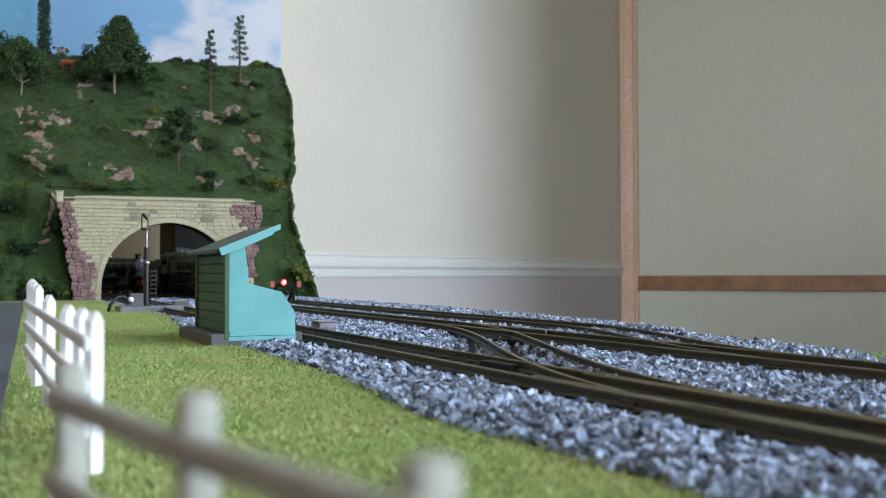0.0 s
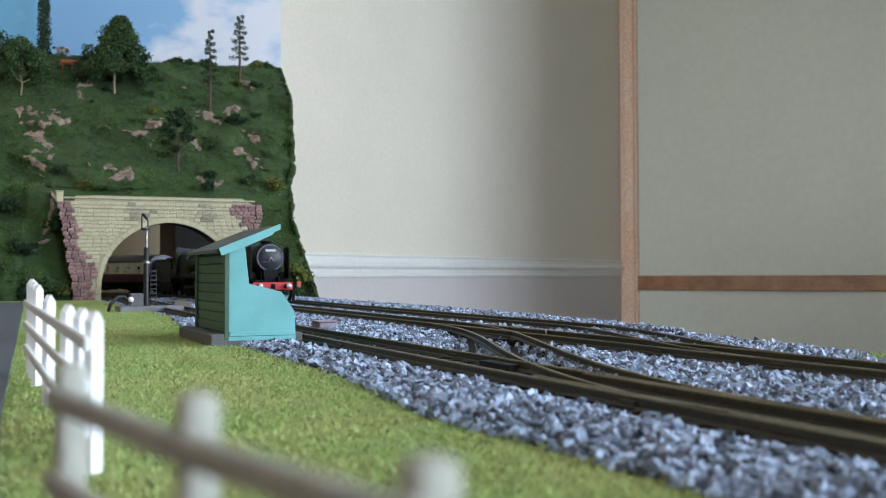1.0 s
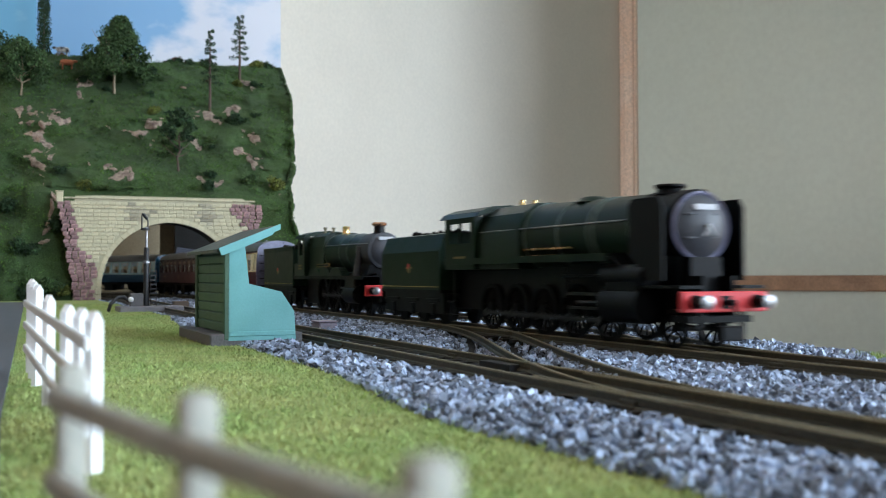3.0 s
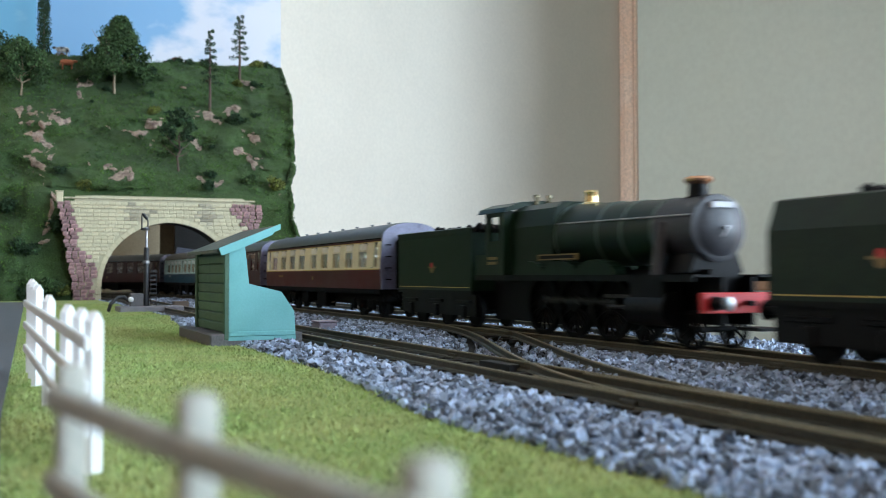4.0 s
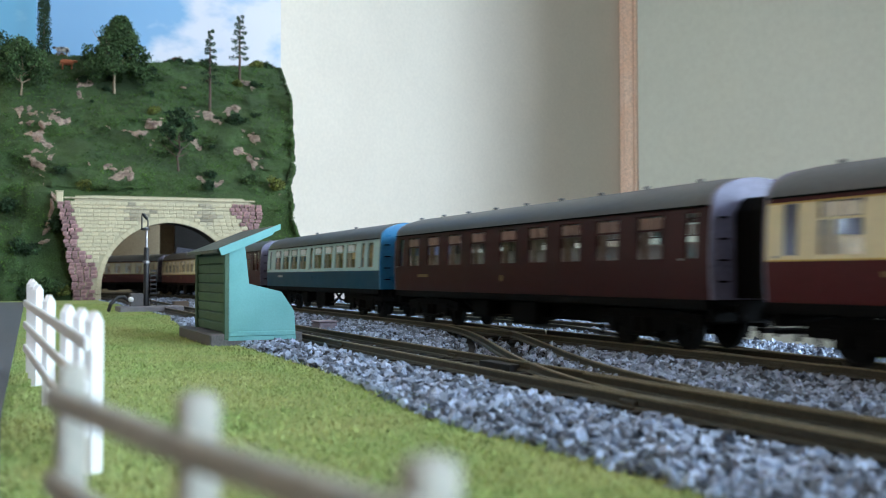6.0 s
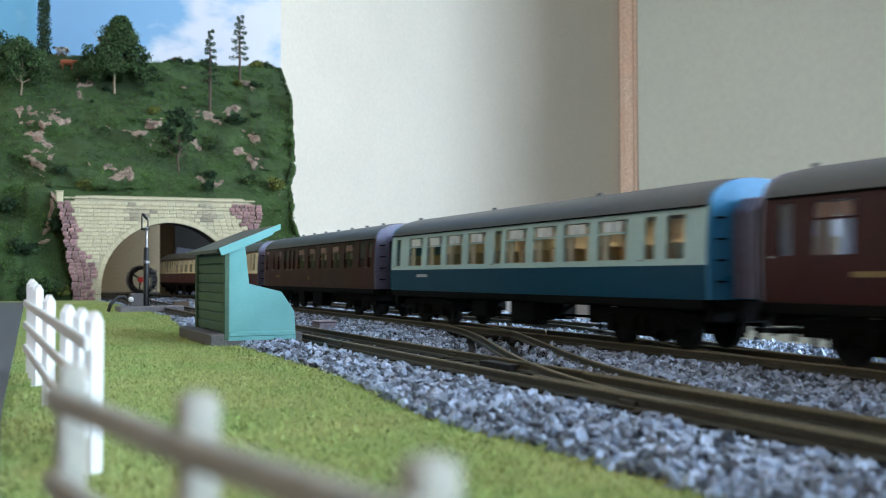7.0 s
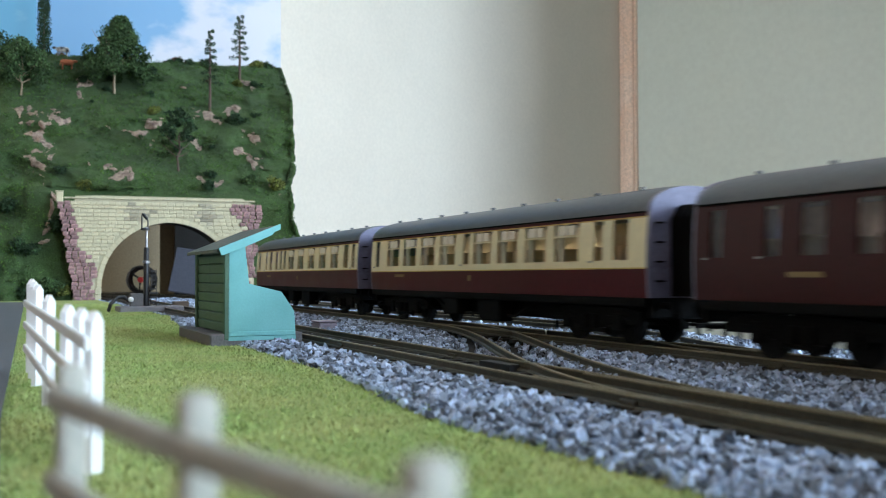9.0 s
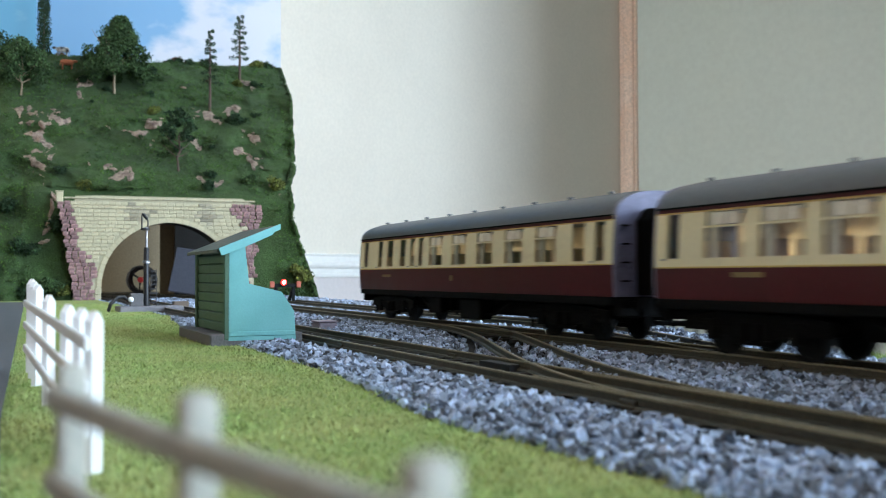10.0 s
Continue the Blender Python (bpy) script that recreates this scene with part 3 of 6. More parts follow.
def rim_ring(bm, y, radius):
    n = 28
    prof = [(y - 0.0012, radius), (y + 0.0012, radius), (y + 0.0012, radius * 0.84), (y - 0.0012, radius * 0.84)]
    rings = []
    for i in range(n):
        a = 2 * math.pi * i / n
        rings.append([bm.verts.new((r * math.cos(a), d, r * math.sin(a))) for d, r in prof])
    for i in range(n):
        a, b = rings[i], rings[(i + 1) % n]
        for k in range(4):
            bm.faces.new((a[k], a[(k + 1) % 4], b[(k + 1) % 4], b[k]))


def disc_wheelset(name, radius):
    def build(bm):
        for y in (-0.0078, 0.0078):
            rim_ring(bm, y, radius)
            rod(bm, (0, y - 0.0008, 0), (0, y + 0.0008, 0), radius * 0.86, seg=20)
            rod(bm, (0, y - 0.0014, 0), (0, y + 0.0014, 0), radius * 0.25, seg=10)
        rod(bm, (0, -0.0085, 0), (0, 0.0085, 0), 0.001, seg=8)
    return mesh_of(name, build, M_WHEEL, False)


def spoked(radius, spokes):
    """The meshes of a spoked wheelset: axle, rim, hub with its crank boss, spoke; and the number of spokes."""
    return (mesh_of("axle", lambda bm: rod(bm, (0, -0.0085, 0), (0, 0.0085, 0), 0.001, seg=8), M_WHEEL, False),
            mesh_of("rim", lambda bm: rim_ring(bm, 0, radius), M_WHEEL, False),
            mesh_of("hub", lambda bm: prism(bm, [(radius * 0.2 * math.cos(a), radius * 0.2 * math.sin(a)) for a in (-2.1, -1.4, -0.7, 0, 0.7, 1.4, 2.1)] + [(-radius * 0.5, radius * 0.16), (-radius * 0.58, 0), (-radius * 0.5, -radius * 0.16)], -0.0013, 0.0013, axis=1), M_WHEEL, False),
            mesh_of("spoke", lambda bm: rod(bm, (radius * 0.15, 0, 0), (radius * 0.87, 0, 0), 0.00045, seg=4), M_WHEEL, False), spokes)


COACH_WHEEL = disc_wheelset("coach_wheel", 0.0070)
DRIVER = spoked(0.0100, 14)
DRIVER_BIG = spoked(0.0118, 16)
PONY = spoked(0.0062, 8)


def axle(parent, mesh, x, radius, name="wheelset"):
    ob = piece(name, mesh[0] if isinstance(mesh, tuple) else mesh, parent, pose(x, 0, radius))
    if isinstance(mesh, tuple):
        for y in (-0.0078, 0.0078):
            piece("rim", mesh[1], ob, pose(0, y, 0)), piece("hub", mesh[2], ob, pose(0, y, 0))
            for k in range(mesh[4]):
                piece("spoke", mesh[3], ob, pose(0, y, 0, 0, 360 * k / mesh[4], 0))
    SPINNING.append((ob, x, radius))
    return ob


def bogie_mesh():
    def build(bm):
        for s in (-1, 1):
            y = s * 0.0128
            # side frame with dropped ends and a deep middle
            out = [(-0.0290, 0.0070), (-0.0290, 0.0110), (-0.016, 0.0124), (0.016, 0.0124), (0.0290, 0.0110), (0.0290, 0.0070), (0.014, 0.0070), (0.007, 0.0052), (-0.007, 0.0048), (-0.014, 0.0070)]
            prism(bm, out, y - 0.0009, y + 0.0009, axis=1)
            for x in (-0.0165, 0.0165):
                box(bm, (x - 0.0026, y + s * 0.0009 - 0.0009, 0.0045), (x + 0.0026, y + s * 0.0009 + 0.0009, 0.0105), 0.0004)
                box(bm, (x - 0.0065, y + s * 0.0007 - 0.0006, 0.0082), (x + 0.0065, y + s * 0.0007 + 0.0006, 0.0096), 0.0003)
                box(bm, (x - 0.0092, y - 0.0006, 0.0030), (x - 0.0078, y + 0.0006, 0.0080), 0.0002)
                box(bm, (x + 0.0078, y - 0.0006, 0.0030), (x + 0.0092, y + 0.0006, 0.0080), 0.0002)
            for x in (-0.003, 0.003):
                rod(bm, (x, y + s * 0.0012, 0.0050), (x, y + s * 0.0012, 0.0098), 0.0013, seg=8)
            box(bm, (-0.008, y - 0.0014, 0.0036), (0.008, y + 0.0014, 0.0050), 0.0003)
        box(bm, (-0.005, -0.0128, 0.0075), (0.005, 0.0128, 0.0128))
        for x in (-0.0285, 0.0285):
            box(bm, (x - 0.0008, -0.0128, 0.0085), (x + 0.0008, 0.0128, 0.0105))
    return mesh_of("bogie_frame", build, M_UNDER, False)


BOGIE = bogie_mesh()


def vent_mesh():
    def build(bm):
        lathe(bm, [(0, 0.0010), (0.0003, 0.0007), (0.0005, 0.0007), (0.0006, 0.0011), (0.0012, 0.0010), (0.0014, 0.0005)], (0, 0, 0), 10, "z")
    return mesh_of("ventilator", build, M_ROOFGREY)


VENT = vent_mesh()
# blind and tan darkened in colour so maroon coach windows look dim inside
M_BLIND_DIM = material("dimmed_blind", (0.26, 0.18, 0.15), 0.8, scale=100, fine=900, bump=0.05)
M_TAN_DIM = material("dimmed_interior", (0.20, 0.14, 0.10), 0.7, vary=0.15, scale=80, fine=600, bump=0.05)
M_BLIND_COOL = material("cool_white_blind", (0.80, 0.90, 0.95), 0.8, scale=100, fine=900, bump=0.05)
M_BLIND = material("pale_blind", (0.88, 0.85, 0.74), 0.8, scale=100, fine=900, bump=0.05)
CURTAIN = mesh_of("curtain", lambda bm: [rod(bm, (-0.0016 + k * 0.0008, 0, 0.0240), (-0.0016 + k * 0.0008, 0, 0.0415), 0.0006, seg=6) for k in range(5)], M_BLIND, True)
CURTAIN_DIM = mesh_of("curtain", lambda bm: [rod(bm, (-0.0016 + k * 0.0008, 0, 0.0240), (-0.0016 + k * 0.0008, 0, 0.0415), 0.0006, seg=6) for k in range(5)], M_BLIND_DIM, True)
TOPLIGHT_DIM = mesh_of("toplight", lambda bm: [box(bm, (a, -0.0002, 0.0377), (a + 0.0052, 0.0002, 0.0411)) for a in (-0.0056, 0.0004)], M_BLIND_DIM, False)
TOPLIGHT_COOL = mesh_of("toplight", lambda bm: [box(bm, (a, -0.0002, 0.0377), (a + 0.0052, 0.0002, 0.0411)) for a in (-0.0056, 0.0004)], M_BLIND_COOL, False)
TOPLIGHT = mesh_of("toplight", lambda bm: [box(bm, (a, -0.0002, 0.0377), (a + 0.0052, 0.0002, 0.0411)) for a in (-0.0056, 0.0004)], M_BLIND, False)
Z0, Z1 = 0.0160, 0.0434  # foot and top of a coach side


def side_y(z):
    """Half width of a coach at a height: a slight bulge at the waist and a lean-in above."""
    return 0.0181 - 0.0004 * ((z - 0.026) / 0.010) ** 2 if z < 0.026 else 0.0181 - 0.0011 * ((z - 0.026) / 0.0174) ** 2


def side_panel(bm, sgn, openings, z_lo, z_hi, CL):
    """A side wall with openings (x from, x to, z from, z to) cut through it, and reveals in them."""
    xs = sorted({0.0, -CL} | {v for o in openings for v in o[:2]})
    zs = sorted({z_lo, z_hi} | {v for o in openings for v in o[2:] if z_lo <= v <= z_hi} | {z_lo + (z_hi - z_lo) * k / 4 for k in range(1, 4)})
    t = 0.0009
    cache = {}

    def vert(x, z, inner):
        k = (round(x, 6), round(z, 6), inner)
        if k not in cache:
            cache[k] = bm.verts.new((x, sgn * (side_y(z) - (t if inner else 0)), z))
        return cache[k]

    def is_open(xa, xb, za, zb):
        xm, zm = (xa + xb) / 2, (za + zb) / 2
        return any(o[0] < xm < o[1] and o[2] < zm < o[3] for o in openings)
    for xa, xb in zip(xs, xs[1:]):
        for za, zb in zip(zs, zs[1:]):
            if is_open(xa, xb, za, zb):
                continue
            for inner in (False, True):
                bm.faces.new([vert(x, z, inner) for x, z in ((xa, za), (xb, za), (xb, zb), (xa, zb))])
    for o in openings:
        if o[2] < z_lo or o[3] > z_hi + 1e-6:
            continue
        inside = [z for z in zs if o[2] <= z <= o[3]]
        for za, zb in zip(inside, inside[1:]):
            for x in o[:2]:
                bm.faces.new([vert(x, za, False), vert(x, zb, False), vert(x, zb, True), vert(x, za, True)])
        span = [x for x in xs if o[0] <= x <= o[1]]
        for xa, xb in zip(span, span[1:]):
            for z in o[2:]:
                bm.faces.new([vert(xa, z, False), vert(xb, z, False), vert(xb, z, True), vert(xa, z, True)])


def coach_windows(style, CL):
    """Openings along a side, from the leading end: wide lights, door lights and narrow ones."""
    out = []

    def light(c, w, za, zb):
        out.append((-c - w / 2, -c + w / 2, za, zb))
    lo, hi = 0.0282, 0.0416
    if style == "compartment":
        light(0.0085, 0.0058, lo, hi)
        light(0.0225, 0.0085, lo, hi)
        for i in range(5):
            light(0.046 + i * 0.0262, 0.0158, lo, hi)
        light(0.1690, 0.0055, lo, hi)
        light(0.1800, 0.0055, lo, hi)
        light(0.1930, 0.0075, lo, hi)
        light(0.2110, 0.0085, lo, hi)
        light(0.2260, 0.0060, lo, hi)
        light(0.2485, 0.0058, lo, hi)
    elif style == "corridor":
        light(0.0085, 0.0058, lo, hi)
        for i in range(9):
            light(0.0300 + i * 0.0248 + (0.0 if i < 5 else 0.004), 0.0142, lo, hi)
        light(0.2495, 0.0058, lo, hi)
    else:
        light(0.0150, 0.0090, lo, hi)
        light(0.0285, 0.0055, lo, hi)
        for i in range(4):
            light(0.0500 + i * 0.0232, 0.0172, lo, hi)
        light(0.1355, 0.0062, lo, hi)
        for i in range(4):
            light(0.1560 + i * 0.0232, 0.0172, lo, hi)
        light(0.2490, 0.0058, lo, hi)
    k = CL / 0.258
    return [(a * k, b * k, c, d) for a, b, c, d in out]


def end_profile(y_in=0.0):
    pts = [(side_y(z) - y_in, z) for z in (Z0, 0.021, 0.026, 0.032, 0.038, Z1)]
    n = 9
    for i in range(1, n):
        a = math.pi / 2 * i / n
        pts.append(((side_y(Z1) - y_in) * math.cos(a), Z1 + 0.0092 * math.sin(a) ** 0.9))
    top = [(0.0, Z1 + 0.0092)]
    return pts + top + [(-y, z) for y, z in reversed(pts)]


def build_coach(label, upper, lower, end_mat, style, lined, CL=0.252, ZW=0.0268):
    c = thing("railway_coach", Matrix.Identity(4), label, "railway coach", "coaches of the train")
    wins = coach_windows(style, CL)
    # body: upper and lower panels of both sides
    for s in (-1, 1):
        made("lower_side", lambda bm: side_panel(bm, s, [], Z0, ZW, CL), lower, c, "painted lower bodyside")
        made("upper_side", lambda bm: side_panel(bm, s, wins, ZW, Z1, CL), upper, c, "painted window band")
    if lined:
        for s in (-1, 1):
            for z, mat, nm in ((ZW + 0.0001, M_LINE, "waist_line"), (Z1 - 0.0015, M_LINE, "cornice_line")):
                made(nm, lambda bm: box(bm, (-CL + 0.0004, s * (side_y(z) + 0.00005) - 0.00012, z - 0.00022), (-0.0004, s * (side_y(z) + 0.00005) + 0.00012, z + 0.00022)), mat, c, smooth=False)
            made("cornice_band", lambda bm: box(bm, (-CL + 0.0004, s * side_y(Z1) - 0.00025, Z1 - 0.0014), (-0.0004, s * side_y(Z1) + 0.00025, Z1 + 0.0001)), lower, c, "crimson band under the roof", smooth=False)
    # glazing: one pane to each light, with a sliding top light frame in the wide ones
    panes = {}
    for xa, xb, za, zb in wins:
        w = round(xb - xa, 5)
        if w not in panes:
            panes[w] = (mesh_of("pane", lambda bm: box(bm, (-w / 2 - 0.0003, -0.00015, za - 0.0003), (w / 2 + 0.0003, 0.00015, zb + 0.0003)), M_GLASS, False),
                        mesh_of("toplight_frame", lambda bm: [box(bm, (-w / 2, -0.0003, 0.0369), (w / 2, 0.0003, 0.0375)), box(bm, (-0.0003, -0.0003, 0.0375), (0.0003, 0.0003, zb))], upper, False))
        for s in (-1, 1):
            y = s * (side_y(0.035) - 0.0007)
            pn = piece("pane", panes[w][0], c, pose((xa + xb) / 2, y, 0))
            pn.visible_shadow = False
            if w > 0.013:
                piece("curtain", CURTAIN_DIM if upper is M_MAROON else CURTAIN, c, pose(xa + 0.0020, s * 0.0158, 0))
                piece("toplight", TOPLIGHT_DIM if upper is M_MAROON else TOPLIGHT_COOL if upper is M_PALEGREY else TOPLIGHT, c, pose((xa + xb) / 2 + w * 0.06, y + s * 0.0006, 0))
                piece("toplight_frame", panes[w][1], c, pose((xa + xb) / 2, y + s * 0.00035, 0))
    # doors stand out by their hinges and handles
    for xa, xb, za, zb in wins:
        if xb - xa < 0.0064:
            for s in (-1, 1):
                made("door_handle", lambda bm: box(bm, (xa - 0.0022, s * side_y(0.028) - 0.0002 + s * 0.0003, 0.0276), (xa - 0.0006, s * side_y(0.028) + 0.0002 + s * 0.0003, 0.0282)), M_STEEL, c, smooth=False)

    def roof(bm):
        prof = [(side_y(Z1) + 0.0004, Z1)] + [((side_y(Z1) + 0.0004) * math.cos(math.pi / 2 * i / 10), Z1 + 0.0092 * math.sin(math.pi / 2 * i / 10) ** 0.9) for i in range(1, 10)] + [(0, Z1 + 0.0093)]
        prof = prof + [(-y, z) for y, z in reversed(prof[:-1])]
        stations = [(0.0006, 0.90, 0.72), (0.0000, 0.965, 0.88), (-0.0025, 0.99, 0.965), (-0.008, 1, 1), (-CL + 0.008, 1, 1), (-CL + 0.0025, 0.99, 0.965), (-CL, 0.965, 0.88), (-CL - 0.0006, 0.90, 0.72)]
        rings = [[bm.verts.new((x, y * ky, Z1 + (z - Z1) * kz)) for y, z in prof] for x, ky, kz in stations]
        for a, b in zip(rings, rings[1:]):
            for i in range(len(prof) - 1):
                bm.faces.new((a[i], a[i + 1], b[i + 1], b[i]))
            bm.faces.new((a[0], a[-1], b[-1], b[0]))
        bm.faces.new(rings[0]), bm.faces.new(rings[-1])
    rf = made("roof", roof, M_ROOFGREY, c, "grey curved roof")
    for s in (-1, 1):
        made("gutter", lambda bm: box(bm, (-CL + 0.001, s * 0.0176 - 0.0003, Z1 - 0.0002), (-0.001, s * 0.0176 + 0.0003, Z1 + 0.0003)), M_UNDER, rf, smooth=False)
    for i in ((2, 5, 8) if upper is M_PALEGREY else range(9)):
        for y in (-0.006, 0.006) if i % 3 == 1 else (-0.006,):
            z = Z1 + 0.0092 * math.sqrt(1 - (y / 0.0175) ** 2) - 0.0003
            piece("ventilator", VENT, rf, pose(-0.018 - i * 0.0275, y, z))
    # ends with gangway bellows, steps and pipes
    for x, sg in ((0.0, 1), (-CL, -1)):
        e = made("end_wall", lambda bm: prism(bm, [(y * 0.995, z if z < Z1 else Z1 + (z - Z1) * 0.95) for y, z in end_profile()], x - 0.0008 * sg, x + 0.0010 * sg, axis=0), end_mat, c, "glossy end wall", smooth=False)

        def bellows(bm):
            for k in range(8):
                d = x + sg * (0.0011 + k * 0.0013)
                g = 0.0 if k % 2 == 0 else 0.0006
                out = [(-0.0092 - g, 0.0165), (0.0092 + g, 0.0165), (0.0092 + g, 0.0410 + g), (0.0065, 0.0450 + g), (-0.0065, 0.0450 + g), (-0.0092 - g, 0.0410 + g)]
                lo, hi = sorted((d, d + sg * 0.0013))
                prism(bm, out, lo, hi, axis=0)
        # the blue coach's bellows take the lilac sheen colour as well
        made("gangway_bellows", bellows, M_END_SHEEN if upper is M_PALEGREY else M_UNDER, c, "corrugated gangway bellows", smooth=False)
        for y in (-0.0138, 0.0138):
            for k in range(4):
                made("end_step", lambda bm: box(bm, (x + sg * 0.0011, y - 0.0016, 0.021 + k * 0.0062), (x + sg * 0.0021, y + 0.0016, 0.0216 + k * 0.0062)), M_UNDER, e, smooth=False)
            b = made("buffer", lambda bm: (rod(bm, (x, y * 0.8, 0.0135), (x + sg * 0.0055, y * 0.8, 0.0135), 0.0011, seg=10), rod(bm, (x + sg * 0.0055, y * 0.8, 0.0135), (x + sg * 0.0063, y * 0.8, 0.0135), 0.0024, seg=14)), M_UNDER, c)
        made("headstock", lambda bm: (box(bm, (min(x, x - sg * 0.0030), -0.0160, 0.0095), (max(x, x - sg * 0.0030), 0.0160, 0.0160), 0.0003), rod(bm, (x + sg * 0.0008, -0.0050, 0.0125), (x + sg * 0.0016, -0.0056, 0.0050), 0.0007, seg=6), rod(bm, (x + sg * 0.0008, 0.0050, 0.0125), (x + sg * 0.0016, 0.0056, 0.0050), 0.0007, seg=6)), M_UNDER, c, "black headstock with hanging hoses", smooth=False)
        made("coupling", lambda bm: (box(bm, (min(x, x + sg * 0.0098), -0.0014, 0.0068), (max(x, x + sg * 0.0098), 0.0014, 0.0078)), box(bm, (x + sg * 0.0085 - 0.0008, -0.006, 0.0066), (x + sg * 0.0085 + 0.0008, 0.006, 0.0080))), M_UNDER, c, smooth=False)
    # interior
    def inside(bm):
        box(bm, (-CL + 0.002, -0.0165, 0.0164), (-0.002, 0.0165, 0.0180))
        for i in range(10):
            x = -0.020 - i * 0.0240
            box(bm, (x - 0.0012, -0.0150, 0.0180), (x + 0.0012, -0.0005 if style != "compartment" else 0.0150, 0.0335), 0.0005)
            box(bm, (x - 0.0060, -0.0150, 0.0180), (x + 0.0060, -0.0010, 0.0245), 0.0006)
            if style == "open":
                box(bm, (x - 0.0012, 0.0040, 0.0180), (x + 0.0012, 0.0150, 0.0335), 0.0005)
        if style == "compartment":
            box(bm, (-CL + 0.01, 0.0062, 0.0180), (-0.01, 0.0072, 0.0300))
    # maroon coaches get the darkened seats and partition, to look dim
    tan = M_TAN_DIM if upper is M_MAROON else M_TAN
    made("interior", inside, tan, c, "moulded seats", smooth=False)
    if style != "corridor":
        made("partition", lambda bm: box(bm, (-CL + 0.0025, 0.0124, 0.0181), (-0.0025, 0.0128, 0.0430)), M_DIM_THIN if upper is M_MAROON else M_TAN_THIN, c, "thin corridor partition", smooth=False)
    if upper is not M_PALEGREY:
        made("underframe_tray", lambda bm: prism(bm, [(-0.066, 0.0127), (-0.074, 0.0066), (-CL + 0.074, 0.0066), (-CL + 0.066, 0.0127)], -0.0085, 0.0085, axis=1), M_UNDER, c, smooth=False)
    # underframe
    made("underframe", lambda bm: box(bm, (-CL + 0.001, -0.0160, 0.0128), (-0.001, 0.0160, 0.0160)), M_UNDER, c, smooth=False)
    for s in (-1, 1):
        made("sole_bar", lambda bm: box(bm, (-CL + 0.001, s * 0.0172 - 0.0008, 0.0134), (-0.001, s * 0.0172 + 0.0008, 0.0159)), M_UNDER, c, smooth=False)
        made("truss", lambda bm: prism(bm, [(-0.078, 0.0134), (-0.096, 0.0062), (-0.160, 0.0062), (-0.178, 0.0134), (-0.1755, 0.0134), (-0.159, 0.0072), (-0.097, 0.0072), (-0.0805, 0.0134)], s * 0.0125 - 0.0006, s * 0.0125 + 0.0006, axis=1), M_UNDER, c, smooth=False)
    for xa, w, yy, d in ((-0.112, 0.020, -0.0135, 0.0090), (-0.150, 0.014, -0.0135, 0.0075), (-0.136, 0.022, 0.0135, 0.0085)):
        made("battery_box", lambda bm: box(bm, (xa - w / 2, yy - 0.0032, 0.0134 - d), (xa + w / 2, yy + 0.0032, 0.0134), 0.0005), M_UNDER, c, smooth=False)
    made("vacuum_cylinder", lambda bm: rod(bm, (-0.088, 0.004, 0.0055), (-0.088, 0.004, 0.0130), 0.0045, seg=14), M_UNDER, c)
    for x in (-0.038, -CL + 0.038):
        bg = piece("bogie", BOGIE, c, pose(x, 0, 0))
        for dx in (-0.0165, 0.0165):
            axle(bg, COACH_WHEEL, dx, 0.0070)
    # transfers on the side: class and running number as plain bars, a door notice
    for s in (-1, 1):
        made("running_number_bar", lambda bm: box(bm, (-0.215, s * (side_y(0.0235) + 0.00008) - 0.0001, 0.0226), (-0.203, s * (side_y(0.0235) + 0.00008) + 0.0001, 0.0240)), M_GOLD if upper is not M_PALEGREY else M_PLATE, c, smooth=False)
        made("crest_transfer", lambda bm: rod(bm, (-0.128, s * 0.01795, 0.0222), (-0.128, s * 0.01820, 0.0222), 0.0014, seg=12), M_GOLD if upper is not M_PALEGREY else M_BLUE, c)
    return c


# ---- steam engines ----
def boiler_band(parent, x, r, z, mat=None):
    made("boiler_band", lambda bm: lathe(bm, [(x - 0.0007, r), (x - 0.0007, r + 0.00025), (x + 0.0007, r + 0.00025), (x + 0.0007, r)], (0, 0, z), 32), mat or M_BAND, parent)


def front_buffers(parent, x, z, y=0.0118, mat=None):
    for s in (-1, 1):
        b = made("buffer", lambda bm: lathe(bm, [(x, 0.0022), (x + 0.003, 0.0018), (x + 0.003, 0.0011), (x + 0.0055, 0.0011)], (0, s * y, z), 14), M_ENBLACK, parent)
        made("buffer_head", lambda bm: lathe(bm, [(x + 0.0055, 0.0021), (x + 0.0060, 0.0023), (x + 0.0063, 0.0018)], (0, s * y, z), 18), mat or M_STEEL, b, "bright round buffer head")


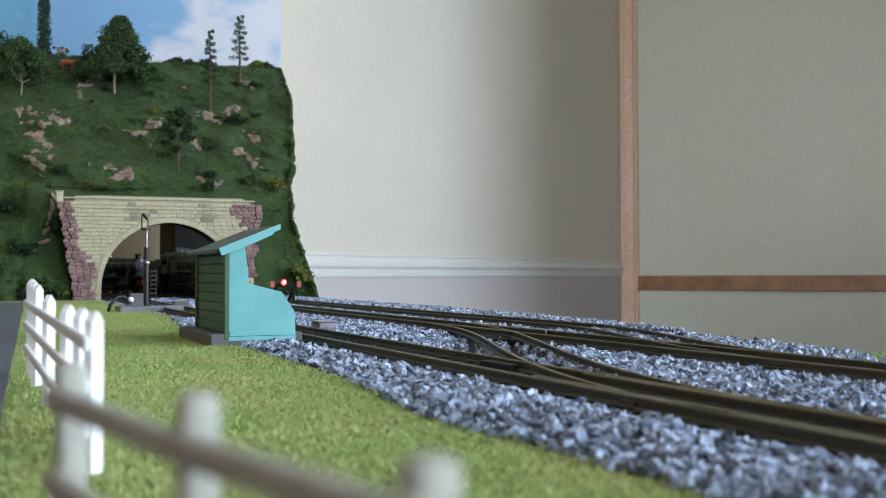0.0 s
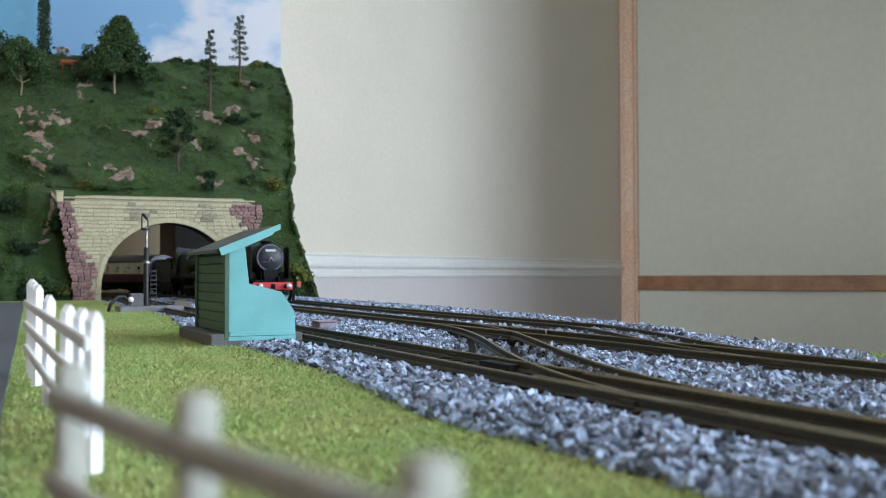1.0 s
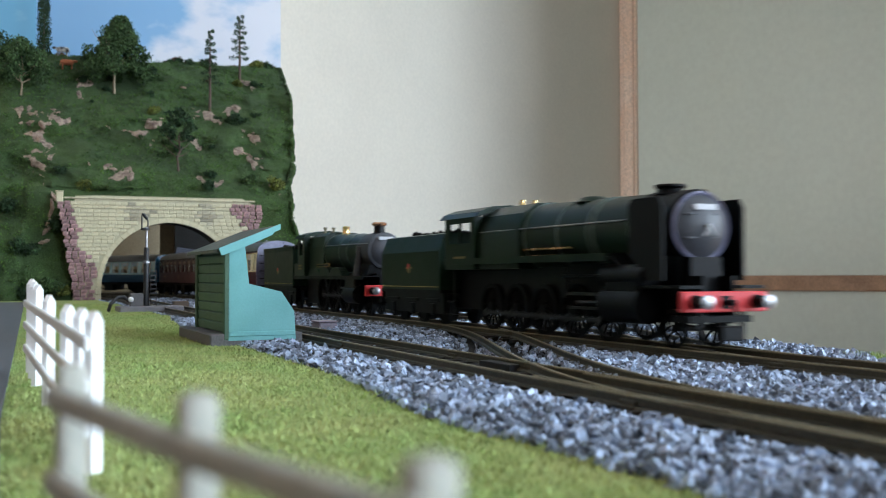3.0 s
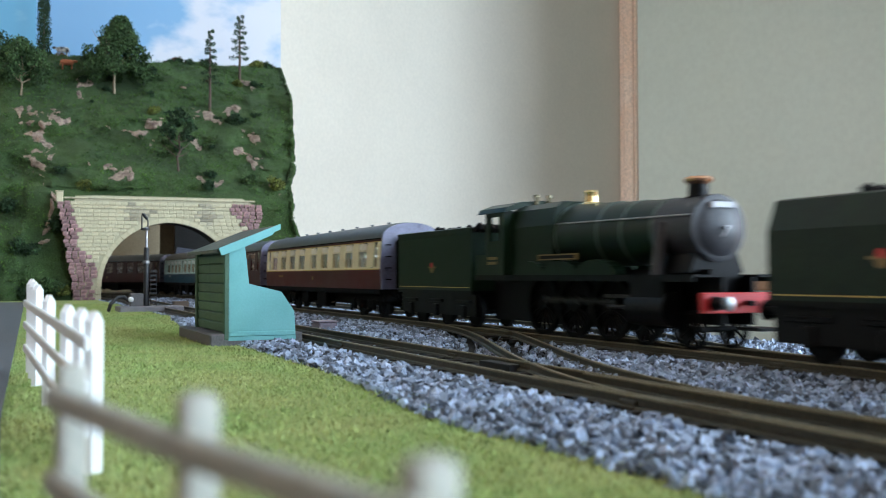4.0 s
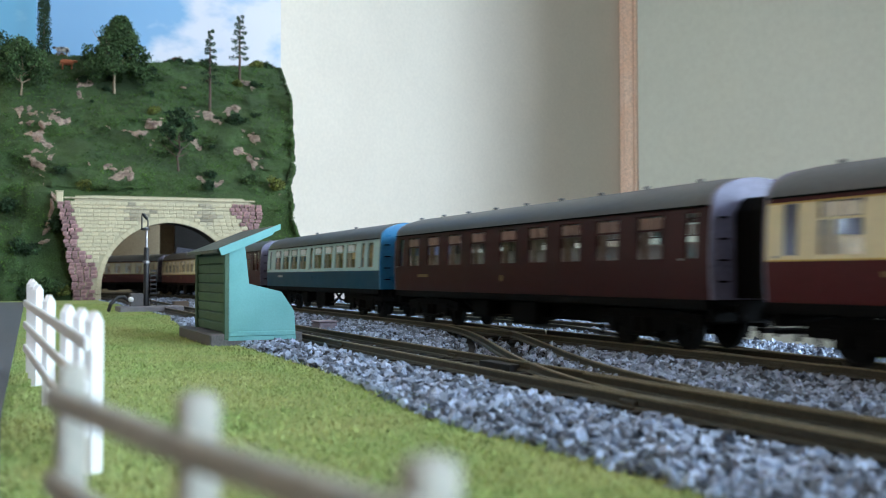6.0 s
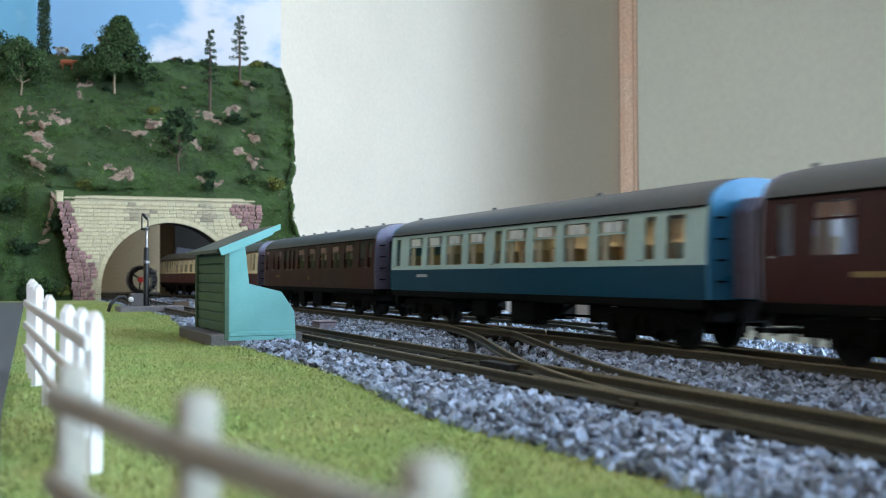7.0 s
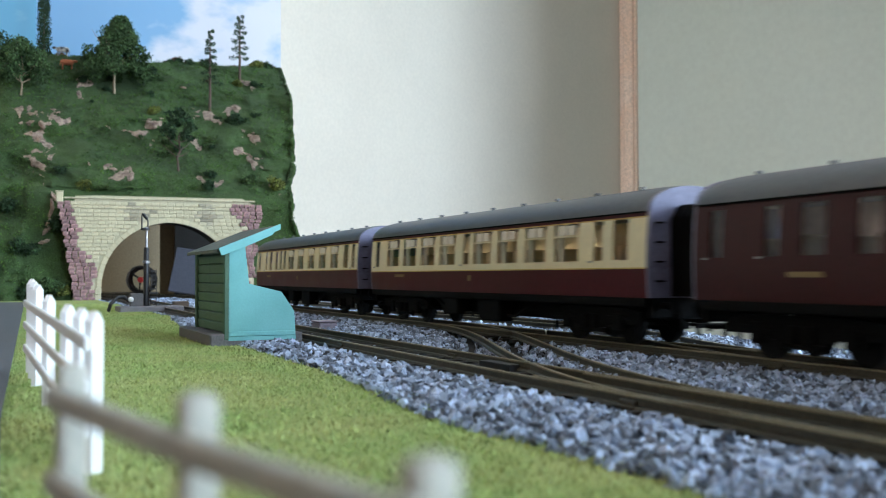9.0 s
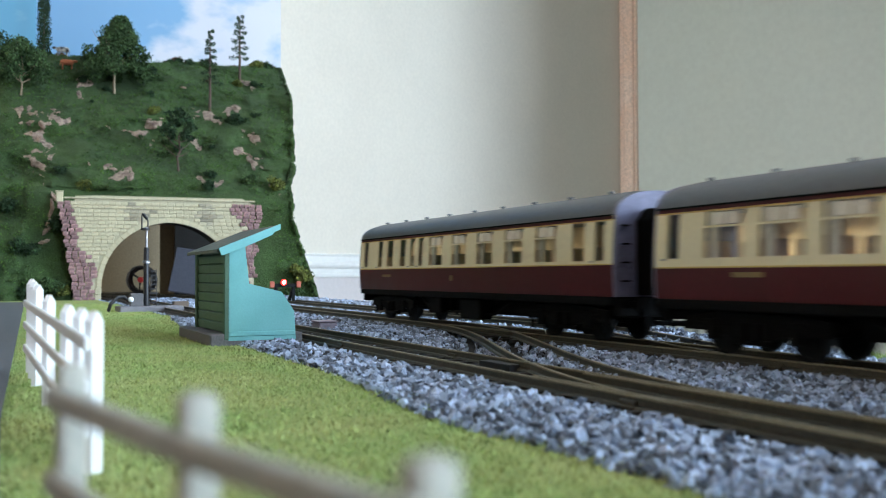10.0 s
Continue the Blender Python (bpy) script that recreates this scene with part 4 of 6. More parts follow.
def tender(parent, x0, x1, top, crest, slope_top):
    """A tender between x0 (front) and x1 (rear) under an engine's Empty."""
    def body(bm):
        if slope_top:
            sec = [(-0.0165, 0.0165), (0.0165, 0.0165), (0.0165, 0.0350), (0.0135, top), (0.0115, top + 0.0006), (-0.0115, top + 0.0006), (-0.0135, top), (-0.0165, 0.0350)]
        else:
            sec = [(-0.0165, 0.0165), (0.0165, 0.0165), (0.0165, top - 0.003), (0.0172, top), (0.0166, top + 0.0004), (0.0155, top - 0.002), (-0.0155, top - 0.002), (-0.0166, top + 0.0004), (-0.0172, top), (-0.0165, top - 0.003)]
        prism(bm, sec, x1, x0, axis=0)
    t = made("tender_body", body, M_ENGREEN, parent, "dark green tender tank", smooth=False)

    def coal(bm):
        rnd = random.Random(4)
        for i in range(90):
            p = Vector((x0 - 0.006 - rnd.random() * (x0 - x1) * 0.6, rnd.uniform(-0.009, 0.009), top - 0.001 + rnd.random() * 0.002))
            bmesh.ops.create_icosphere(bm, subdivisions=1, radius=rnd.uniform(0.0012, 0.0024), matrix=Matrix.Translation(p))
    made("coal_load", coal, M_ENBLACK, t, "black coal", smooth=False)
    made("tender_frame", lambda bm: [box(bm, (x1, s * 0.0135 - 0.0008, 0.0052), (x0, s * 0.0135 + 0.0008, 0.0150)) for s in (-1, 1)] + [box(bm, (x1 - 0.001, -0.0165, 0.0150), (x0 + 0.001, 0.0165, 0.0165))], M_ENBLACK, parent, smooth=False)
    n = 3
    for i in range(n):
        x = x0 - 0.012 - i * (x0 - x1 - 0.024) / (n - 1)
        axle(parent, COACH_WHEEL, x, 0.0070)
        for s in (-1, 1):
            made("axlebox", lambda bm: (box(bm, (x - 0.0024, s * 0.0143 - 0.0010, 0.0045), (x + 0.0024, s * 0.0143 + 0.0010, 0.0100), 0.0004), box(bm, (x - 0.0075, s * 0.0145 - 0.0006, 0.0108), (x + 0.0075, s * 0.0145 + 0.0006, 0.0124), 0.0003)), M_ENBLACK, parent, smooth=False)
    xm = (x0 + x1) / 2
    for s in (-1, 1):
        cr = made("crest", lambda bm: (rod(bm, (xm, s * 0.0164, 0.0268), (xm, s * 0.0167, 0.0268), 0.0022, seg=14), box(bm, (xm - 0.0042, s * 0.01655 - 0.0001, 0.0268), (xm + 0.0042, s * 0.01655 + 0.0001, 0.0276))), M_GOLD, parent, "gold and red crest transfer")
        made("crest_centre", lambda bm: rod(bm, (xm, s * 0.0166, 0.0282), (xm, s * 0.0169, 0.0282), 0.0013, seg=12), M_RED, cr)
        made("lining", lambda bm: box(bm, (x1 + 0.002, s * 0.0166 - 0.0001, 0.0178), (x0 - 0.002, s * 0.0166 + 0.0001, 0.0181)), M_LINE, parent, smooth=False)
    for s in (-1, 1):
        made("rear_buffer", lambda bm: lathe(bm, [(x1 - 0.0055, 0.0028), (x1 - 0.0048, 0.0028), (x1 - 0.0048, 0.0012), (x1, 0.0012)], (0, s * 0.0118, 0.0135), 12), M_ENBLACK, parent)
    return t


def rods(parent, xs, r, name="coupling_rod"):
    for s in (-1, 1):
        ob = made(name, lambda bm: [box(bm, (xs[-1], -0.0004, -0.0008), (xs[0], 0.0004, 0.0008))] + [rod(bm, (x, -0.0006, 0), (x, 0.0006, 0), 0.0014, seg=10) for x in xs], M_TYRE, parent, "steel coupling rod", smooth=False)
        ob.matrix_basis = pose(0, s * 0.0098, r)
        SWINGING.append((ob, Vector((0, s * 0.0098, r)), r * 0.45, r, 0.0 if s < 0 else math.pi / 2))


SWINGING = []


def build_engine_a():
    """A large green goods engine with high running plates and smoke deflectors."""
    e = thing("steam_locomotive", Matrix.Identity(4), "dark green steam locomotive with red buffer beam", "locomotive", "engines of the train")
    zc = 0.0388
    made("smokebox", lambda bm: lathe(bm, [(-0.0135, 0.0045), (-0.0128, 0.0085), (-0.0128, 0.0113), (-0.0136, 0.0121), (-0.034, 0.0122)], (0, 0, zc), 40), M_ENBLACK, e, "black smokebox")
    d = made("smokebox_door", lambda bm: lathe(bm, [(-0.0093, 0.0010), (-0.0097, 0.0040), (-0.0110, 0.0080), (-0.0126, 0.0104), (-0.0132, 0.0104)], (0, 0, zc), 40), M_SMOKE, e, "grey domed smokebox door")
    made("door_ring", lambda bm: lathe(bm, [(-0.0124, 0.0102), (-0.0118, 0.0107), (-0.0124, 0.0114), (-0.0132, 0.0114)], (0, 0, zc), 40), M_END_SHEEN, d)
    made("hinge_strap", lambda bm: [box(bm, (-0.0118, -0.0074, zc + z - 0.0004), (-0.0100, 0.0050, zc + z + 0.0004), 0.0002) for z in (0.0038, -0.0038)], M_SMOKE, d, smooth=False)
    made("dart_handle", lambda bm: (rod(bm, (-0.0098, 0, zc), (-0.0080, 0, zc), 0.0006, seg=8), rod(bm, (-0.0085, 0, zc), (-0.0085, 0.0026, zc - 0.0030), 0.0003, seg=6), rod(bm, (-0.0080, 0, zc), (-0.0080, -0.0022, zc - 0.0032), 0.0003, seg=6)), M_STEEL, d)
    made("number_plate", lambda bm: box(bm, (-0.0112, -0.0042, zc + 0.0052), (-0.0098, 0.0042, zc + 0.0070)), M_PLATE, d, "white number plate bar", smooth=False)
    made("boiler", lambda bm: lathe(bm, [(-0.034, 0.0122), (-0.080, 0.0130), (-0.112, 0.0138), (-0.140, 0.0140)], (0, 0, zc), 40), M_ENGREEN, e, "green boiler barrel")

    def firebox(bm):
        sec = [(0.0150, 0.0260), (0.0150, 0.0410), (0.0125, 0.0485), (0.0065, 0.0525), (0, 0.0530), (-0.0065, 0.0525), (-0.0125, 0.0485), (-0.0150, 0.0410), (-0.0150, 0.0260)]
        prism(bm, sec, -0.142, -0.106, axis=0)
    made("firebox", firebox, M_ENGREEN, e)
    for x, r in ((-0.0345, 0.0122), (-0.056, 0.0126), (-0.0595, 0.0127), (-0.080, 0.0130), (-0.104, 0.0137)):
        boiler_band(e, x, r, zc)
    made("chimney", lambda bm: lathe(bm, [(0, 0.0056), (0.001, 0.0046), (0.0018, 0.0044), (0.0026, 0.0054), (0.0033, 0.0052), (0.0031, 0.0040)], (-0.028, 0, zc + 0.0113), 24, "z"), M_ENBLACK, e, "squat black chimney")
    made("dome", lambda bm: lathe(bm, [(0, 0.0070), (0.0006, 0.0058), (0.0016, 0.0048), (0.0021, 0.0030), (0.0023, 0.0008)], (-0.074, 0, zc + 0.0120), 24, "z"), M_ENGREEN, e)
    for y in (-0.003, 0.003):
        made("safety_valve", lambda bm: lathe(bm, [(0, 0.0016), (0.0014, 0.0012), (0.0024, 0.0010)], (-0.124, y, zc + 0.0140), 10, "z"), M_BRASS, e)
    for s in (-1, 1):
        def deflector(bm):
            out = [(-0.0110, 0.0215), (-0.0110, 0.0450), (-0.0130, 0.0480), (-0.027, 0.0480), (-0.029, 0.0458), (-0.029, 0.0300), (-0.026, 0.0280), (-0.019, 0.0215)]
            prism(bm, out, s * 0.0160 - 0.00035, s * 0.0160 + 0.00035, axis=1)
        made("smoke_deflector", deflector, M_ENBLACK, e, "black smoke deflector plate", smooth=False)
        made("running_plate", lambda bm: (box(bm, (-0.172, s * 0.0130 - 0.0045, 0.0298), (-0.040, s * 0.0130 + 0.0045, 0.0308)), box(bm, (-0.172, s * 0.0172 - 0.0004, 0.0282), (-0.040, s * 0.0172 + 0.0004, 0.0308))), M_ENGREEN, e, "green edged running plate", smooth=False)
        made("front_step_plate", lambda bm: prism(bm, [(-0.040, 0.0308), (-0.040, 0.0298), (-0.024, 0.0190), (-0.002, 0.0190), (-0.002, 0.0200), (-0.0245, 0.0200)], s * 0.0118 - 0.0045, s * 0.0118 + 0.0045, axis=1), M_ENBLACK, e, smooth=False)
        made("cylinder", lambda bm: (lathe(bm, [(-0.022, 0.0030), (-0.022, 0.0062), (-0.044, 0.0062), (-0.044, 0.0030)], (0, s * 0.0130, 0.0135), 20), lathe(bm, [(-0.020, 0.0020), (-0.021, 0.0042), (-0.045, 0.0042), (-0.046, 0.0020)], (0, s * 0.0135, 0.0228), 18), box(bm, (-0.042, s * 0.0130 - 0.0042, 0.0135), (-0.024, s * 0.0130 + 0.0042, 0.0228))), M_ENBLACK, e, "black outside cylinder")
        made("slide_bar", lambda bm: (box(bm, (-0.072, s * 0.0125 - 0.0006, 0.0160), (-0.044, s * 0.0125 + 0.0006, 0.0172)), box(bm, (-0.072, s * 0.0125 - 0.0006, 0.0110), (-0.044, s * 0.0125 + 0.0006, 0.0120)), rod(bm, (-0.044, s * 0.0125, 0.0135), (-0.066, s * 0.0125, 0.0135), 0.0008, seg=8)), M_TYRE, e, smooth=False)
        made("valve_link", lambda bm: (box(bm, (-0.078, s * 0.0122 - 0.0005, 0.0150), (-0.073, s * 0.0122 + 0.0005, 0.0262), 0.0003), rod(bm, (-0.075, s * 0.0130, 0.0230), (-0.046, s * 0.0130, 0.0232), 0.0006, seg=6)), M_ENBLACK, e, smooth=False)
        made("handrail", lambda bm: rod(bm, (-0.036, s * 0.0126, zc + 0.0030), (-0.140, s * 0.0152, zc + 0.0030), 0.0003, seg=6), M_STEEL, e)
        made("injector_pipe", lambda bm: (rod(bm, (-0.080, s * 0.0135, 0.0308), (-0.140, s * 0.0145, 0.0300), 0.0006, seg=6), rod(bm, (-0.070, s * 0.0124, 0.0335), (-0.138, s * 0.0140, 0.0335), 0.0005, seg=6)), M_COPPER, e)

    def frames(bm):
        for s in (-1, 1):
            box(bm, (-0.178, s * 0.0058 - 0.0006, 0.0080), (-0.004, s * 0.0058 + 0.0006, 0.0230))
        box(bm, (-0.178, -0.0060, 0.0180), (-0.010, 0.0060, 0.0290))
        box(bm, (-0.034, -0.0075, 0.0190), (-0.014, 0.0075, 0.0300))
    made("main_frame", frames, M_ENBLACK, e, smooth=False)
    bb = made("buffer_beam", lambda bm: box(bm, (-0.003, -0.0165, 0.0118), (-0.0010, 0.0165, 0.0182), 0.0003), M_RED, e, "red buffer beam", smooth=False)
    made("coupling_hook", lambda bm: (rod(bm, (-0.001, 0, 0.0148), (0.0030, 0, 0.0148), 0.0009, seg=8), rod(bm, (0.0030, 0, 0.0148), (0.0030, 0, 0.0120), 0.0006, seg=8), box(bm, (-0.0010, -0.0018, 0.0128), (-0.0006, 0.0018, 0.0168))), M_ENBLACK, bb, smooth=False)
    front_buffers(bb, -0.001, 0.0150)
    made("guard_iron", lambda bm: [box(bm, (-0.004, y - 0.0008, 0.0018), (-0.003, y + 0.0008, 0.0118)) for y in (-0.0085, 0.0085)] + [box(bm, (-0.012, -0.012, 0.0085), (-0.003, 0.012, 0.0105)), box(bm, (-0.002, -0.0040, 0.0030), (0.002, 0.0040, 0.0075), 0.0004)], M_ENBLACK, e, smooth=False)
    # cab with side windows
    cab = made("cab", lambda bm: box(bm, (-0.1435, -0.0160, 0.0260), (-0.1420, 0.0160, 0.0490)), M_ENGREEN, e, "green cab", smooth=False)
    made("cab_floor", lambda bm: box(bm, (-0.1720, -0.0160, 0.0260), (-0.1440, 0.0160, 0.0272)), M_ENGREEN, cab, smooth=False)
    for s in (-1, 1):
        for xa, xb, za, zb in ((-0.1420, -0.1460, 0.0260, 0.0490), (-0.1680, -0.1720, 0.0260, 0.0490), (-0.1460, -0.1680, 0.0260, 0.0375), (-0.1460, -0.1680, 0.0465, 0.0490), (-0.1565, -0.1575, 0.0375, 0.0465)):
            made("cab_side_panel", lambda bm: box(bm, (xb, s * 0.0165 - 0.0005, za), (xa, s * 0.0165 + 0.0005, zb)), M_ENGREEN, cab, smooth=False)
    made("cab_roof", lambda bm: prism(bm, [(0.0172, 0.0488), (0.0150, 0.0512), (0.0090, 0.0534), (0, 0.0541), (-0.0090, 0.0534), (-0.0150, 0.0512), (-0.0172, 0.0488), (-0.0160, 0.0488), (0, 0.0529), (0.0160, 0.0488)], -0.1780, -0.1400, axis=0), M_ENGREEN, e, smooth=False)
    for s in (-1, 1):
        made("cab_number_bar", lambda bm: box(bm, (-0.1630, s * 0.0171 - 0.0001, 0.0302), (-0.1510, s * 0.0171 + 0.0001, 0.0318)), M_GOLD, e, smooth=False)
        made("cab_step", lambda bm: [box(bm, (-0.1720, s * 0.0150 - 0.0016, z), (-0.1640, s * 0.0150 + 0.0016, z + 0.0007)) for z in (0.0050, 0.0110)] + [box(bm, (-0.1686, s * 0.0140 - 0.0004, 0.005), (-0.1674, s * 0.0140 + 0.0004, 0.026))], M_ENBLACK, e, smooth=False)
    xs = [-0.052 - i * 0.0224 for i in range(5)]
    for x in xs:
        axle(e, DRIVER, x, 0.0100, "driving_wheelset")
    axle(e, PONY, -0.016, 0.0062, "pony_wheelset")
    rods(e, xs, 0.0100)
    tender(e, -0.180, -0.255, 0.0430, True, True)
    return e


def build_engine_b():
    """A green mixed-traffic engine with a copper-capped chimney and a brass valve cover."""
    e = thing("steam_locomotive", Matrix.Identity(4), "green steam locomotive with copper-capped chimney and brass fittings", "locomotive", "engines of the train")
    zc = 0.0380
    made("smokebox", lambda bm: lathe(bm, [(-0.0130, 0.0040), (-0.0124, 0.0090), (-0.0130, 0.0106), (-0.033, 0.0106)], (0, 0, zc), 40), M_SMOKE, e, "grey-black smokebox")
    d = made("smokebox_door", lambda bm: lathe(bm, [(-0.0100, 0.0010), (-0.0103, 0.0040), (-0.0113, 0.0075), (-0.0124, 0.0090), (-0.0130, 0.0090)], (0, 0, zc), 36), M_SMOKE, e)
    made("number_plate", lambda bm: box(bm, (-0.0120, -0.0044, zc + 0.0062), (-0.0104, 0.0044, zc + 0.0080)), M_PLATE, d, "white number plate bar", smooth=False)
    made("dart_handle", lambda bm: (rod(bm, (-0.0101, 0, zc), (-0.0085, 0, zc), 0.0006, seg=8), rod(bm, (-0.0088, 0, zc), (-0.0088, -0.002, zc - 0.003), 0.0003, seg=6)), M_STEEL, d)
    made("boiler", lambda bm: lathe(bm, [(-0.033, 0.0106), (-0.062, 0.0116), (-0.092, 0.0128)], (0, 0, zc), 40), M_ENGREEN, e, "dark green tapered boiler")
    def firebox(bm):
        prism(bm, [(0.0132, 0.0250), (0.0134, 0.0425), (0.0120, 0.0492), (0.0085, 0.0516), (-0.0085, 0.0516), (-0.0120, 0.0492), (-0.0134, 0.0425), (-0.0132, 0.0250)], -0.124, -0.091, axis=0)
    made("firebox", firebox, M_ENGREEN, e, "green square-topped firebox", smooth=False)
    for x, r in ((-0.0335, 0.0106), (-0.050, 0.0112), (-0.064, 0.0117), (-0.0905, 0.0128)):
        boiler_band(e, x, r, zc)
    ch = made("chimney", lambda bm: lathe(bm, [(0, 0.0046), (0.0010, 0.0034), (0.0046, 0.0031)], (-0.0225, 0, zc + 0.0098), 24, "z"), M_ENBLACK, e, "tall black chimney")
    made("chimney_cap", lambda bm: lathe(bm, [(0.0046, 0.0032), (0.0055, 0.0044), (0.0062, 0.0046), (0.0070, 0.0038)], (-0.0225, 0, zc + 0.0098), 24, "z"), M_COPPER, ch, "polished copper cap")
    made("valve_cover", lambda bm: lathe(bm, [(0, 0.0036), (0.001, 0.0026), (0.0036, 0.0022), (0.0048, 0.0026), (0.0055, 0.0020)], (-0.085, 0, zc + 0.0120), 20, "z"), M_BRASS, e, "brass safety valve cover")
    made("whistle", lambda bm: [lathe(bm, [(0, 0.0008), (0.0035, 0.0008), (0.0042, 0.0013), (0.0052, 0.0012)], (-0.121, y, zc + 0.0132), 10, "z") for y in (-0.003, 0.003)], M_RAIL, e)
    for s in (-1, 1):
        made("running_plate", lambda bm: (box(bm, (-0.150, s * 0.0125 - 0.0045, 0.0226), (-0.004, s * 0.0125 + 0.0045, 0.0234)), box(bm, (-0.150, s * 0.0168 - 0.0004, 0.0212), (-0.004, s * 0.0168 + 0.0004, 0.0234))), M_ENBLACK, e, "black running plate", smooth=False)
        for xs_ in (-0.060, -0.0835, -0.107):
            made("splasher", lambda bm: prism(bm, [(xs_ + 0.0125 * math.cos(math.pi * k / 10), 0.0232 + 0.0056 * math.sin(math.pi * k / 10)) for k in range(11)], s * 0.0128 - 0.0026, s * 0.0128 + 0.0026, axis=1), M_ENGREEN, e, "green wheel splasher", smooth=False)
        np_ = made("name_plate", lambda bm: box(bm, (-0.098, s * 0.0157 - 0.0002, 0.0290), (-0.070, s * 0.0157 + 0.0002, 0.0312)), M_GOLD, e, "brass edged name plate with no readable words", smooth=False)
        made("name_bar", lambda bm: box(bm, (-0.0965, s * 0.0160 - 0.0001, 0.0295), (-0.0715, s * 0.0160 + 0.0001, 0.0307)), M_ENBLACK, np_, smooth=False)
        made("cylinder", lambda bm: (lathe(bm, [(-0.018, 0.0030), (-0.0185, 0.0055), (-0.039, 0.0055), (-0.0395, 0.0030)], (0, s * 0.0125, 0.0125), 20), box(bm, (-0.038, s * 0.0125 - 0.004, 0.0125), (-0.0195, s * 0.0125 + 0.004, 0.0226), 0.0005)), M_ENBLACK, e)
        made("slide_bar", lambda bm: (box(bm, (-0.058, s * 0.0120 - 0.0006, 0.0155), (-0.039, s * 0.0120 + 0.0006, 0.0166)), rod(bm, (-0.039, s * 0.012, 0.0125), (-0.056, s * 0.012, 0.0125), 0.0007, seg=8)), M_TYRE, e, smooth=False)
        made("steam_pipe", lambda bm: rod(bm, (-0.028, s * 0.0098, 0.0400), (-0.028, s * 0.0125, 0.0228), 0.0022, seg=12), M_SMOKE, e)
        made("handrail", lambda bm: rod(bm, (-0.014, s * 0.0104, zc + 0.0040), (-0.120, s * 0.0125, zc + 0.0050), 0.0003, seg=6), M_STEEL, e)
    def frames(bm):
        for s in (-1, 1):
            box(bm, (-0.152, s * 0.0058 - 0.0006, 0.0045), (-0.050, s * 0.0058 + 0.0006, 0.0226))
            box(bm, (-0.0502, s * 0.0058 - 0.0005, 0.0080), (-0.004, s * 0.0058 + 0.0005, 0.0226))
        box(bm, (-0.150, -0.0060, 0.0160), (-0.010, 0.0060, 0.0250))
        prism(bm, [(-0.0105, 0.0240), (0.0105, 0.0240), (0.0080, 0.0300), (-0.0080, 0.0300)], -0.032, -0.014, axis=0)
    made("main_frame", frames, M_ENBLACK, e, smooth=False)
    bb = made("buffer_beam", lambda bm: box(bm, (-0.003, -0.0160, 0.0118), (-0.0010, 0.0160, 0.0180), 0.0003), M_RED, e, "red buffer beam", smooth=False)
    front_buffers(bb, -0.001, 0.0148)
    made("coupling_hook", lambda bm: (rod(bm, (-0.001, 0, 0.0148), (0.0026, 0, 0.0148), 0.0008, seg=8), box(bm, (0.0, -0.004, 0.0068), (0.009, 0.004, 0.0078))), M_ENBLACK, bb, smooth=False)

    cab = made("cab", lambda bm: box(bm, (-0.1255, -0.0160, 0.0226), (-0.1240, 0.0160, 0.0497)), M_ENGREEN, e, "green cab with open side windows", smooth=False)
    made("cab_floor", lambda bm: box(bm, (-0.149, -0.0160, 0.0226), (-0.126, 0.0160, 0.0238)), M_ENGREEN, cab, smooth=False)
    for s in (-1, 1):
        for xa, xb, za, zb in ((-0.124, -0.128, 0.0226, 0.0495), (-0.128, -0.136, 0.0226, 0.0375), (-0.136, -0.140, 0.0226, 0.0495), (-0.128, -0.136, 0.0475, 0.0495), (-0.140, -0.149, 0.0226, 0.0320)):
            made("cab_side_panel", lambda bm: box(bm, (xb, s * 0.0165 - 0.0005, za), (xa, s * 0.0165 + 0.0005, zb)), M_ENGREEN, cab, smooth=False)
    made("cab_roof", lambda bm: prism(bm, [(0.0172, 0.0492), (0.0160, 0.0512), (0.0100, 0.0533), (0, 0.0541), (-0.0100, 0.0533), (-0.0160, 0.0512), (-0.0172, 0.0492), (-0.0160, 0.0492), (0, 0.0529), (0.0160, 0.0492)], -0.147, -0.122, axis=0), M_ENGREEN, e, smooth=False)
    for s in (-1, 1):
        made("cab_number_bar", lambda bm: [box(bm, (-0.138, s * 0.0171 - 0.0001, z), (-0.130, s * 0.0171 + 0.0001, z + 0.0012)) for z in (0.0278, 0.0298)], M_GOLD, e, smooth=False)
    xs = [-0.060, -0.0835, -0.107]
    for x in xs:
        axle(e, DRIVER_BIG, x, 0.0118, "driving_wheelset")
    for x in (-0.016, -0.040):
        axle(e, PONY, x, 0.0062, "pony_wheelset")
    rods(e, xs, 0.0118)
    tender(e, -0.155, -0.240, 0.0442, True, False)
    return e


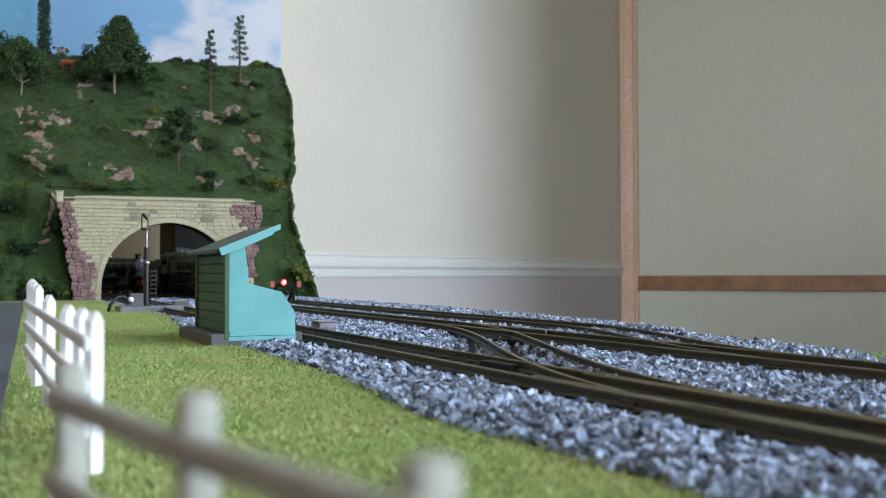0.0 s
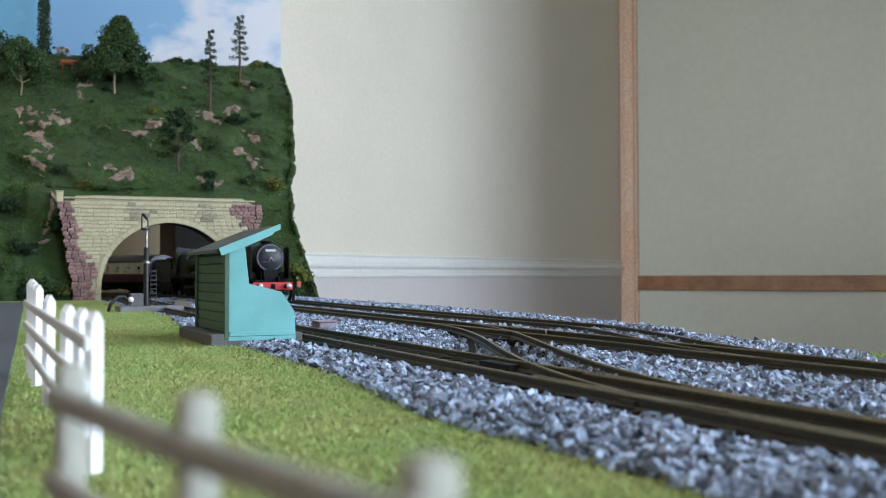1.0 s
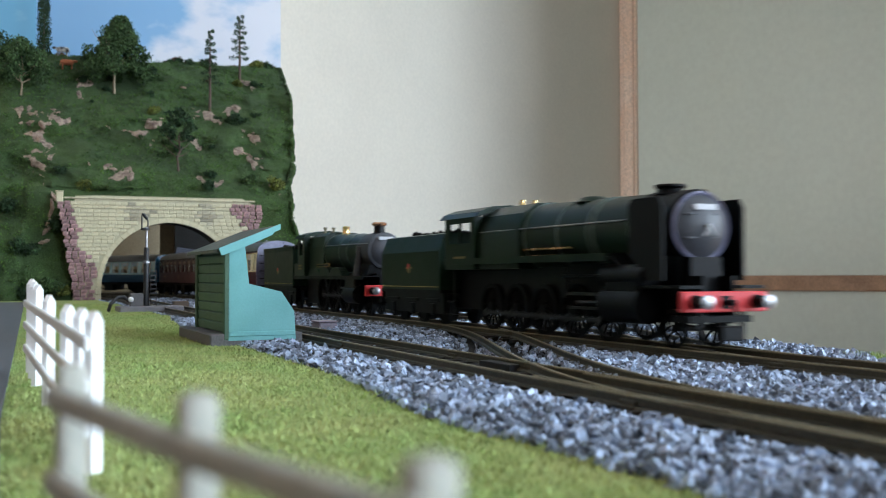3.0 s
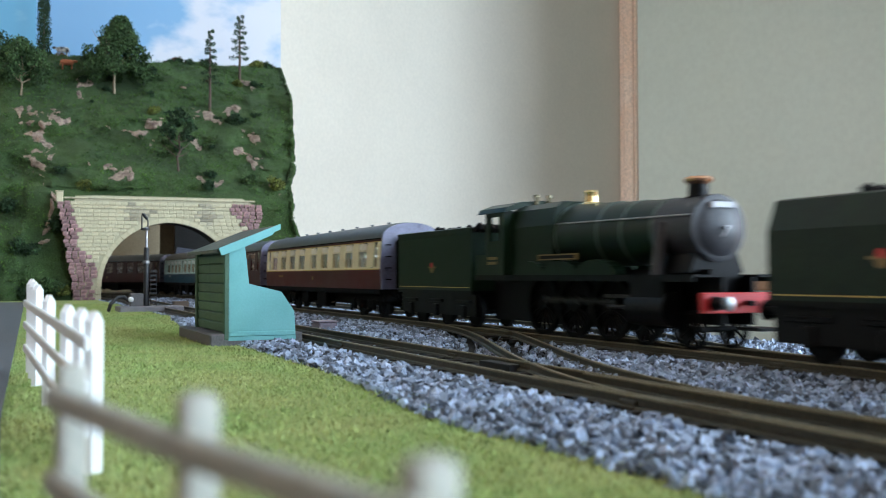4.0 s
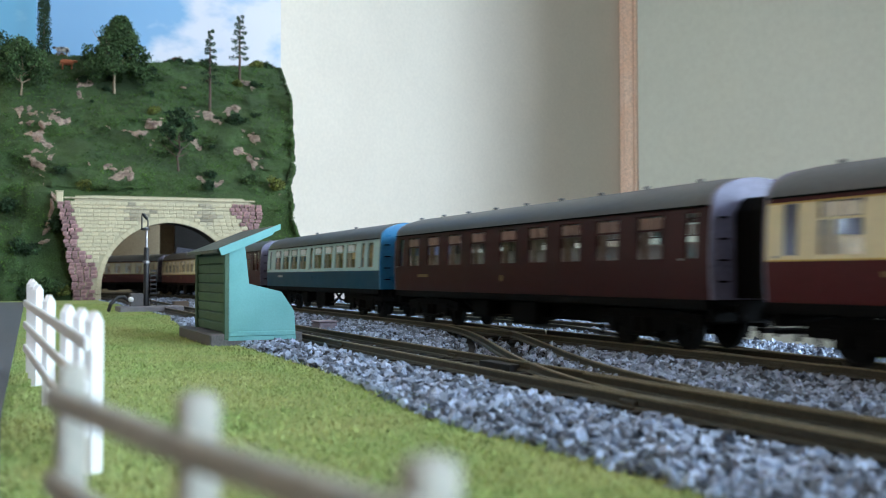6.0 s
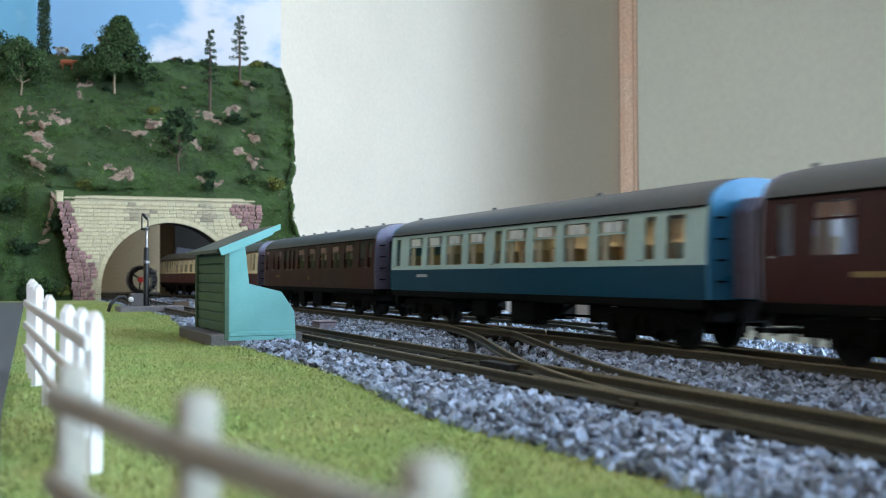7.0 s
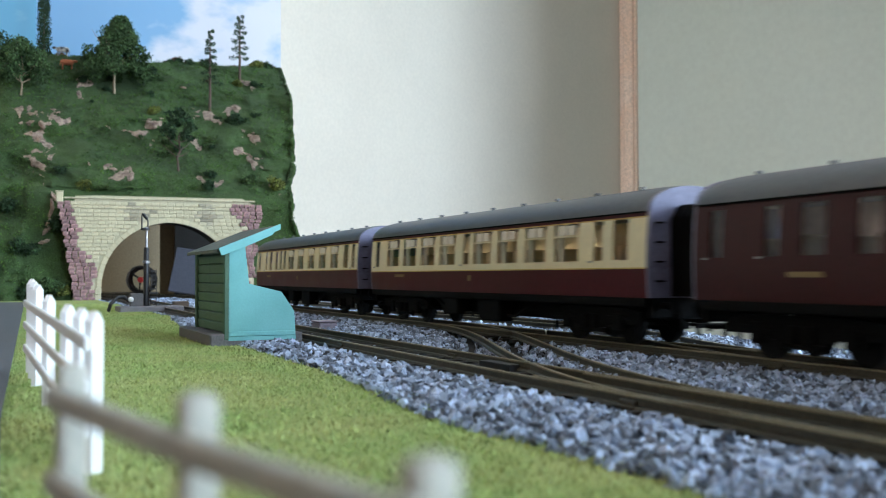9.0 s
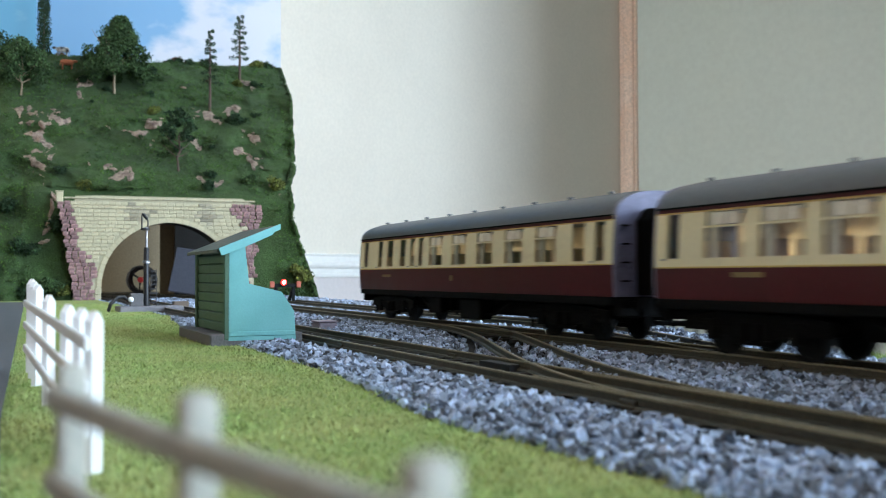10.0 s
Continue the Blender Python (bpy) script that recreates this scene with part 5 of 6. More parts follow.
LIVERY = {
    "cream": (M_CREAM, M_CRIMSON, M_END_SHEEN),
    "maroon": (M_MAROON, M_MAROON, M_END_SHEEN),
    "blue": (M_PALEGREY, M_BLUE, M_BLUE_SHEEN)}
TRAIN = [(build_engine_a(), -0.0195, 0.262), (build_engine_b(), 0.2615, 0.240)]
for livery, style, front, length, waist, label in (
        ("cream", "corridor", 0.5239, 0.2531, 0.0268, "crimson and cream railway coach behind the engines"),
        ("maroon", "corridor", 0.8002, 0.2453, 0.0268, "maroon railway coach with grey roof"),
        ("blue", "open", 1.0683, 0.2490, 0.0262, "blue and pale grey railway coach"),
        ("maroon", "compartment", 1.3427, 0.2522, 0.0268, "dark maroon railway coach with small windows"),
        ("cream", "open", 1.6185, 0.2503, 0.0254, "crimson and cream railway coach with tan seats"),
        ("cream", "compartment", 1.8920, 0.2503, 0.0268, "last crimson and cream railway coach of the train")):
    up, low, end = LIVERY[livery]
    TRAIN.append((build_coach(label, up, low, end, style, livery == "cream", length, waist), front, length))


# ---- tunnel mouth ----
ARCH, SPRING, PTOP = 0.0765, 0.0105, 0.1165


def arch_outline(r, n=28):
    """Half-round opening with short straight legs, from left foot to right foot."""
    pts = [(-r, -0.0060)]
    pts += [(-r * math.cos(math.pi * k / n), SPRING + r * math.sin(math.pi * k / n)) for k in range(n + 1)]
    return pts + [(r, -0.0060)]


def half_width(z, side):
    """The mouth narrows towards its foot where the bank laps over it."""
    u = max(0, min(1, z / PTOP))
    return 0.107 + 0.019 * u if side < 0 else 0.0975 + 0.0105 * u


def build_portal():
    p = thing("tunnel_portal", M_H, "cream stone tunnel mouth with purple-brown flanking stones", "tunnel portal")

    def backing(bm):
        inner = arch_outline(ARCH)
        n = len(inner)
        outer = []
        for k, (x, z) in enumerate(inner):
            if k == 0 or k == n - 1:
                outer.append((math.copysign(half_width(0, x), x), -0.006))
            else:
                a = math.pi * (k - 1) / (n - 3)
                ox, oz = -math.cos(a), math.sin(a)
                s = min((0.105 if ox < 0 else 0.098) / abs(ox) if abs(ox) > 1e-6 else 9, (PTOP - SPRING) / oz if oz > 1e-6 else 9)
                outer.append((ox * s, SPRING + oz * s))
        front = [(bm.verts.new((a[0], 0.0, a[1])), bm.verts.new((b[0], 0.0, b[1]))) for a, b in zip(inner, outer)]
        back = [(bm.verts.new((a[0], 0.014, a[1])), bm.verts.new((b[0], 0.014, b[1]))) for a, b in zip(inner, outer)]
        for (a, b), (c, d), (e, f), (g, h) in zip(front, front[1:], back, back[1:]):
            bm.faces.new((a, b, d, c)), bm.faces.new((e, g, h, f)), bm.faces.new((a, c, g, e)), bm.faces.new((b, f, h, d))
    made("backing", backing, M_MORTAR, p, smooth=False)

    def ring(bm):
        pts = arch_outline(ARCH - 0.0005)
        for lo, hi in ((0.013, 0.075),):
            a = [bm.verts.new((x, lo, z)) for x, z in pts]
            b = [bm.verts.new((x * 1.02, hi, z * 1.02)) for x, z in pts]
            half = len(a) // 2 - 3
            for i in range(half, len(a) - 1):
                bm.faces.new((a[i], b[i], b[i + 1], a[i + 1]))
    made("lining", ring, M_NEAR_BLACK, p, "near-black lining", smooth=False)
    # voussoirs round the opening
    n = 27
    step = math.pi / n
    vs = mesh_of("voussoir", lambda bm: prism(bm, [((ARCH - 0.0006) * math.sin(-step * 0.47), (ARCH - 0.0006) * math.cos(step * 0.47)), ((ARCH - 0.0006) * math.sin(step * 0.47), (ARCH - 0.0006) * math.cos(step * 0.47)), ((ARCH + 0.0046) * math.sin(step * 0.47), (ARCH + 0.0046) * math.cos(step * 0.47)), ((ARCH + 0.0046) * math.sin(-step * 0.47), (ARCH + 0.0046) * math.cos(step * 0.47))], -0.0012, 0.004, axis=1), M_CREAMSTONE, False)
    for k in range(n):
        piece("voussoir", vs, p, pose(0, 0, SPRING, 0, math.degrees(-math.pi / 2 + step * (k + 0.5)), 0))
    foot = mesh_of("jamb_stone", lambda bm: box(bm, (-0.0034, -0.0018, 0), (0.0034, 0.004, 0.0078), 0.0005), M_CREAMSTONE, False)
    for s in (-1, 1):
        for k in range(2):
            piece("jamb_stone", foot, p, pose(s * (ARCH + 0.0030), 0, -0.0055 + k * 0.0081))
    # coursed face stones, cream in the middle and purple-brown towards the flanks
    rnd = random.Random(11)
    cream = [mesh_of("face_stone", lambda bm: box(bm, (-w / 2, -0.0009, -0.0020), (w / 2, 0.003, 0.0020), 0.0004), M_CREAMSTONE, False) for w in (0.0062, 0.0074, 0.0086)]
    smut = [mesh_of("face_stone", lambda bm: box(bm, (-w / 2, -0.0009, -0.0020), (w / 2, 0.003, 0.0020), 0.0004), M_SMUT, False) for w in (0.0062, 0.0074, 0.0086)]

    def rough_stone(seed, w):
        def build(bm):
            r2 = random.Random(seed)
            box(bm, (-w / 2, -0.0022, -0.0022), (w / 2, 0.003, 0.0022), 0.0008)
            for v in bm.verts:
                v.co += Vector((r2.uniform(-1, 1), r2.uniform(-1, 1), r2.uniform(-1, 1))) * 0.0005
        return mesh_of("flank_stone", build, M_PURPLE, False)
    purple = [rough_stone(s, w) for s, w in ((1, 0.0062), (2, 0.0075), (3, 0.0054), (4, 0.0068))]
    z = -0.0025
    while z < 0.1105:
        left, right = half_width(z, -1), half_width(z, 1)
        x = -left + rnd.uniform(0, 0.003)
        edge_l = np.interp(z, (0, 0.03, 0.06, 0.11), (0.076, 0.082, 0.099, 0.108)) + rnd.uniform(-0.004, 0.003)
        edge_r = np.interp(z, (0, 0.04, 0.07, 0.085, 0.11), (0.088, 0.083, 0.084, 0.076, 0.069)) + rnd.uniform(-0.004, 0.004)
        while x < right - 0.003:
            flank = x < -edge_l - 0.004 or x > edge_r
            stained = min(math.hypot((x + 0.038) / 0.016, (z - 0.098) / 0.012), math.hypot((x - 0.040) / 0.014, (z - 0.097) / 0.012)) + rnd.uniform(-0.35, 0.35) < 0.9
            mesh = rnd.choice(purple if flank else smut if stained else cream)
            w = max(v.co.x for v in mesh.vertices) * 2
            cx = x + w / 2
            if math.hypot(cx, max(0, z - SPRING)) > ARCH + 0.0070 and cx + w / 2 < right + 0.003:
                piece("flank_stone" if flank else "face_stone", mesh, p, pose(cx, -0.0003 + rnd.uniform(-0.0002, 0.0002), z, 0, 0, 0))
            x += w + 0.0003
        z += 0.0044
    made("string_course", lambda bm: box(bm, (-0.108, -0.0020, 0.1022), (0.070, 0.002, 0.1032), 0.0003), M_CREAMSTONE, p, smooth=False)
    cop = mesh_of("coping_stone", lambda bm: box(bm, (-0.0128, -0.0022, 0.1124), (0.0128, 0.007, 0.1142), 0.0006), M_CREAMSTONE, False)
    for k in range(8):
        piece("coping_stone", cop, p, pose(-0.1040 + k * 0.0272, 0, rnd.uniform(-0.0003, 0.0003)))
    made("end_pier", lambda bm: (box(bm, (-0.1250, -0.0026, 0.108), (-0.1175, 0.007, 0.1195), 0.0008), box(bm, (-0.1258, -0.0032, 0.1195), (-0.1168, 0.0076, 0.1210), 0.0006)), M_CREAMSTONE, p, smooth=False)


build_portal()
fittings()


# ---- behind the hill, seen through the arch ----
def build_behind():
    shaped("hill_back_board", lambda bm: box(bm, (-0.80, 0.70, GROUND - 0.0022), (0.146, 0.708, 0.34), 0.001), material("buff_card", (0.23, 0.19, 0.12), 0.8, scale=8, fine=300), M_H, "buff board closing the back of the hill", "board", kind="structure")
    # unseen board, cut short at both sides so daylight reaches the back board
    shaped("hill_end_board", lambda bm: prism(bm, [(0.42, GROUND - 0.0022), (0.42, 0.31), (0.56, 0.31), (0.56, GROUND - 0.0022)], 0.136, 0.143, axis=0), M_BOARD, M_H, "unseen plywood board partly blocking light at the hill's end", "board", kind="structure")
    shaped("support_board", lambda bm: box(bm, (-0.003, -0.005, GROUND - 0.0022), (0.150, 0.005, 0.30), 0.001), M_NEAR_BLACK, frame_of((-0.408, 1.50, 0), (1, 0.15, 0)), "dark upright board under the hill", "board")
    shaped("hill_post", lambda bm: box(bm, (-0.011, -0.006, GROUND - 0.0022), (0.011, 0.006, 0.33), 0.001), material("weathered_ply", (0.17, 0.13, 0.075), 0.8, scale=30, fine=300), frame_of((-0.428, 1.52, 0), (1, 0.2, 0)), "plywood post holding up the hill", "post")
    shaped("leaning_panel", lambda bm: box(bm, (-0.048, -0.002, 0), (0.048, 0.002, 0.066), 0.001, m=pose(0, 0, 0, -14, 9, 0)), material("blue_grey_card", (0.12, 0.125, 0.16), 0.7, scale=30, fine=500), frame_of((-0.345, 1.40, GROUND - 0.0020), (1, 0.1, 0)), "blue-grey panel leaning under the hill", "panel")
    reel = thing("cable_reel", frame_of((-0.492, 1.60, GROUND - 0.0022 + 0.0235), (1, 0.1, 0)), "black cable reel standing on the board", "cable reel")

    def torus(bm, y):
        n, k = 32, 8
        rings = []
        for i in range(n):
            a = 2 * math.pi * i / n
            rings.append([bm.verts.new(((0.0200 + 0.0035 * math.cos(2 * math.pi * j / k)) * math.cos(a), y + 0.0035 * math.sin(2 * math.pi * j / k), (0.0200 + 0.0035 * math.cos(2 * math.pi * j / k)) * math.sin(a))) for j in range(k)])
        for i in range(n):
            for j in range(k):
                bm.faces.new((rings[i][j], rings[i][(j + 1) % k], rings[(i + 1) % n][(j + 1) % k], rings[(i + 1) % n][j]))
    made("flange", lambda bm: torus(bm, -0.009), M_BLACK, reel)
    made("flange", lambda bm: torus(bm, 0.009), M_BLACK, reel)
    made("hub", lambda bm: rod(bm, (0, -0.012, 0), (0, 0.012, 0), 0.0045, seg=20), M_RED, reel, "red hub")
    made("spoke", lambda bm: [rod(bm, (0, -0.009, 0), (0.0195 * math.cos(a), -0.009, 0.0195 * math.sin(a)), 0.0015, seg=6) for a in (0.4, 2.5, 4.6)], M_BLACK, reel)


build_behind()

# ---- lineside things ----
M_LAY = frame_of((0, 0, 0), RIGHT)  # x across the lines, y away


def build_hut():
    h = thing("lineside_hut", M_LAY @ pose(0.0795, 0.3716, 0), "teal lineside hut with overhanging felt roof", "hut")
    L = 0.062
    prof = [(0, -0.0012), (0.0262, -0.0012), (0.0255, 0.0097), (0.0205, 0.0172), (0.0078, 0.0204), (0.0062, 0.0350), (0.0052, 0.0352), (0.0, 0.0332)]
    for y0 in (0.0, L - 0.0012):
        made("end_panel", lambda bm: prism(bm, prof, y0, y0 + 0.0012, axis=1), M_TEAL, h, "teal painted end panel", smooth=False)
    made("skirting", lambda bm: box(bm, (0.0004, -0.0004, 0.0004), (0.0258, 0.0, 0.0022), 0.0002), M_TEAL, h, smooth=False)
    made("inner_wall", lambda bm: box(bm, (0.0008, 0.0012, -0.001), (0.0016, L - 0.0012, 0.0330)), M_PLANK, h, smooth=False)
    made("bench_front", lambda bm: (box(bm, (0.0245, 0.0012, -0.001), (0.0255, L - 0.0012, 0.0095)), box(bm, (0.0075, 0.0012, 0.0165), (0.0205, L - 0.0012, 0.0172))), M_TEAL, h, smooth=False)
    plank = mesh_of("plank", lambda bm: box(bm, (-0.0006, 0.0042, 0), (0.0006, L - 0.0030, 0.0036), 0.0003), M_PLANK, False)
    for k in range(8):
        piece("plank", plank, h, pose(0, 0, 0.0016 + k * 0.0038, 0, -6, 0))
    for y in (0.0018, L - 0.0030):
        made("corner_post", lambda bm: box(bm, (-0.0016, y - 0.0018, -0.001), (0.0006, y + 0.0018, 0.0330), 0.0003), M_PLANK, h, smooth=False)
    made("roof", lambda bm: prism(bm, [(-0.0045, 0.0322), (-0.0045, 0.0335), (0.0190, 0.0431), (0.0192, 0.0413)], -0.0006, L + 0.002, axis=1), M_ROOF, h, "grey felt roof", smooth=False)
    made("bargeboard", lambda bm: prism(bm, [(-0.0030, 0.0310), (-0.0042, 0.0338), (0.0195, 0.0434), (0.0195, 0.0412), (0.0170, 0.0402), (0.0165, 0.0392), (0.0060, 0.0345)], -0.0020, -0.0007, axis=1), M_TEAL, h, "pale teal bargeboard", smooth=False)
    made("plinth", lambda bm: box(bm, (-0.0068, 0.0002, -0.0058), (0.0290, L + 0.008, 0.0014), 0.0005), M_CONC, h, "dark grey resin plinth", smooth=False)


def build_signal():
    s = thing("signal_post", M_LAY @ pose(0.1080, 0.7760, 0), "black signal post with ladder on a grey plinth", "signal")
    made("plinth", lambda bm: box(bm, (-0.026, -0.016, -0.0058), (0.021, 0.016, 0.0008), 0.0008), material("pale_grey_resin", (0.22, 0.215, 0.24), 0.7, vary=0.2, scale=120, fine=1500, bump=0.3), s, "grey resin plinth", smooth=False)
    made("lower_tube", lambda bm: lathe(bm, [(0.0006, 0.0030), (0.002, 0.0030), (0.002, 0.0021), (0.0445, 0.0021), (0.0455, 0.0015)], (-0.005, 0, 0), 14, "z"), M_BLACK, s, "thick black lower tube")
    made("upper_tube", lambda bm: lathe(bm, [(0.0455, 0.0010), (0.0610, 0.0009)], (-0.005, 0, 0), 12, "z"), M_STEEL, s, "bright steel upper tube")
    made("collar", lambda bm: lathe(bm, [(0.0330, 0.0022), (0.0335, 0.0028), (0.0350, 0.0028), (0.0355, 0.0022)], (-0.005, 0, 0), 14, "z"), M_STEEL, s)
    made("platform", lambda bm: lathe(bm, [(0.0585, 0.0015), (0.0590, 0.0034), (0.0600, 0.0034), (0.0605, 0.0015)], (-0.006, 0, 0), 14, "z"), M_BLACK, s)

    def loop(bm):
        pts = [(-0.0085, 0, 0.0600), (-0.0085, 0, 0.0700), (-0.0078, 0, 0.0715), (-0.0055, 0, 0.0690), (-0.0040, 0, 0.0660), (-0.0040, 0, 0.0600)]
        for a, b in zip(pts, pts[1:]):
            rod(bm, a, b, 0.0006, seg=6)
        rod(bm, (-0.0078, 0, 0.0715), (-0.0045, 0, 0.0672), 0.0012, seg=8)
    made("top_bracket", loop, M_BLACK, s, smooth=False)
    lad = made("ladder", lambda bm: [rod(bm, (x, -0.002, 0.0006), (x, -0.002, 0.0290), 0.0003, seg=6) for x in (-0.0020, 0.0022)], M_BLACK, s, "black ladder", smooth=False)
    for k in range(8):
        made("rung", lambda bm: box(bm, (-0.0020, -0.0023, 0.003 + k * 0.0034), (0.0022, -0.0017, 0.0042 + k * 0.0034)), M_BLACK, lad, smooth=False)
    shaped("relay_box", lambda bm: box(bm, (-0.0048, -0.004, 0), (0.0048, 0.004, 0.0100), 0.0005), M_CONC, M_LAY @ pose(0.0955, 0.7740, 0.0006), "small grey relay box on the plinth", "relay box")
    shaped("timber_box", lambda bm: box(bm, (-0.0060, -0.004, 0), (0.0060, 0.004, 0.0085), 0.0005), material("brown_card", (0.16, 0.12, 0.09), 0.8, scale=100, fine=900), M_LAY @ pose(0.1345, 0.8100, GROUND - 0.002), "small brown timber box beside the signal", "box")

    def cable(bm):
        pts = [(0.0, 0, 0.004), (-0.004, 0, 0.0075), (-0.009, -0.002, 0.0070), (-0.014, -0.004, 0.0020), (-0.015, -0.003, -0.0025)]
        for a, b in zip(pts, pts[1:]):
            rod(bm, a, b, 0.0013, seg=8)
            bmesh.ops.create_uvsphere(bm, u_segments=8, v_segments=6, radius=0.0013, matrix=Matrix.Translation(b))
    cb = shaped("cable", cable, M_BLACK, M_LAY @ pose(0.0900, 0.7700, 0.0005), "black cable with a white tip", "cable")
    made("tip", lambda bm: bmesh.ops.create_uvsphere(bm, u_segments=10, v_segments=8, radius=0.0021, matrix=Matrix.Translation((0.001, -0.001, 0.0055))), M_WHITE, cb, "white plug tip")


def build_buffer_stop():
    b = thing("buffer_stop", M_LAY @ pose(LAT3, 0.930, 0), "dark buffer stop with a lit red lamp", "buffer stop")
    made("cross_beam", lambda bm: box(bm, (-0.0150, -0.0012, 0.0125), (0.0150, 0.0012, 0.0162), 0.0004), M_ENBLACK, b, smooth=False)
    red = material("faded_red_paint", (0.42, 0.10, 0.06), 0.6, scale=150, fine=900)
    for x in (-0.0132, 0.0132):
        made("buffer_block", lambda bm: box(bm, (x - 0.0022, -0.0032, 0.0122), (x + 0.0022, -0.0010, 0.0182), 0.0005), red, b, "faded red end block", smooth=False)
    for x in (-0.0085, 0.0085):
        made("upright", lambda bm: (box(bm, (x - 0.0014, -0.0010, -0.0030), (x + 0.0014, 0.0012, 0.0150), 0.0003), prism(bm, [(0.0012, 0.0140), (0.0180, 0.0), (0.0180, -0.0030), (0.0150, -0.0030), (0.0012, 0.0105)], x - 0.0012, x + 0.0012, axis=0)), M_ENBLACK, b, smooth=False)
    lamp = made("lamp_housing", lambda bm: rod(bm, (-0.002, -0.0012, 0.0172), (-0.002, -0.0036, 0.0172), 0.0034, seg=18), M_ENBLACK, b)
    made("lamp_lens", lambda bm: lathe(bm, [(-0.0036, 0.0030), (-0.0044, 0.0024), (-0.0048, 0.0008)], (-0.002, 0, 0.0172), 16, "y"), M_REDLAMP, lamp, "glowing red lens")
    made("lamp_bulb", lambda bm: lathe(bm, [(-0.0047, 0.0015), (-0.0053, 0.0010), (-0.0055, 0.0003)], (-0.002, 0, 0.0172), 12, "y"), M_BULB, lamp)


M_REDLAMP = glowing("red_lamp_glow", (1.0, 0.03, 0.02), 2.5)
M_BULB = glowing("lamp_core_glow", (1.0, 0.75, 0.75), 6.0)
build_hut()
build_signal()
build_buffer_stop()


def build_point_box():
    p = thing("point_motor_box", M_LAY @ pose(0.1437, 0.4550, GROUND), "small lilac-grey point motor box between the tracks", "point motor")
    lilac = material("lilac_plastic", (0.30, 0.26, 0.32), 0.5, scale=150, fine=900)
    made("case", lambda bm: box(bm, (-0.0045, -0.0060, 0), (0.0045, 0.0060, 0.0042), 0.0006), lilac, p, smooth=False)
    made("lid", lambda bm: box(bm, (-0.0050, -0.0064, 0.0042), (0.0050, 0.0064, 0.0050), 0.0003), lilac, p, smooth=False)


build_point_box()


def build_white_fence():
    f = thing("paling_fence", M_LAY, "bright white paling fence beside the road", "fence")
    pale = mesh_of("pale", lambda bm: prism(bm, [(-0.0013, GROUND - 0.002), (0.0013, GROUND - 0.002), (0.0013, 0.0172), (0.0, 0.0186), (-0.0013, 0.0172)], -0.0006, 0.0006, axis=1), M_WHITE, False)
    for q in (0.1397, 0.155, 0.176, 0.2164, 0.250, 0.262, 0.272):
        piece("pale", pale, f, pose(0.0118 - 0.030 * (q - 0.1397), q, 0.0035 * max(0, q - 0.20) / 0.062, 0, 0, 50))
    for z in (0.0145, 0.0090, 0.0032):
        made("rail", lambda bm: box(bm, (-0.0004, 0.0, z - 0.0009), (0.0004, 0.140, z + 0.0009), 0.0002), M_WHITE, f, "white fence rail", smooth=False, m=pose(0.0104, 0.134, 0, 0.8, 0, 1.7))


def build_grey_fence():
    f = thing("post_and_rail_fence", M_LAY, "grey-brown post and rail fence close by", "fence")
    posts = [(0.0042, 0.0656), (0.0082, 0.0448), (0.0123, 0.0282)]
    pm = mesh_of("post", lambda bm: box(bm, (-0.0009, -0.0008, GROUND - 0.002), (0.0009, 0.0008, 0.0178), 0.0005, seg=2), M_FENCE, True)
    for k, (x, y) in enumerate(posts):
        piece("post", pm, f, pose(x, y, (0, 0.0002, -0.0002)[k], 0, 0, 14))
    for z in (0.0157, 0.0105):
        for (x, y), (x2, y2) in zip(posts, posts[1:]):
            a, b = Vector((x, y, z)), Vector((x2, y2, z))
            m = frame_of((a + b) / 2 + Vector((-0.0010, -0.0004, 0)), b - a)
            l = (b - a).length / 2
            made("rail", lambda bm: box(bm, (-l - 0.0008, -0.0005, -0.0007), (l + 0.0008, 0.0005, 0.0007), 0.0003, seg=2), M_FENCE, f, m=m)


build_white_fence()
build_grey_fence()


# ---- planting and rocks on the hill ----
def leaf_mesh(name, centres, size, mat, seed):
    """Many small turned leaf flakes round given centres (place, radius, number)."""
    g = np.random.default_rng(seed)
    pts = []
    for (cx, cy, cz), (rx, ry, rz), n in centres:
        d = g.normal(size=(n, 3))
        d /= np.linalg.norm(d, axis=1)[:, None]
        rad = g.uniform(0.45, 1.05, n)[:, None]
        pts.append(d * rad * np.array((rx, ry, rz)) + np.array((cx, cy, cz)))
    p = np.concatenate(pts)
    n = len(p)
    u = g.normal(size=(n, 3))
    u /= np.linalg.norm(u, axis=1)[:, None]
    v = np.cross(u, g.normal(size=(n, 3)))
    v /= np.linalg.norm(v, axis=1)[:, None]
    s = size * g.uniform(0.6, 1.4, n)[:, None]
    w = np.cross(u, v)
    quad = np.stack([p - u * s, p - v * s * 0.7 + w * s * 0.2, p + u * s, p + v * s * 0.7 + w * s * 0.2], 1).reshape(-1, 3)
    faces = np.arange(4 * n).reshape(-1, 4)
    me = bpy.data.meshes.new(name)
    me.from_pydata(quad.tolist(), [], faces.tolist())
    me.materials.append(mat)
    return me


def on_hill(x, r, sink=0.0):
    p = hill_point(x, r)
    return M_H @ Vector((p.x, p.y - 0.004 if r <= 1 else p.y, p.z - sink))


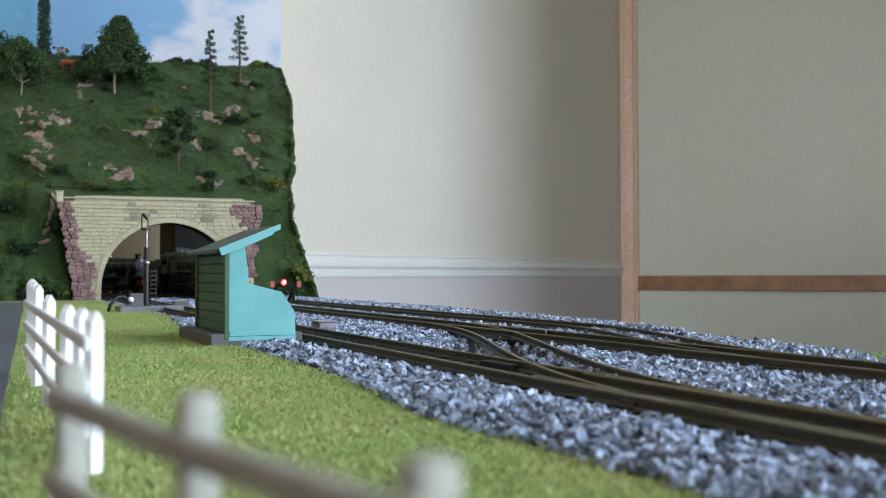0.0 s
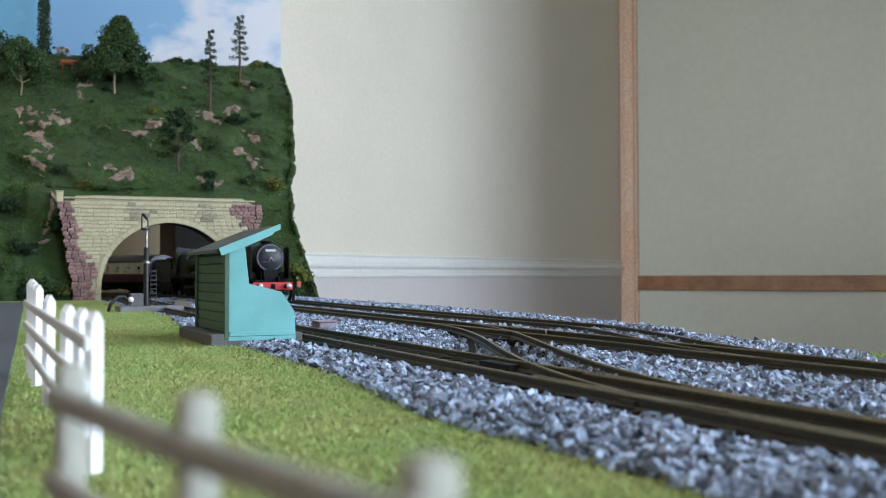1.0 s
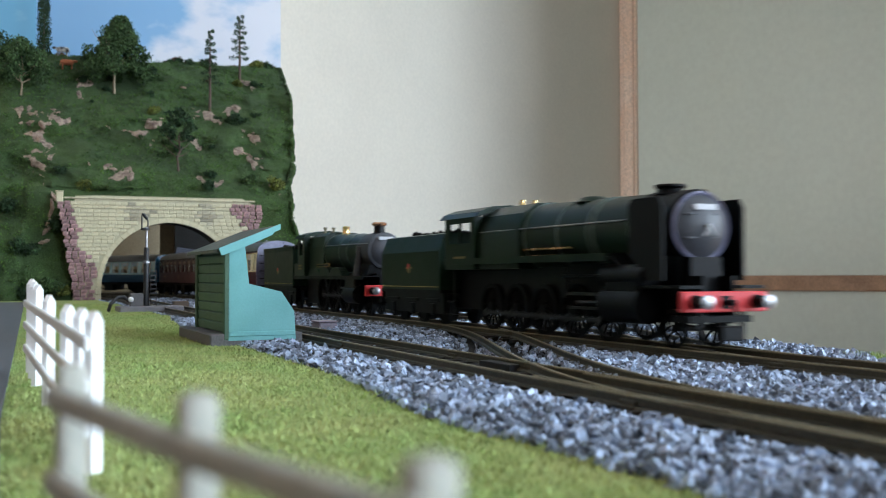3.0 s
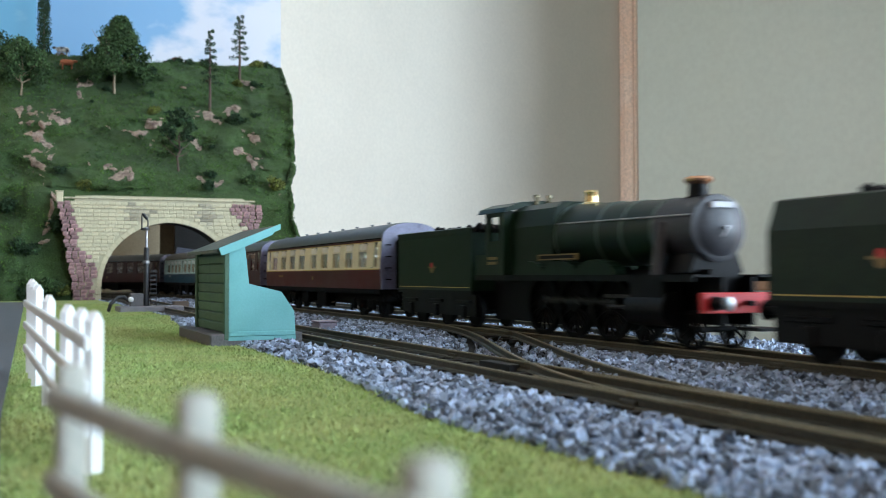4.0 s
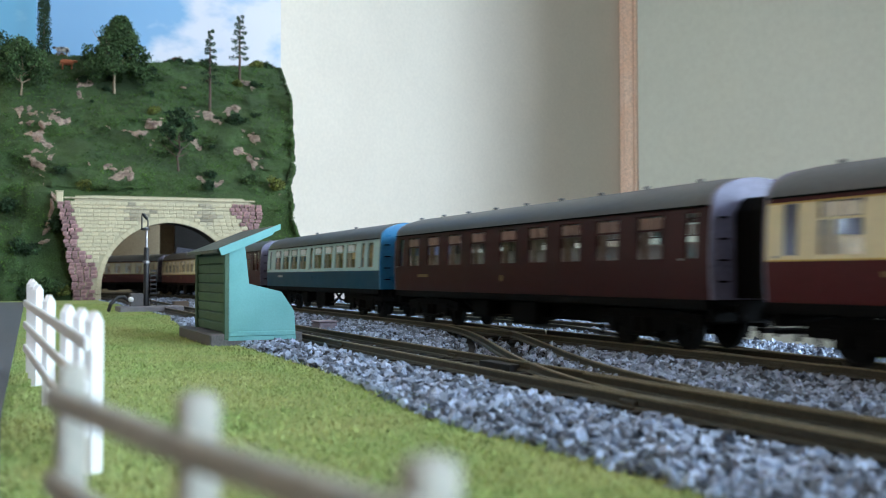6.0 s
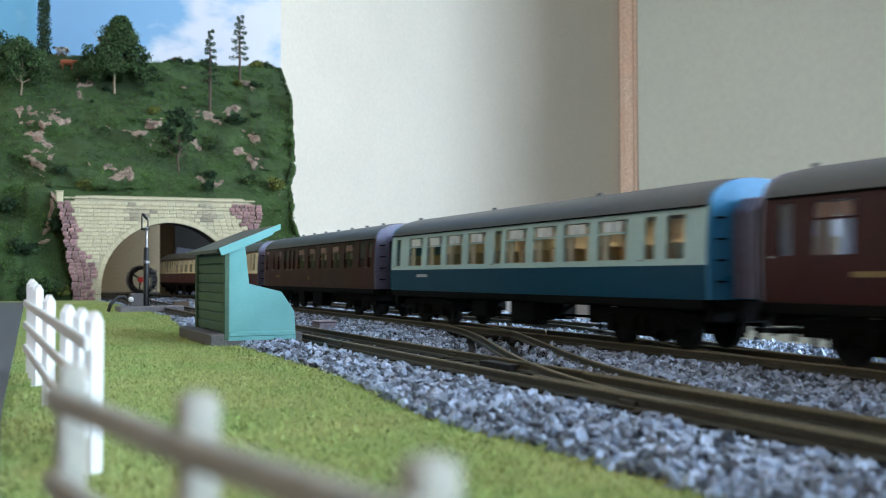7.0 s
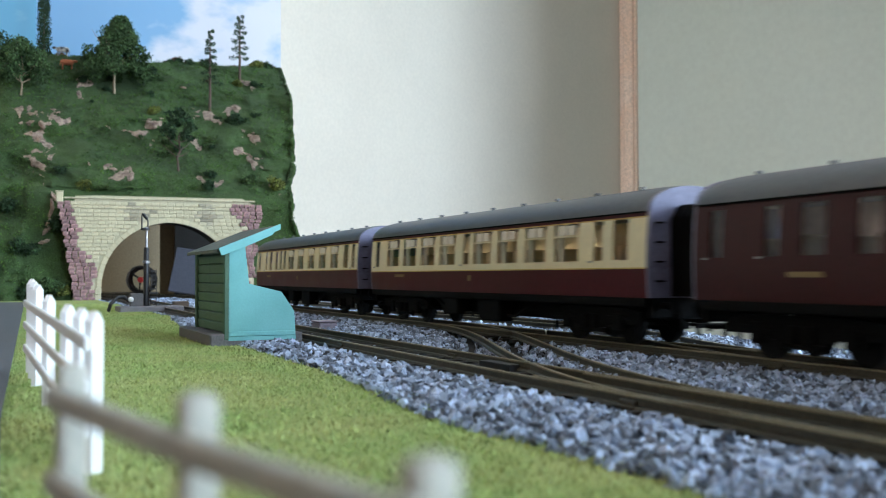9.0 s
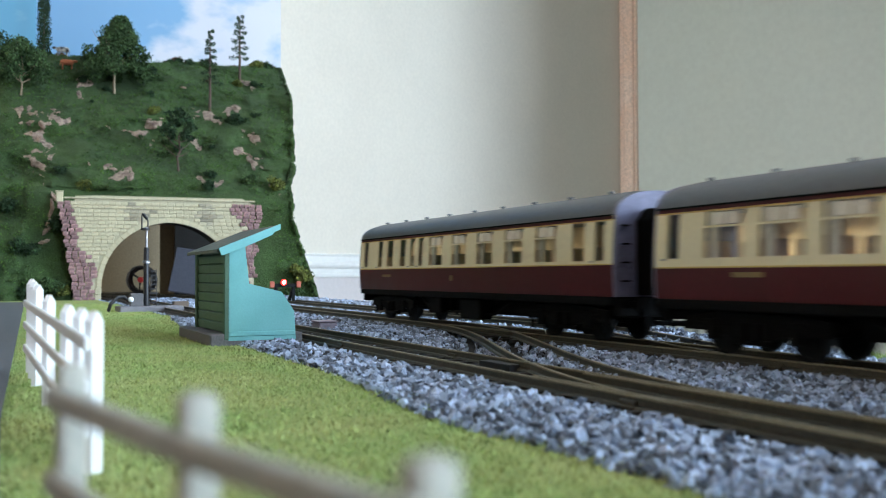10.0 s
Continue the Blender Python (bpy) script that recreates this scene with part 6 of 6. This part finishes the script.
def crown(seed, n, spread, height, base, lump, count, dome=False):
    rnd = random.Random(seed)
    out = []
    for k in range(n):
        a = k * 2.4 + rnd.random()
        z = (k + 0.5) / n
        rad = spread * math.sin(math.pi * min(1, 0.18 + z * 0.85)) ** 0.7 * rnd.uniform(0.55, 1.0)
        if dome:
            rad = spread * (1 - 0.92 * z ** 1.5) * (0.92 + 0.22 * math.sin(3 * a + 5 * z)) * rnd.uniform(0.3, 1.0) ** 0.5
        r = lump * rnd.uniform(0.7, 1.25)
        out.append(((rad * math.cos(a) + (0.010 * z if dome else 0), rad * math.sin(a), base + height * z), (r, r, r * 0.8), count))
    return out


def trunk_build(bm, height, r, limbs, seed):
    rnd = random.Random(seed)
    pts = [Vector((rnd.uniform(-1, 1) * r * 0.5 * k, rnd.uniform(-1, 1) * r * 0.5 * k, height * k / 5)) for k in range(6)]
    for k in range(5):
        rod(bm, pts[k], pts[k + 1], r * (1 - 0.16 * k), r * (1 - 0.16 * (k + 1)), seg=8)
    for k in range(limbs):
        z = rnd.uniform(0.45, 0.95)
        o = pts[int(z * 5)]
        a = k * 2.4 + rnd.random()
        tip = o + Vector((math.cos(a), math.sin(a), rnd.uniform(0.5, 1.1))) * height * rnd.uniform(0.35, 0.6)
        mid = o.lerp(tip, 0.5) + Vector((0, 0, -height * 0.04))
        rod(bm, o, mid, r * 0.5, r * 0.35, seg=6), rod(bm, mid, tip, r * 0.35, r * 0.12, seg=6)


def broadleaf(place, height, spread, seed, mat, label, bark=None, base=0.38, lumps=46, lump=0.011, count=150, dome=False):
    t = thing("tree", Matrix.Translation(place), label, "tree", "trees on the hill")
    made("trunk", lambda bm: trunk_build(bm, height * 0.55, height * 0.019, 9, seed), bark or M_BARK, t, "pale branching trunk")
    piece("crown", leaf_mesh("crown", crown(seed, lumps, spread, height * (0.93 - base), height * base, lump, count, dome), 0.0016, mat, seed), t)


def conifer(place, height, seed):
    t = thing("conifer", Matrix.Translation(place), "thin dark pine with sparse foliage pads", "tree", "trees on the hill")
    made("trunk", lambda bm: [rod(bm, (0, 0, -0.004), (0, 0, height * 0.6), 0.0022, 0.0015, seg=8), rod(bm, (0, 0, height * 0.6), (0, 0, height), 0.0015, 0.0004, seg=8)], M_BARK2, t)
    rnd = random.Random(seed)
    pads, sticks = [], []
    for k in range(22):
        z = height * (0.34 + 0.66 * k / 21)
        a = k * 2.4 + rnd.random() * 0.5
        reach = 0.0165 * (1.05 - 0.75 * k / 21) * rnd.uniform(0.6, 1.1)
        c = (reach * 0.75 * math.cos(a), reach * 0.75 * math.sin(a), z)
        pads.append((c, (reach * 0.55, reach * 0.55, 0.0030), 80))
        sticks.append(c)
    made("branches", lambda bm: [rod(bm, (0, 0, c[2] + 0.001), c, 0.0005, 0.0003, seg=5) for c in sticks], M_BARK2, t)
    piece("foliage", leaf_mesh("foliage", pads, 0.0010, M_SHRUB[0], seed), t)


broadleaf(on_hill(-0.058, 0.817, 0.003), 0.110, 0.046, 3, M_SHRUB[2], "broad round-crowned green tree with pale trunk", base=0.22, lumps=130, lump=0.010, count=130, dome=True)
broadleaf(on_hill(-0.174, 0.782, 0.003), 0.075, 0.036, 5, M_SHRUB[2], "dark green tree with pale trunk", base=0.30, lumps=44)
broadleaf(on_hill(-0.215, 0.80, 0.003), 0.085, 0.036, 15, M_SHRUB[0], "dark green tree on the hillside", base=0.25, lumps=34)
broadleaf(on_hill(0.016, 0.482, 0.003), 0.082, 0.021, 8, M_SHRUB[0], "open dark tree with spreading branches", M_BARK2, base=0.50, lumps=20, lump=0.007, count=80)
conifer(on_hill(0.069, 0.761, 0.003), 0.112, 21)
conifer(on_hill(0.120, 0.929, 0.003), 0.094, 22)


def cypress(place, height, seed):
    t = thing("cypress", Matrix.Translation(place), "tall narrow dark cypress tree", "tree", "trees on the hill")
    made("trunk", lambda bm: rod(bm, (0, 0, -0.004), (0, 0, height * 0.9), 0.002, 0.0006, seg=8), M_BARK2, t)
    piece("crown", leaf_mesh("crown", [((0, 0, height * (0.06 + 0.94 * k / 24)), (0.0110 * (1 - 0.6 * (k / 24) ** 2),) * 2 + (0.006,), 190) for k in range(25)], 0.0013, M_SHRUB[0], seed), t)


cypress(on_hill(-0.153, 1.12, 0.003), 0.13, 31)


def shrubs():
    rnd = random.Random(77)
    kinds = []
    for k in range(8):
        lumps = [((rnd.uniform(-0.008, 0.008), rnd.uniform(-0.006, 0.006), rnd.uniform(0.002, 0.008)), (0.006, 0.006, 0.005), 110) for _ in range(7)]
        kinds.append(leaf_mesh("shrub", lumps, 0.0013, M_SHRUB[3 if k > 5 else k % 3], 100 + k))
    named = [(-0.010, 0.745, 1, 0.9), (0.101, 0.712, 0, 1.2), (-0.130, 0.050, 2, 1.3), (-0.150, 0.03, 0, 1.3), (-0.115, 0.04, 1, 0.9), (-0.161, 0.18, 0, 1.4), (0.136, 0.425, 1, 1.2), (0.101, 0.445, 2, 1.0),
             (-0.095, 0.401, 1, 0.9), (0.156, 0.088, 1, 1.5), (0.148, 0.03, 2, 1.2), (0.150, 1.01, 1, 1.1), (0.168, 1.01, 0, 1.0), (0.051, 1.02, 0, 1.0), (0.035, 1.02, 0, 0.9), (0.075, 1.0, 0, 0.8), (0.019, 1.02, 0, 0.8), (-0.125, 0.259, 0, 1.4),
             (-0.09, 1.0, 0, 1.0), (-0.075, 0.99, 0, 0.9), (-0.028, 0.95, 0, 1.0), (-0.010, 0.93, 0, 1.0), (0.05, 0.42, 0, 1.0), (-0.18, 0.3, 0, 1.3), (-0.20, 0.12, 2, 1.4), (-0.22, 0.02, 0, 1.5), (0.115, 0.90, 1, 0.7), (0.14, 0.9, 0, 0.9)]
    for _ in range(26):
        named.append((rnd.uniform(-0.3, 0.17), rnd.uniform(0.36, 1.03), rnd.choice((0, 0, 2, 3, 5)), rnd.uniform(0.35, 0.8)))
    for k in range(22):
        named.append((-0.13 + k * 0.0145 + rnd.uniform(-0.004, 0.004), rnd.uniform(1.03, 1.16), 6 + k % 2, rnd.uniform(0.5, 0.9)))
    for x, r, k, s in named:
        ob = new("shrub", kinds[k])
        ob.matrix_basis = Matrix.Translation(on_hill(x, r, 0.003)) @ Matrix.Rotation(rnd.uniform(0, 6), 4, "Z") @ Matrix.Scale(s, 4)
        tagged(ob, ("dark green clump of lichen bush on the hill", "olive yellow bush on the hillside", "mid green bush on the hillside", "low brown heather clump on the hilltop")[3 if k > 5 else k % 3], "bush", "bushes on the hill")


shrubs()


def rocks():
    """Ragged cork outcrops pressed into the slope, in streaks and shelves."""
    rnd = random.Random(55)
    meshes = []
    for k in range(8):
        def build(bm):
            bmesh.ops.create_icosphere(bm, subdivisions=3, radius=1.0)
            for v in bm.verts:
                n1 = noise.fractal(v.co * 1.9 + Vector((k * 7.3, 0, 0)), 0.8, 2.2, 4)
                step = round(v.co.z * 3) / 3
                v.co = Vector((v.co.x * 0.0100, v.co.y * 0.0032, (v.co.z * 0.4 + step * 0.6) * 0.0030)) * (1 + 0.75 * n1)
        meshes.append(mesh_of("rock", build, M_ROCK, False))
    spots = [(-0.156, 0.632, 70), (-0.145, 0.574, 60), (-0.134, 0.702, 10), (-0.011, 0.685, -5), (0.064, 0.718, 10), (0.117, 0.647, 25), (-0.056, 0.473, 5), (0.052, 0.439, 0), (0.113, 0.518, 40), (-0.100, 0.836, -40),
             (0.093, 0.566, 15), (-0.153, 0.480, 70), (-0.027, 0.623, 35), (0.129, 0.436, 60), (0.043, 0.583, 10), (0.13, 0.90, 10), (-0.06, 0.64, 20), (0.03, 0.87, 5), (-0.09, 0.55, 65), (0.10, 0.76, 45), (-0.16, 0.70, 20)]
    for x, r, lean in spots:
        for j in range(rnd.choice((1, 2))):
            c, s = math.cos(radians(lean)), math.sin(radians(lean))
            u, v = rnd.uniform(-0.018, 0.018), rnd.uniform(-0.006, 0.006)
            ob = new("rock", rnd.choice(meshes))
            size = rnd.uniform(0.2, 0.5)
            ob.matrix_basis = Matrix.Translation(on_hill(x + u * c - v * s, r - (u * s + v * c) / 0.34, -0.0010)) @ Matrix.Rotation(radians(20), 4, "Z") @ Matrix.Rotation(radians(-48), 4, "X") @ Matrix.Rotation(radians(lean + rnd.uniform(-25, 25)), 4, "Y") @ Matrix.Scale(size, 4)
            tagged(ob, "tan cork rock set in the green slope", "rock", "rocks on the hill")
    for k in range(6):
        ob = new("rock", rnd.choice(meshes))
        ob.matrix_basis = Matrix.Translation(on_hill(-0.128 - 0.002 * k, 0.36 - 0.03 * k, 0)) @ Matrix.Rotation(radians(60 + 20 * k), 4, "Y") @ Matrix.Scale(0.6, 4)
        tagged(ob, "purple-brown rock beside the tunnel mouth", "rock", "rocks on the hill")


rocks()


def cow(place, turn, mats, label):
    c = thing("cow", Matrix.Translation(place) @ Matrix.Rotation(radians(turn), 4, "Z"), label, "cow", "cattle on the hill")

    def body(bm):
        lathe(bm, [(-0.0085, 0.0012), (-0.0078, 0.0034), (-0.004, 0.0040), (0.002, 0.0042), (0.006, 0.0036), (0.0085, 0.0016)], (0, 0, 0.0098), 14)
    made("body", body, mats[0], c)
    made("head", lambda bm: lathe(bm, [(0.0075, 0.0010), (0.0090, 0.0020), (0.0120, 0.0016), (0.0135, 0.0009)], (0, 0, 0.0118), 10), mats[1], c)
    for x in (-0.006, 0.006):
        for y in (-0.002, 0.002):
            made("leg", lambda bm: rod(bm, (x, y, 0), (x, y, 0.0085), 0.0008, 0.0013, seg=7), mats[0], c)
    made("tail", lambda bm: rod(bm, (-0.0085, 0, 0.0118), (-0.0094, 0, 0.0045), 0.0004, seg=5), mats[0], c)


M_COW = material("brown_cow", (0.36, 0.11, 0.045), 0.8, scale=200, fine=900)
M_COW2 = material("white_cow", (0.70, 0.68, 0.64), 0.8, scale=120, fine=900, second=(0.03, 0.03, 0.03))
cow(on_hill(-0.119, 0.925, 0.001), 20, (M_COW, M_COW), "brown cow standing on the hilltop")
cow(on_hill(-0.126, 1.01, 0.001), 200, (M_COW2, M_COW2), "black and white cow standing on the hilltop")


# ---- loose cover: hillside tufts, ballast, grass fibres ----
def cover(name, mesh, label, category, m=None):
    ob = new(name, mesh)
    if m is not None:
        ob.matrix_basis = m
    return tagged(ob, label, category, kind="stuff")


def hill_tufts():
    rnd = random.Random(19)
    centres = []
    for _ in range(15000):
        x, r = rnd.uniform(-0.42, 0.185), rnd.uniform(0.0, 1.2)
        p = hill_point(x, r)
        if abs(p.x) < 0.128 and p.z < 0.122:
            continue
        if fold((x * 14, r * 9, 2.2)) < -0.25 or rockness(x, r) > -0.05:
            continue
        s = rnd.uniform(0.0010, 0.0026)
        centres.append(((p.x, p.y - 0.0045, p.z), (s, s * 0.7, s), 7))
    cover("hill_grass", leaf_mesh("hill_grass", centres, 0.0008, M_TUFT, 9), "coarse green flock tufts over the hillside", "grass", M_H)


M_TUFT = material("hill_flock_tufts", (0.062, 0.125, 0.018), 0.95, vary=0.3, scale=30, fine=700, bump=0, second=(0.042, 0.08, 0.02), island=0.5)
hill_tufts()


def right_edge(along):
    return np.interp(along, [0.0, 0.2, 0.45, 0.7, 1.2], [0.235, 0.252, 0.290, 0.306, 0.312])


def left_edge(along):
    return np.interp(along, [0.0, 0.10, 0.13, 0.155, 0.19, 0.24, 0.27, 0.35, 0.5, 0.66, 1.2], [0.077, 0.077, 0.0745, 0.0723, 0.0753, 0.0803, 0.083, 0.084, 0.084, 0.103, 0.103])


def ballast():
    g = np.random.default_rng(3)
    n = 140000
    along = 0.02 + 1.15 * g.random(n) ** 1.45
    lo, hi = 0.004 + left_edge(along) + 0.0008 * np.sin(along * 60), right_edge(along) - np.where(along < 0.232, 0.011, 0.0)
    lat = lo - 0.004 + (hi - lo + 0.006) * g.random(n)
    size = 0.00048 + 0.00070 * g.random(n) ** 1.7 + 0.0003 * np.clip((along - 0.3) / 0.6, 0, 1)
    z = np.full(n, GROUND) + g.uniform(-0.0012, 0.0012, n)
    xo1 = LAT1 + (LAT2 - LAT1) * np.clip((along - 0.19) / 0.25, 0, 1) ** 2 * (3 - 2 * np.clip((along - 0.19) / 0.25, 0, 1))
    keep = np.ones(n, bool)
    for c in (np.full(n, LAT1), np.full(n, LAT2), np.where(along > 0.40, LAT3, -1.0), np.where((along > 0.18) & (along < 0.46), xo1, -1.0)):
        d = np.abs(lat - c)
        inside = d < 0.0078
        z = np.where(inside, GROUND - 0.0002 + g.uniform(-0.0009, 0.0004, n), z)
        size = np.where(inside, size * 0.72, size)
        keep &= np.abs(d - 0.00885) > 0.0019
        z = np.where((d > 0.0088) & (d < 0.0175), z - 0.0009, z)
        keep &= ~(inside & (g.random(n) < 0.72))
        keep &= ~((d > 0.0088) & (d < 0.0175) & (g.random(n) < 0.82))
    shoulder = (lat < LAT1 - 0.0165) & (lat > lo)
    z = np.where(shoulder, z + 0.0012 * np.clip((lat - lo) / 0.01, 0, 1), z)
    z = np.where((lat > LAT1 - 0.023) & (lat < LAT1), z - 0.0006, z)
    beyond = lat > LAT3 + 0.013
    z = np.where(beyond & (along > 0.35), z + 0.0016, z)
    lat, along, z, size = lat[keep], along[keep], z[keep], size[keep]
    n = len(lat)
    base = np.array([(x, y, z) for x in (-1, 1) for y in (-1, 1) for z in (-1, 1)]) * 0.72
    quads = np.array([(0, 1, 3, 2), (4, 6, 7, 5), (0, 4, 5, 1), (2, 3, 7, 6), (0, 2, 6, 4), (1, 5, 7, 3)])
    q = g.normal(size=(n, 4))
    q /= np.linalg.norm(q, axis=1)[:, None]
    w, x, y, zz = q.T
    rot = np.stack([np.stack([1 - 2 * (y * y + zz * zz), 2 * (x * y - zz * w), 2 * (x * zz + y * w)], 1),
                    np.stack([2 * (x * y + zz * w), 1 - 2 * (x * x + zz * zz), 2 * (y * zz - x * w)], 1),
                    np.stack([2 * (x * zz - y * w), 2 * (y * zz + x * w), 1 - 2 * (x * x + y * y)], 1)], 1)
    shape = (base[None] + g.uniform(-0.42, 0.42, (n, 8, 3))) * np.stack([g.uniform(0.9, 1.45, n), g.uniform(0.75, 1.15, n), g.uniform(0.5, 0.9, n)], 1)[:, None, :]
    v = np.einsum("nij,nkj->nki", rot, shape) * size[:, None, None] + np.stack([lat, along, z], 1)[:, None, :]
    f = (quads[None] + 8 * np.arange(n)[:, None, None]).reshape(-1, 4)
    me = bpy.data.meshes.new("ballast")
    me.from_pydata(v.reshape(-1, 3).tolist(), [], f.tolist())
    me.materials.append(M_STONE)
    cover("ballast", me, "loose blue-grey stone ballast round the tracks", "gravel", M_LAY)


ballast()


def fibres():
    g = np.random.default_rng(5)
    n = 90000
    along = 0.05 + 0.95 * g.random(n) ** 1.7
    lat = np.where(g.random(n) < 0.97, -0.0005 + (0.0845 + 0.021 * np.clip((along - 0.5) / 0.16, 0, 1)) * g.random(n), right_edge(along) - 0.004 + 0.010 * g.random(n))
    along[:2600] = g.uniform(0.10, 0.236, 2600)
    lat[:2600] = right_edge(along[:2600]) + g.uniform(-0.011, 0.003, 2600)
    p = np.stack([lat, along, np.full(n, GROUND - 0.0002)], 1)
    a = g.uniform(0, 2 * np.pi, n)
    side = np.stack([np.cos(a), np.sin(a), np.zeros(n)], 1) * g.uniform(0.00018, 0.00035, n)[:, None]
    tip = np.stack([g.normal(0, 0.0006, n), g.normal(0, 0.0006, n), g.uniform(0.0004, 0.0012, n)], 1)
    tip[:2600] *= (1.0, 1.0, 2.2)
    v = np.stack([p - side, p + side, p + tip], 1).reshape(-1, 3)
    me = bpy.data.meshes.new("grass_fibres")
    me.from_pydata(v.tolist(), [], np.arange(3 * n).reshape(-1, 3).tolist())
    me.materials.append(M_BLADE)
    cover("grass", me, "short yellow-green static grass fibres", "grass", M_LAY)


fibres()


# ---- what moves ----
UNEVEN = [(0.0, -0.0195), (0.4, -0.0211), (0.8, -0.0152), (1.0, -0.0073), (1.2, -0.0118), (1.5, -0.0114), (2.0, -0.0060), (2.5, -0.0216), (3.8, -0.0006), (4.5, -0.0002),
          (5.0, 0.0048), (5.5, -0.0010), (7.0, 0.0019), (7.5, -0.0038), (8.0, 0.0005), (8.5, -0.0062), (9.0, 0.0048), (9.5, -0.0062), (10.0, 0.0064)]


def front_at(t):
    """How far the train's front has come along the through line at t seconds: slowing a little, and running unevenly."""
    return -0.38415 + 0.29073 * (t - 2.5) - 0.001969 * (t * t - 6.25) + float(np.interp(t, [a for a, _ in UNEVEN], [b for _, b in UNEVEN]))


def pose_of(s_front, length):
    a, b = line_at(s_front - 0.15 * length)[0], line_at(s_front - 0.85 * length)[0]
    d = (a - b).normalized()
    return frame_of(a + d * 0.15 * length, d)


def motions():
    for ob, back, length in TRAIN:
        walk(ob, [(i * 0.1, pose_of(front_at(i * 0.1) - back, length)) for i in range(101)])
    steps = [i / 30 for i in range(301)]
    for ob, x, r in SPINNING:
        walk(ob, [(t, Matrix.Translation((x, 0, r)) @ Matrix.Rotation(front_at(t) / r, 4, "Y")) for t in steps])
    for ob, at, crank, r, lead in SWINGING:
        walk(ob, [(t, Matrix.Translation(at + Vector((-math.cos(front_at(t) / r + lead), 0, math.sin(front_at(t) / r + lead))) * crank)) for t in steps])


motions()
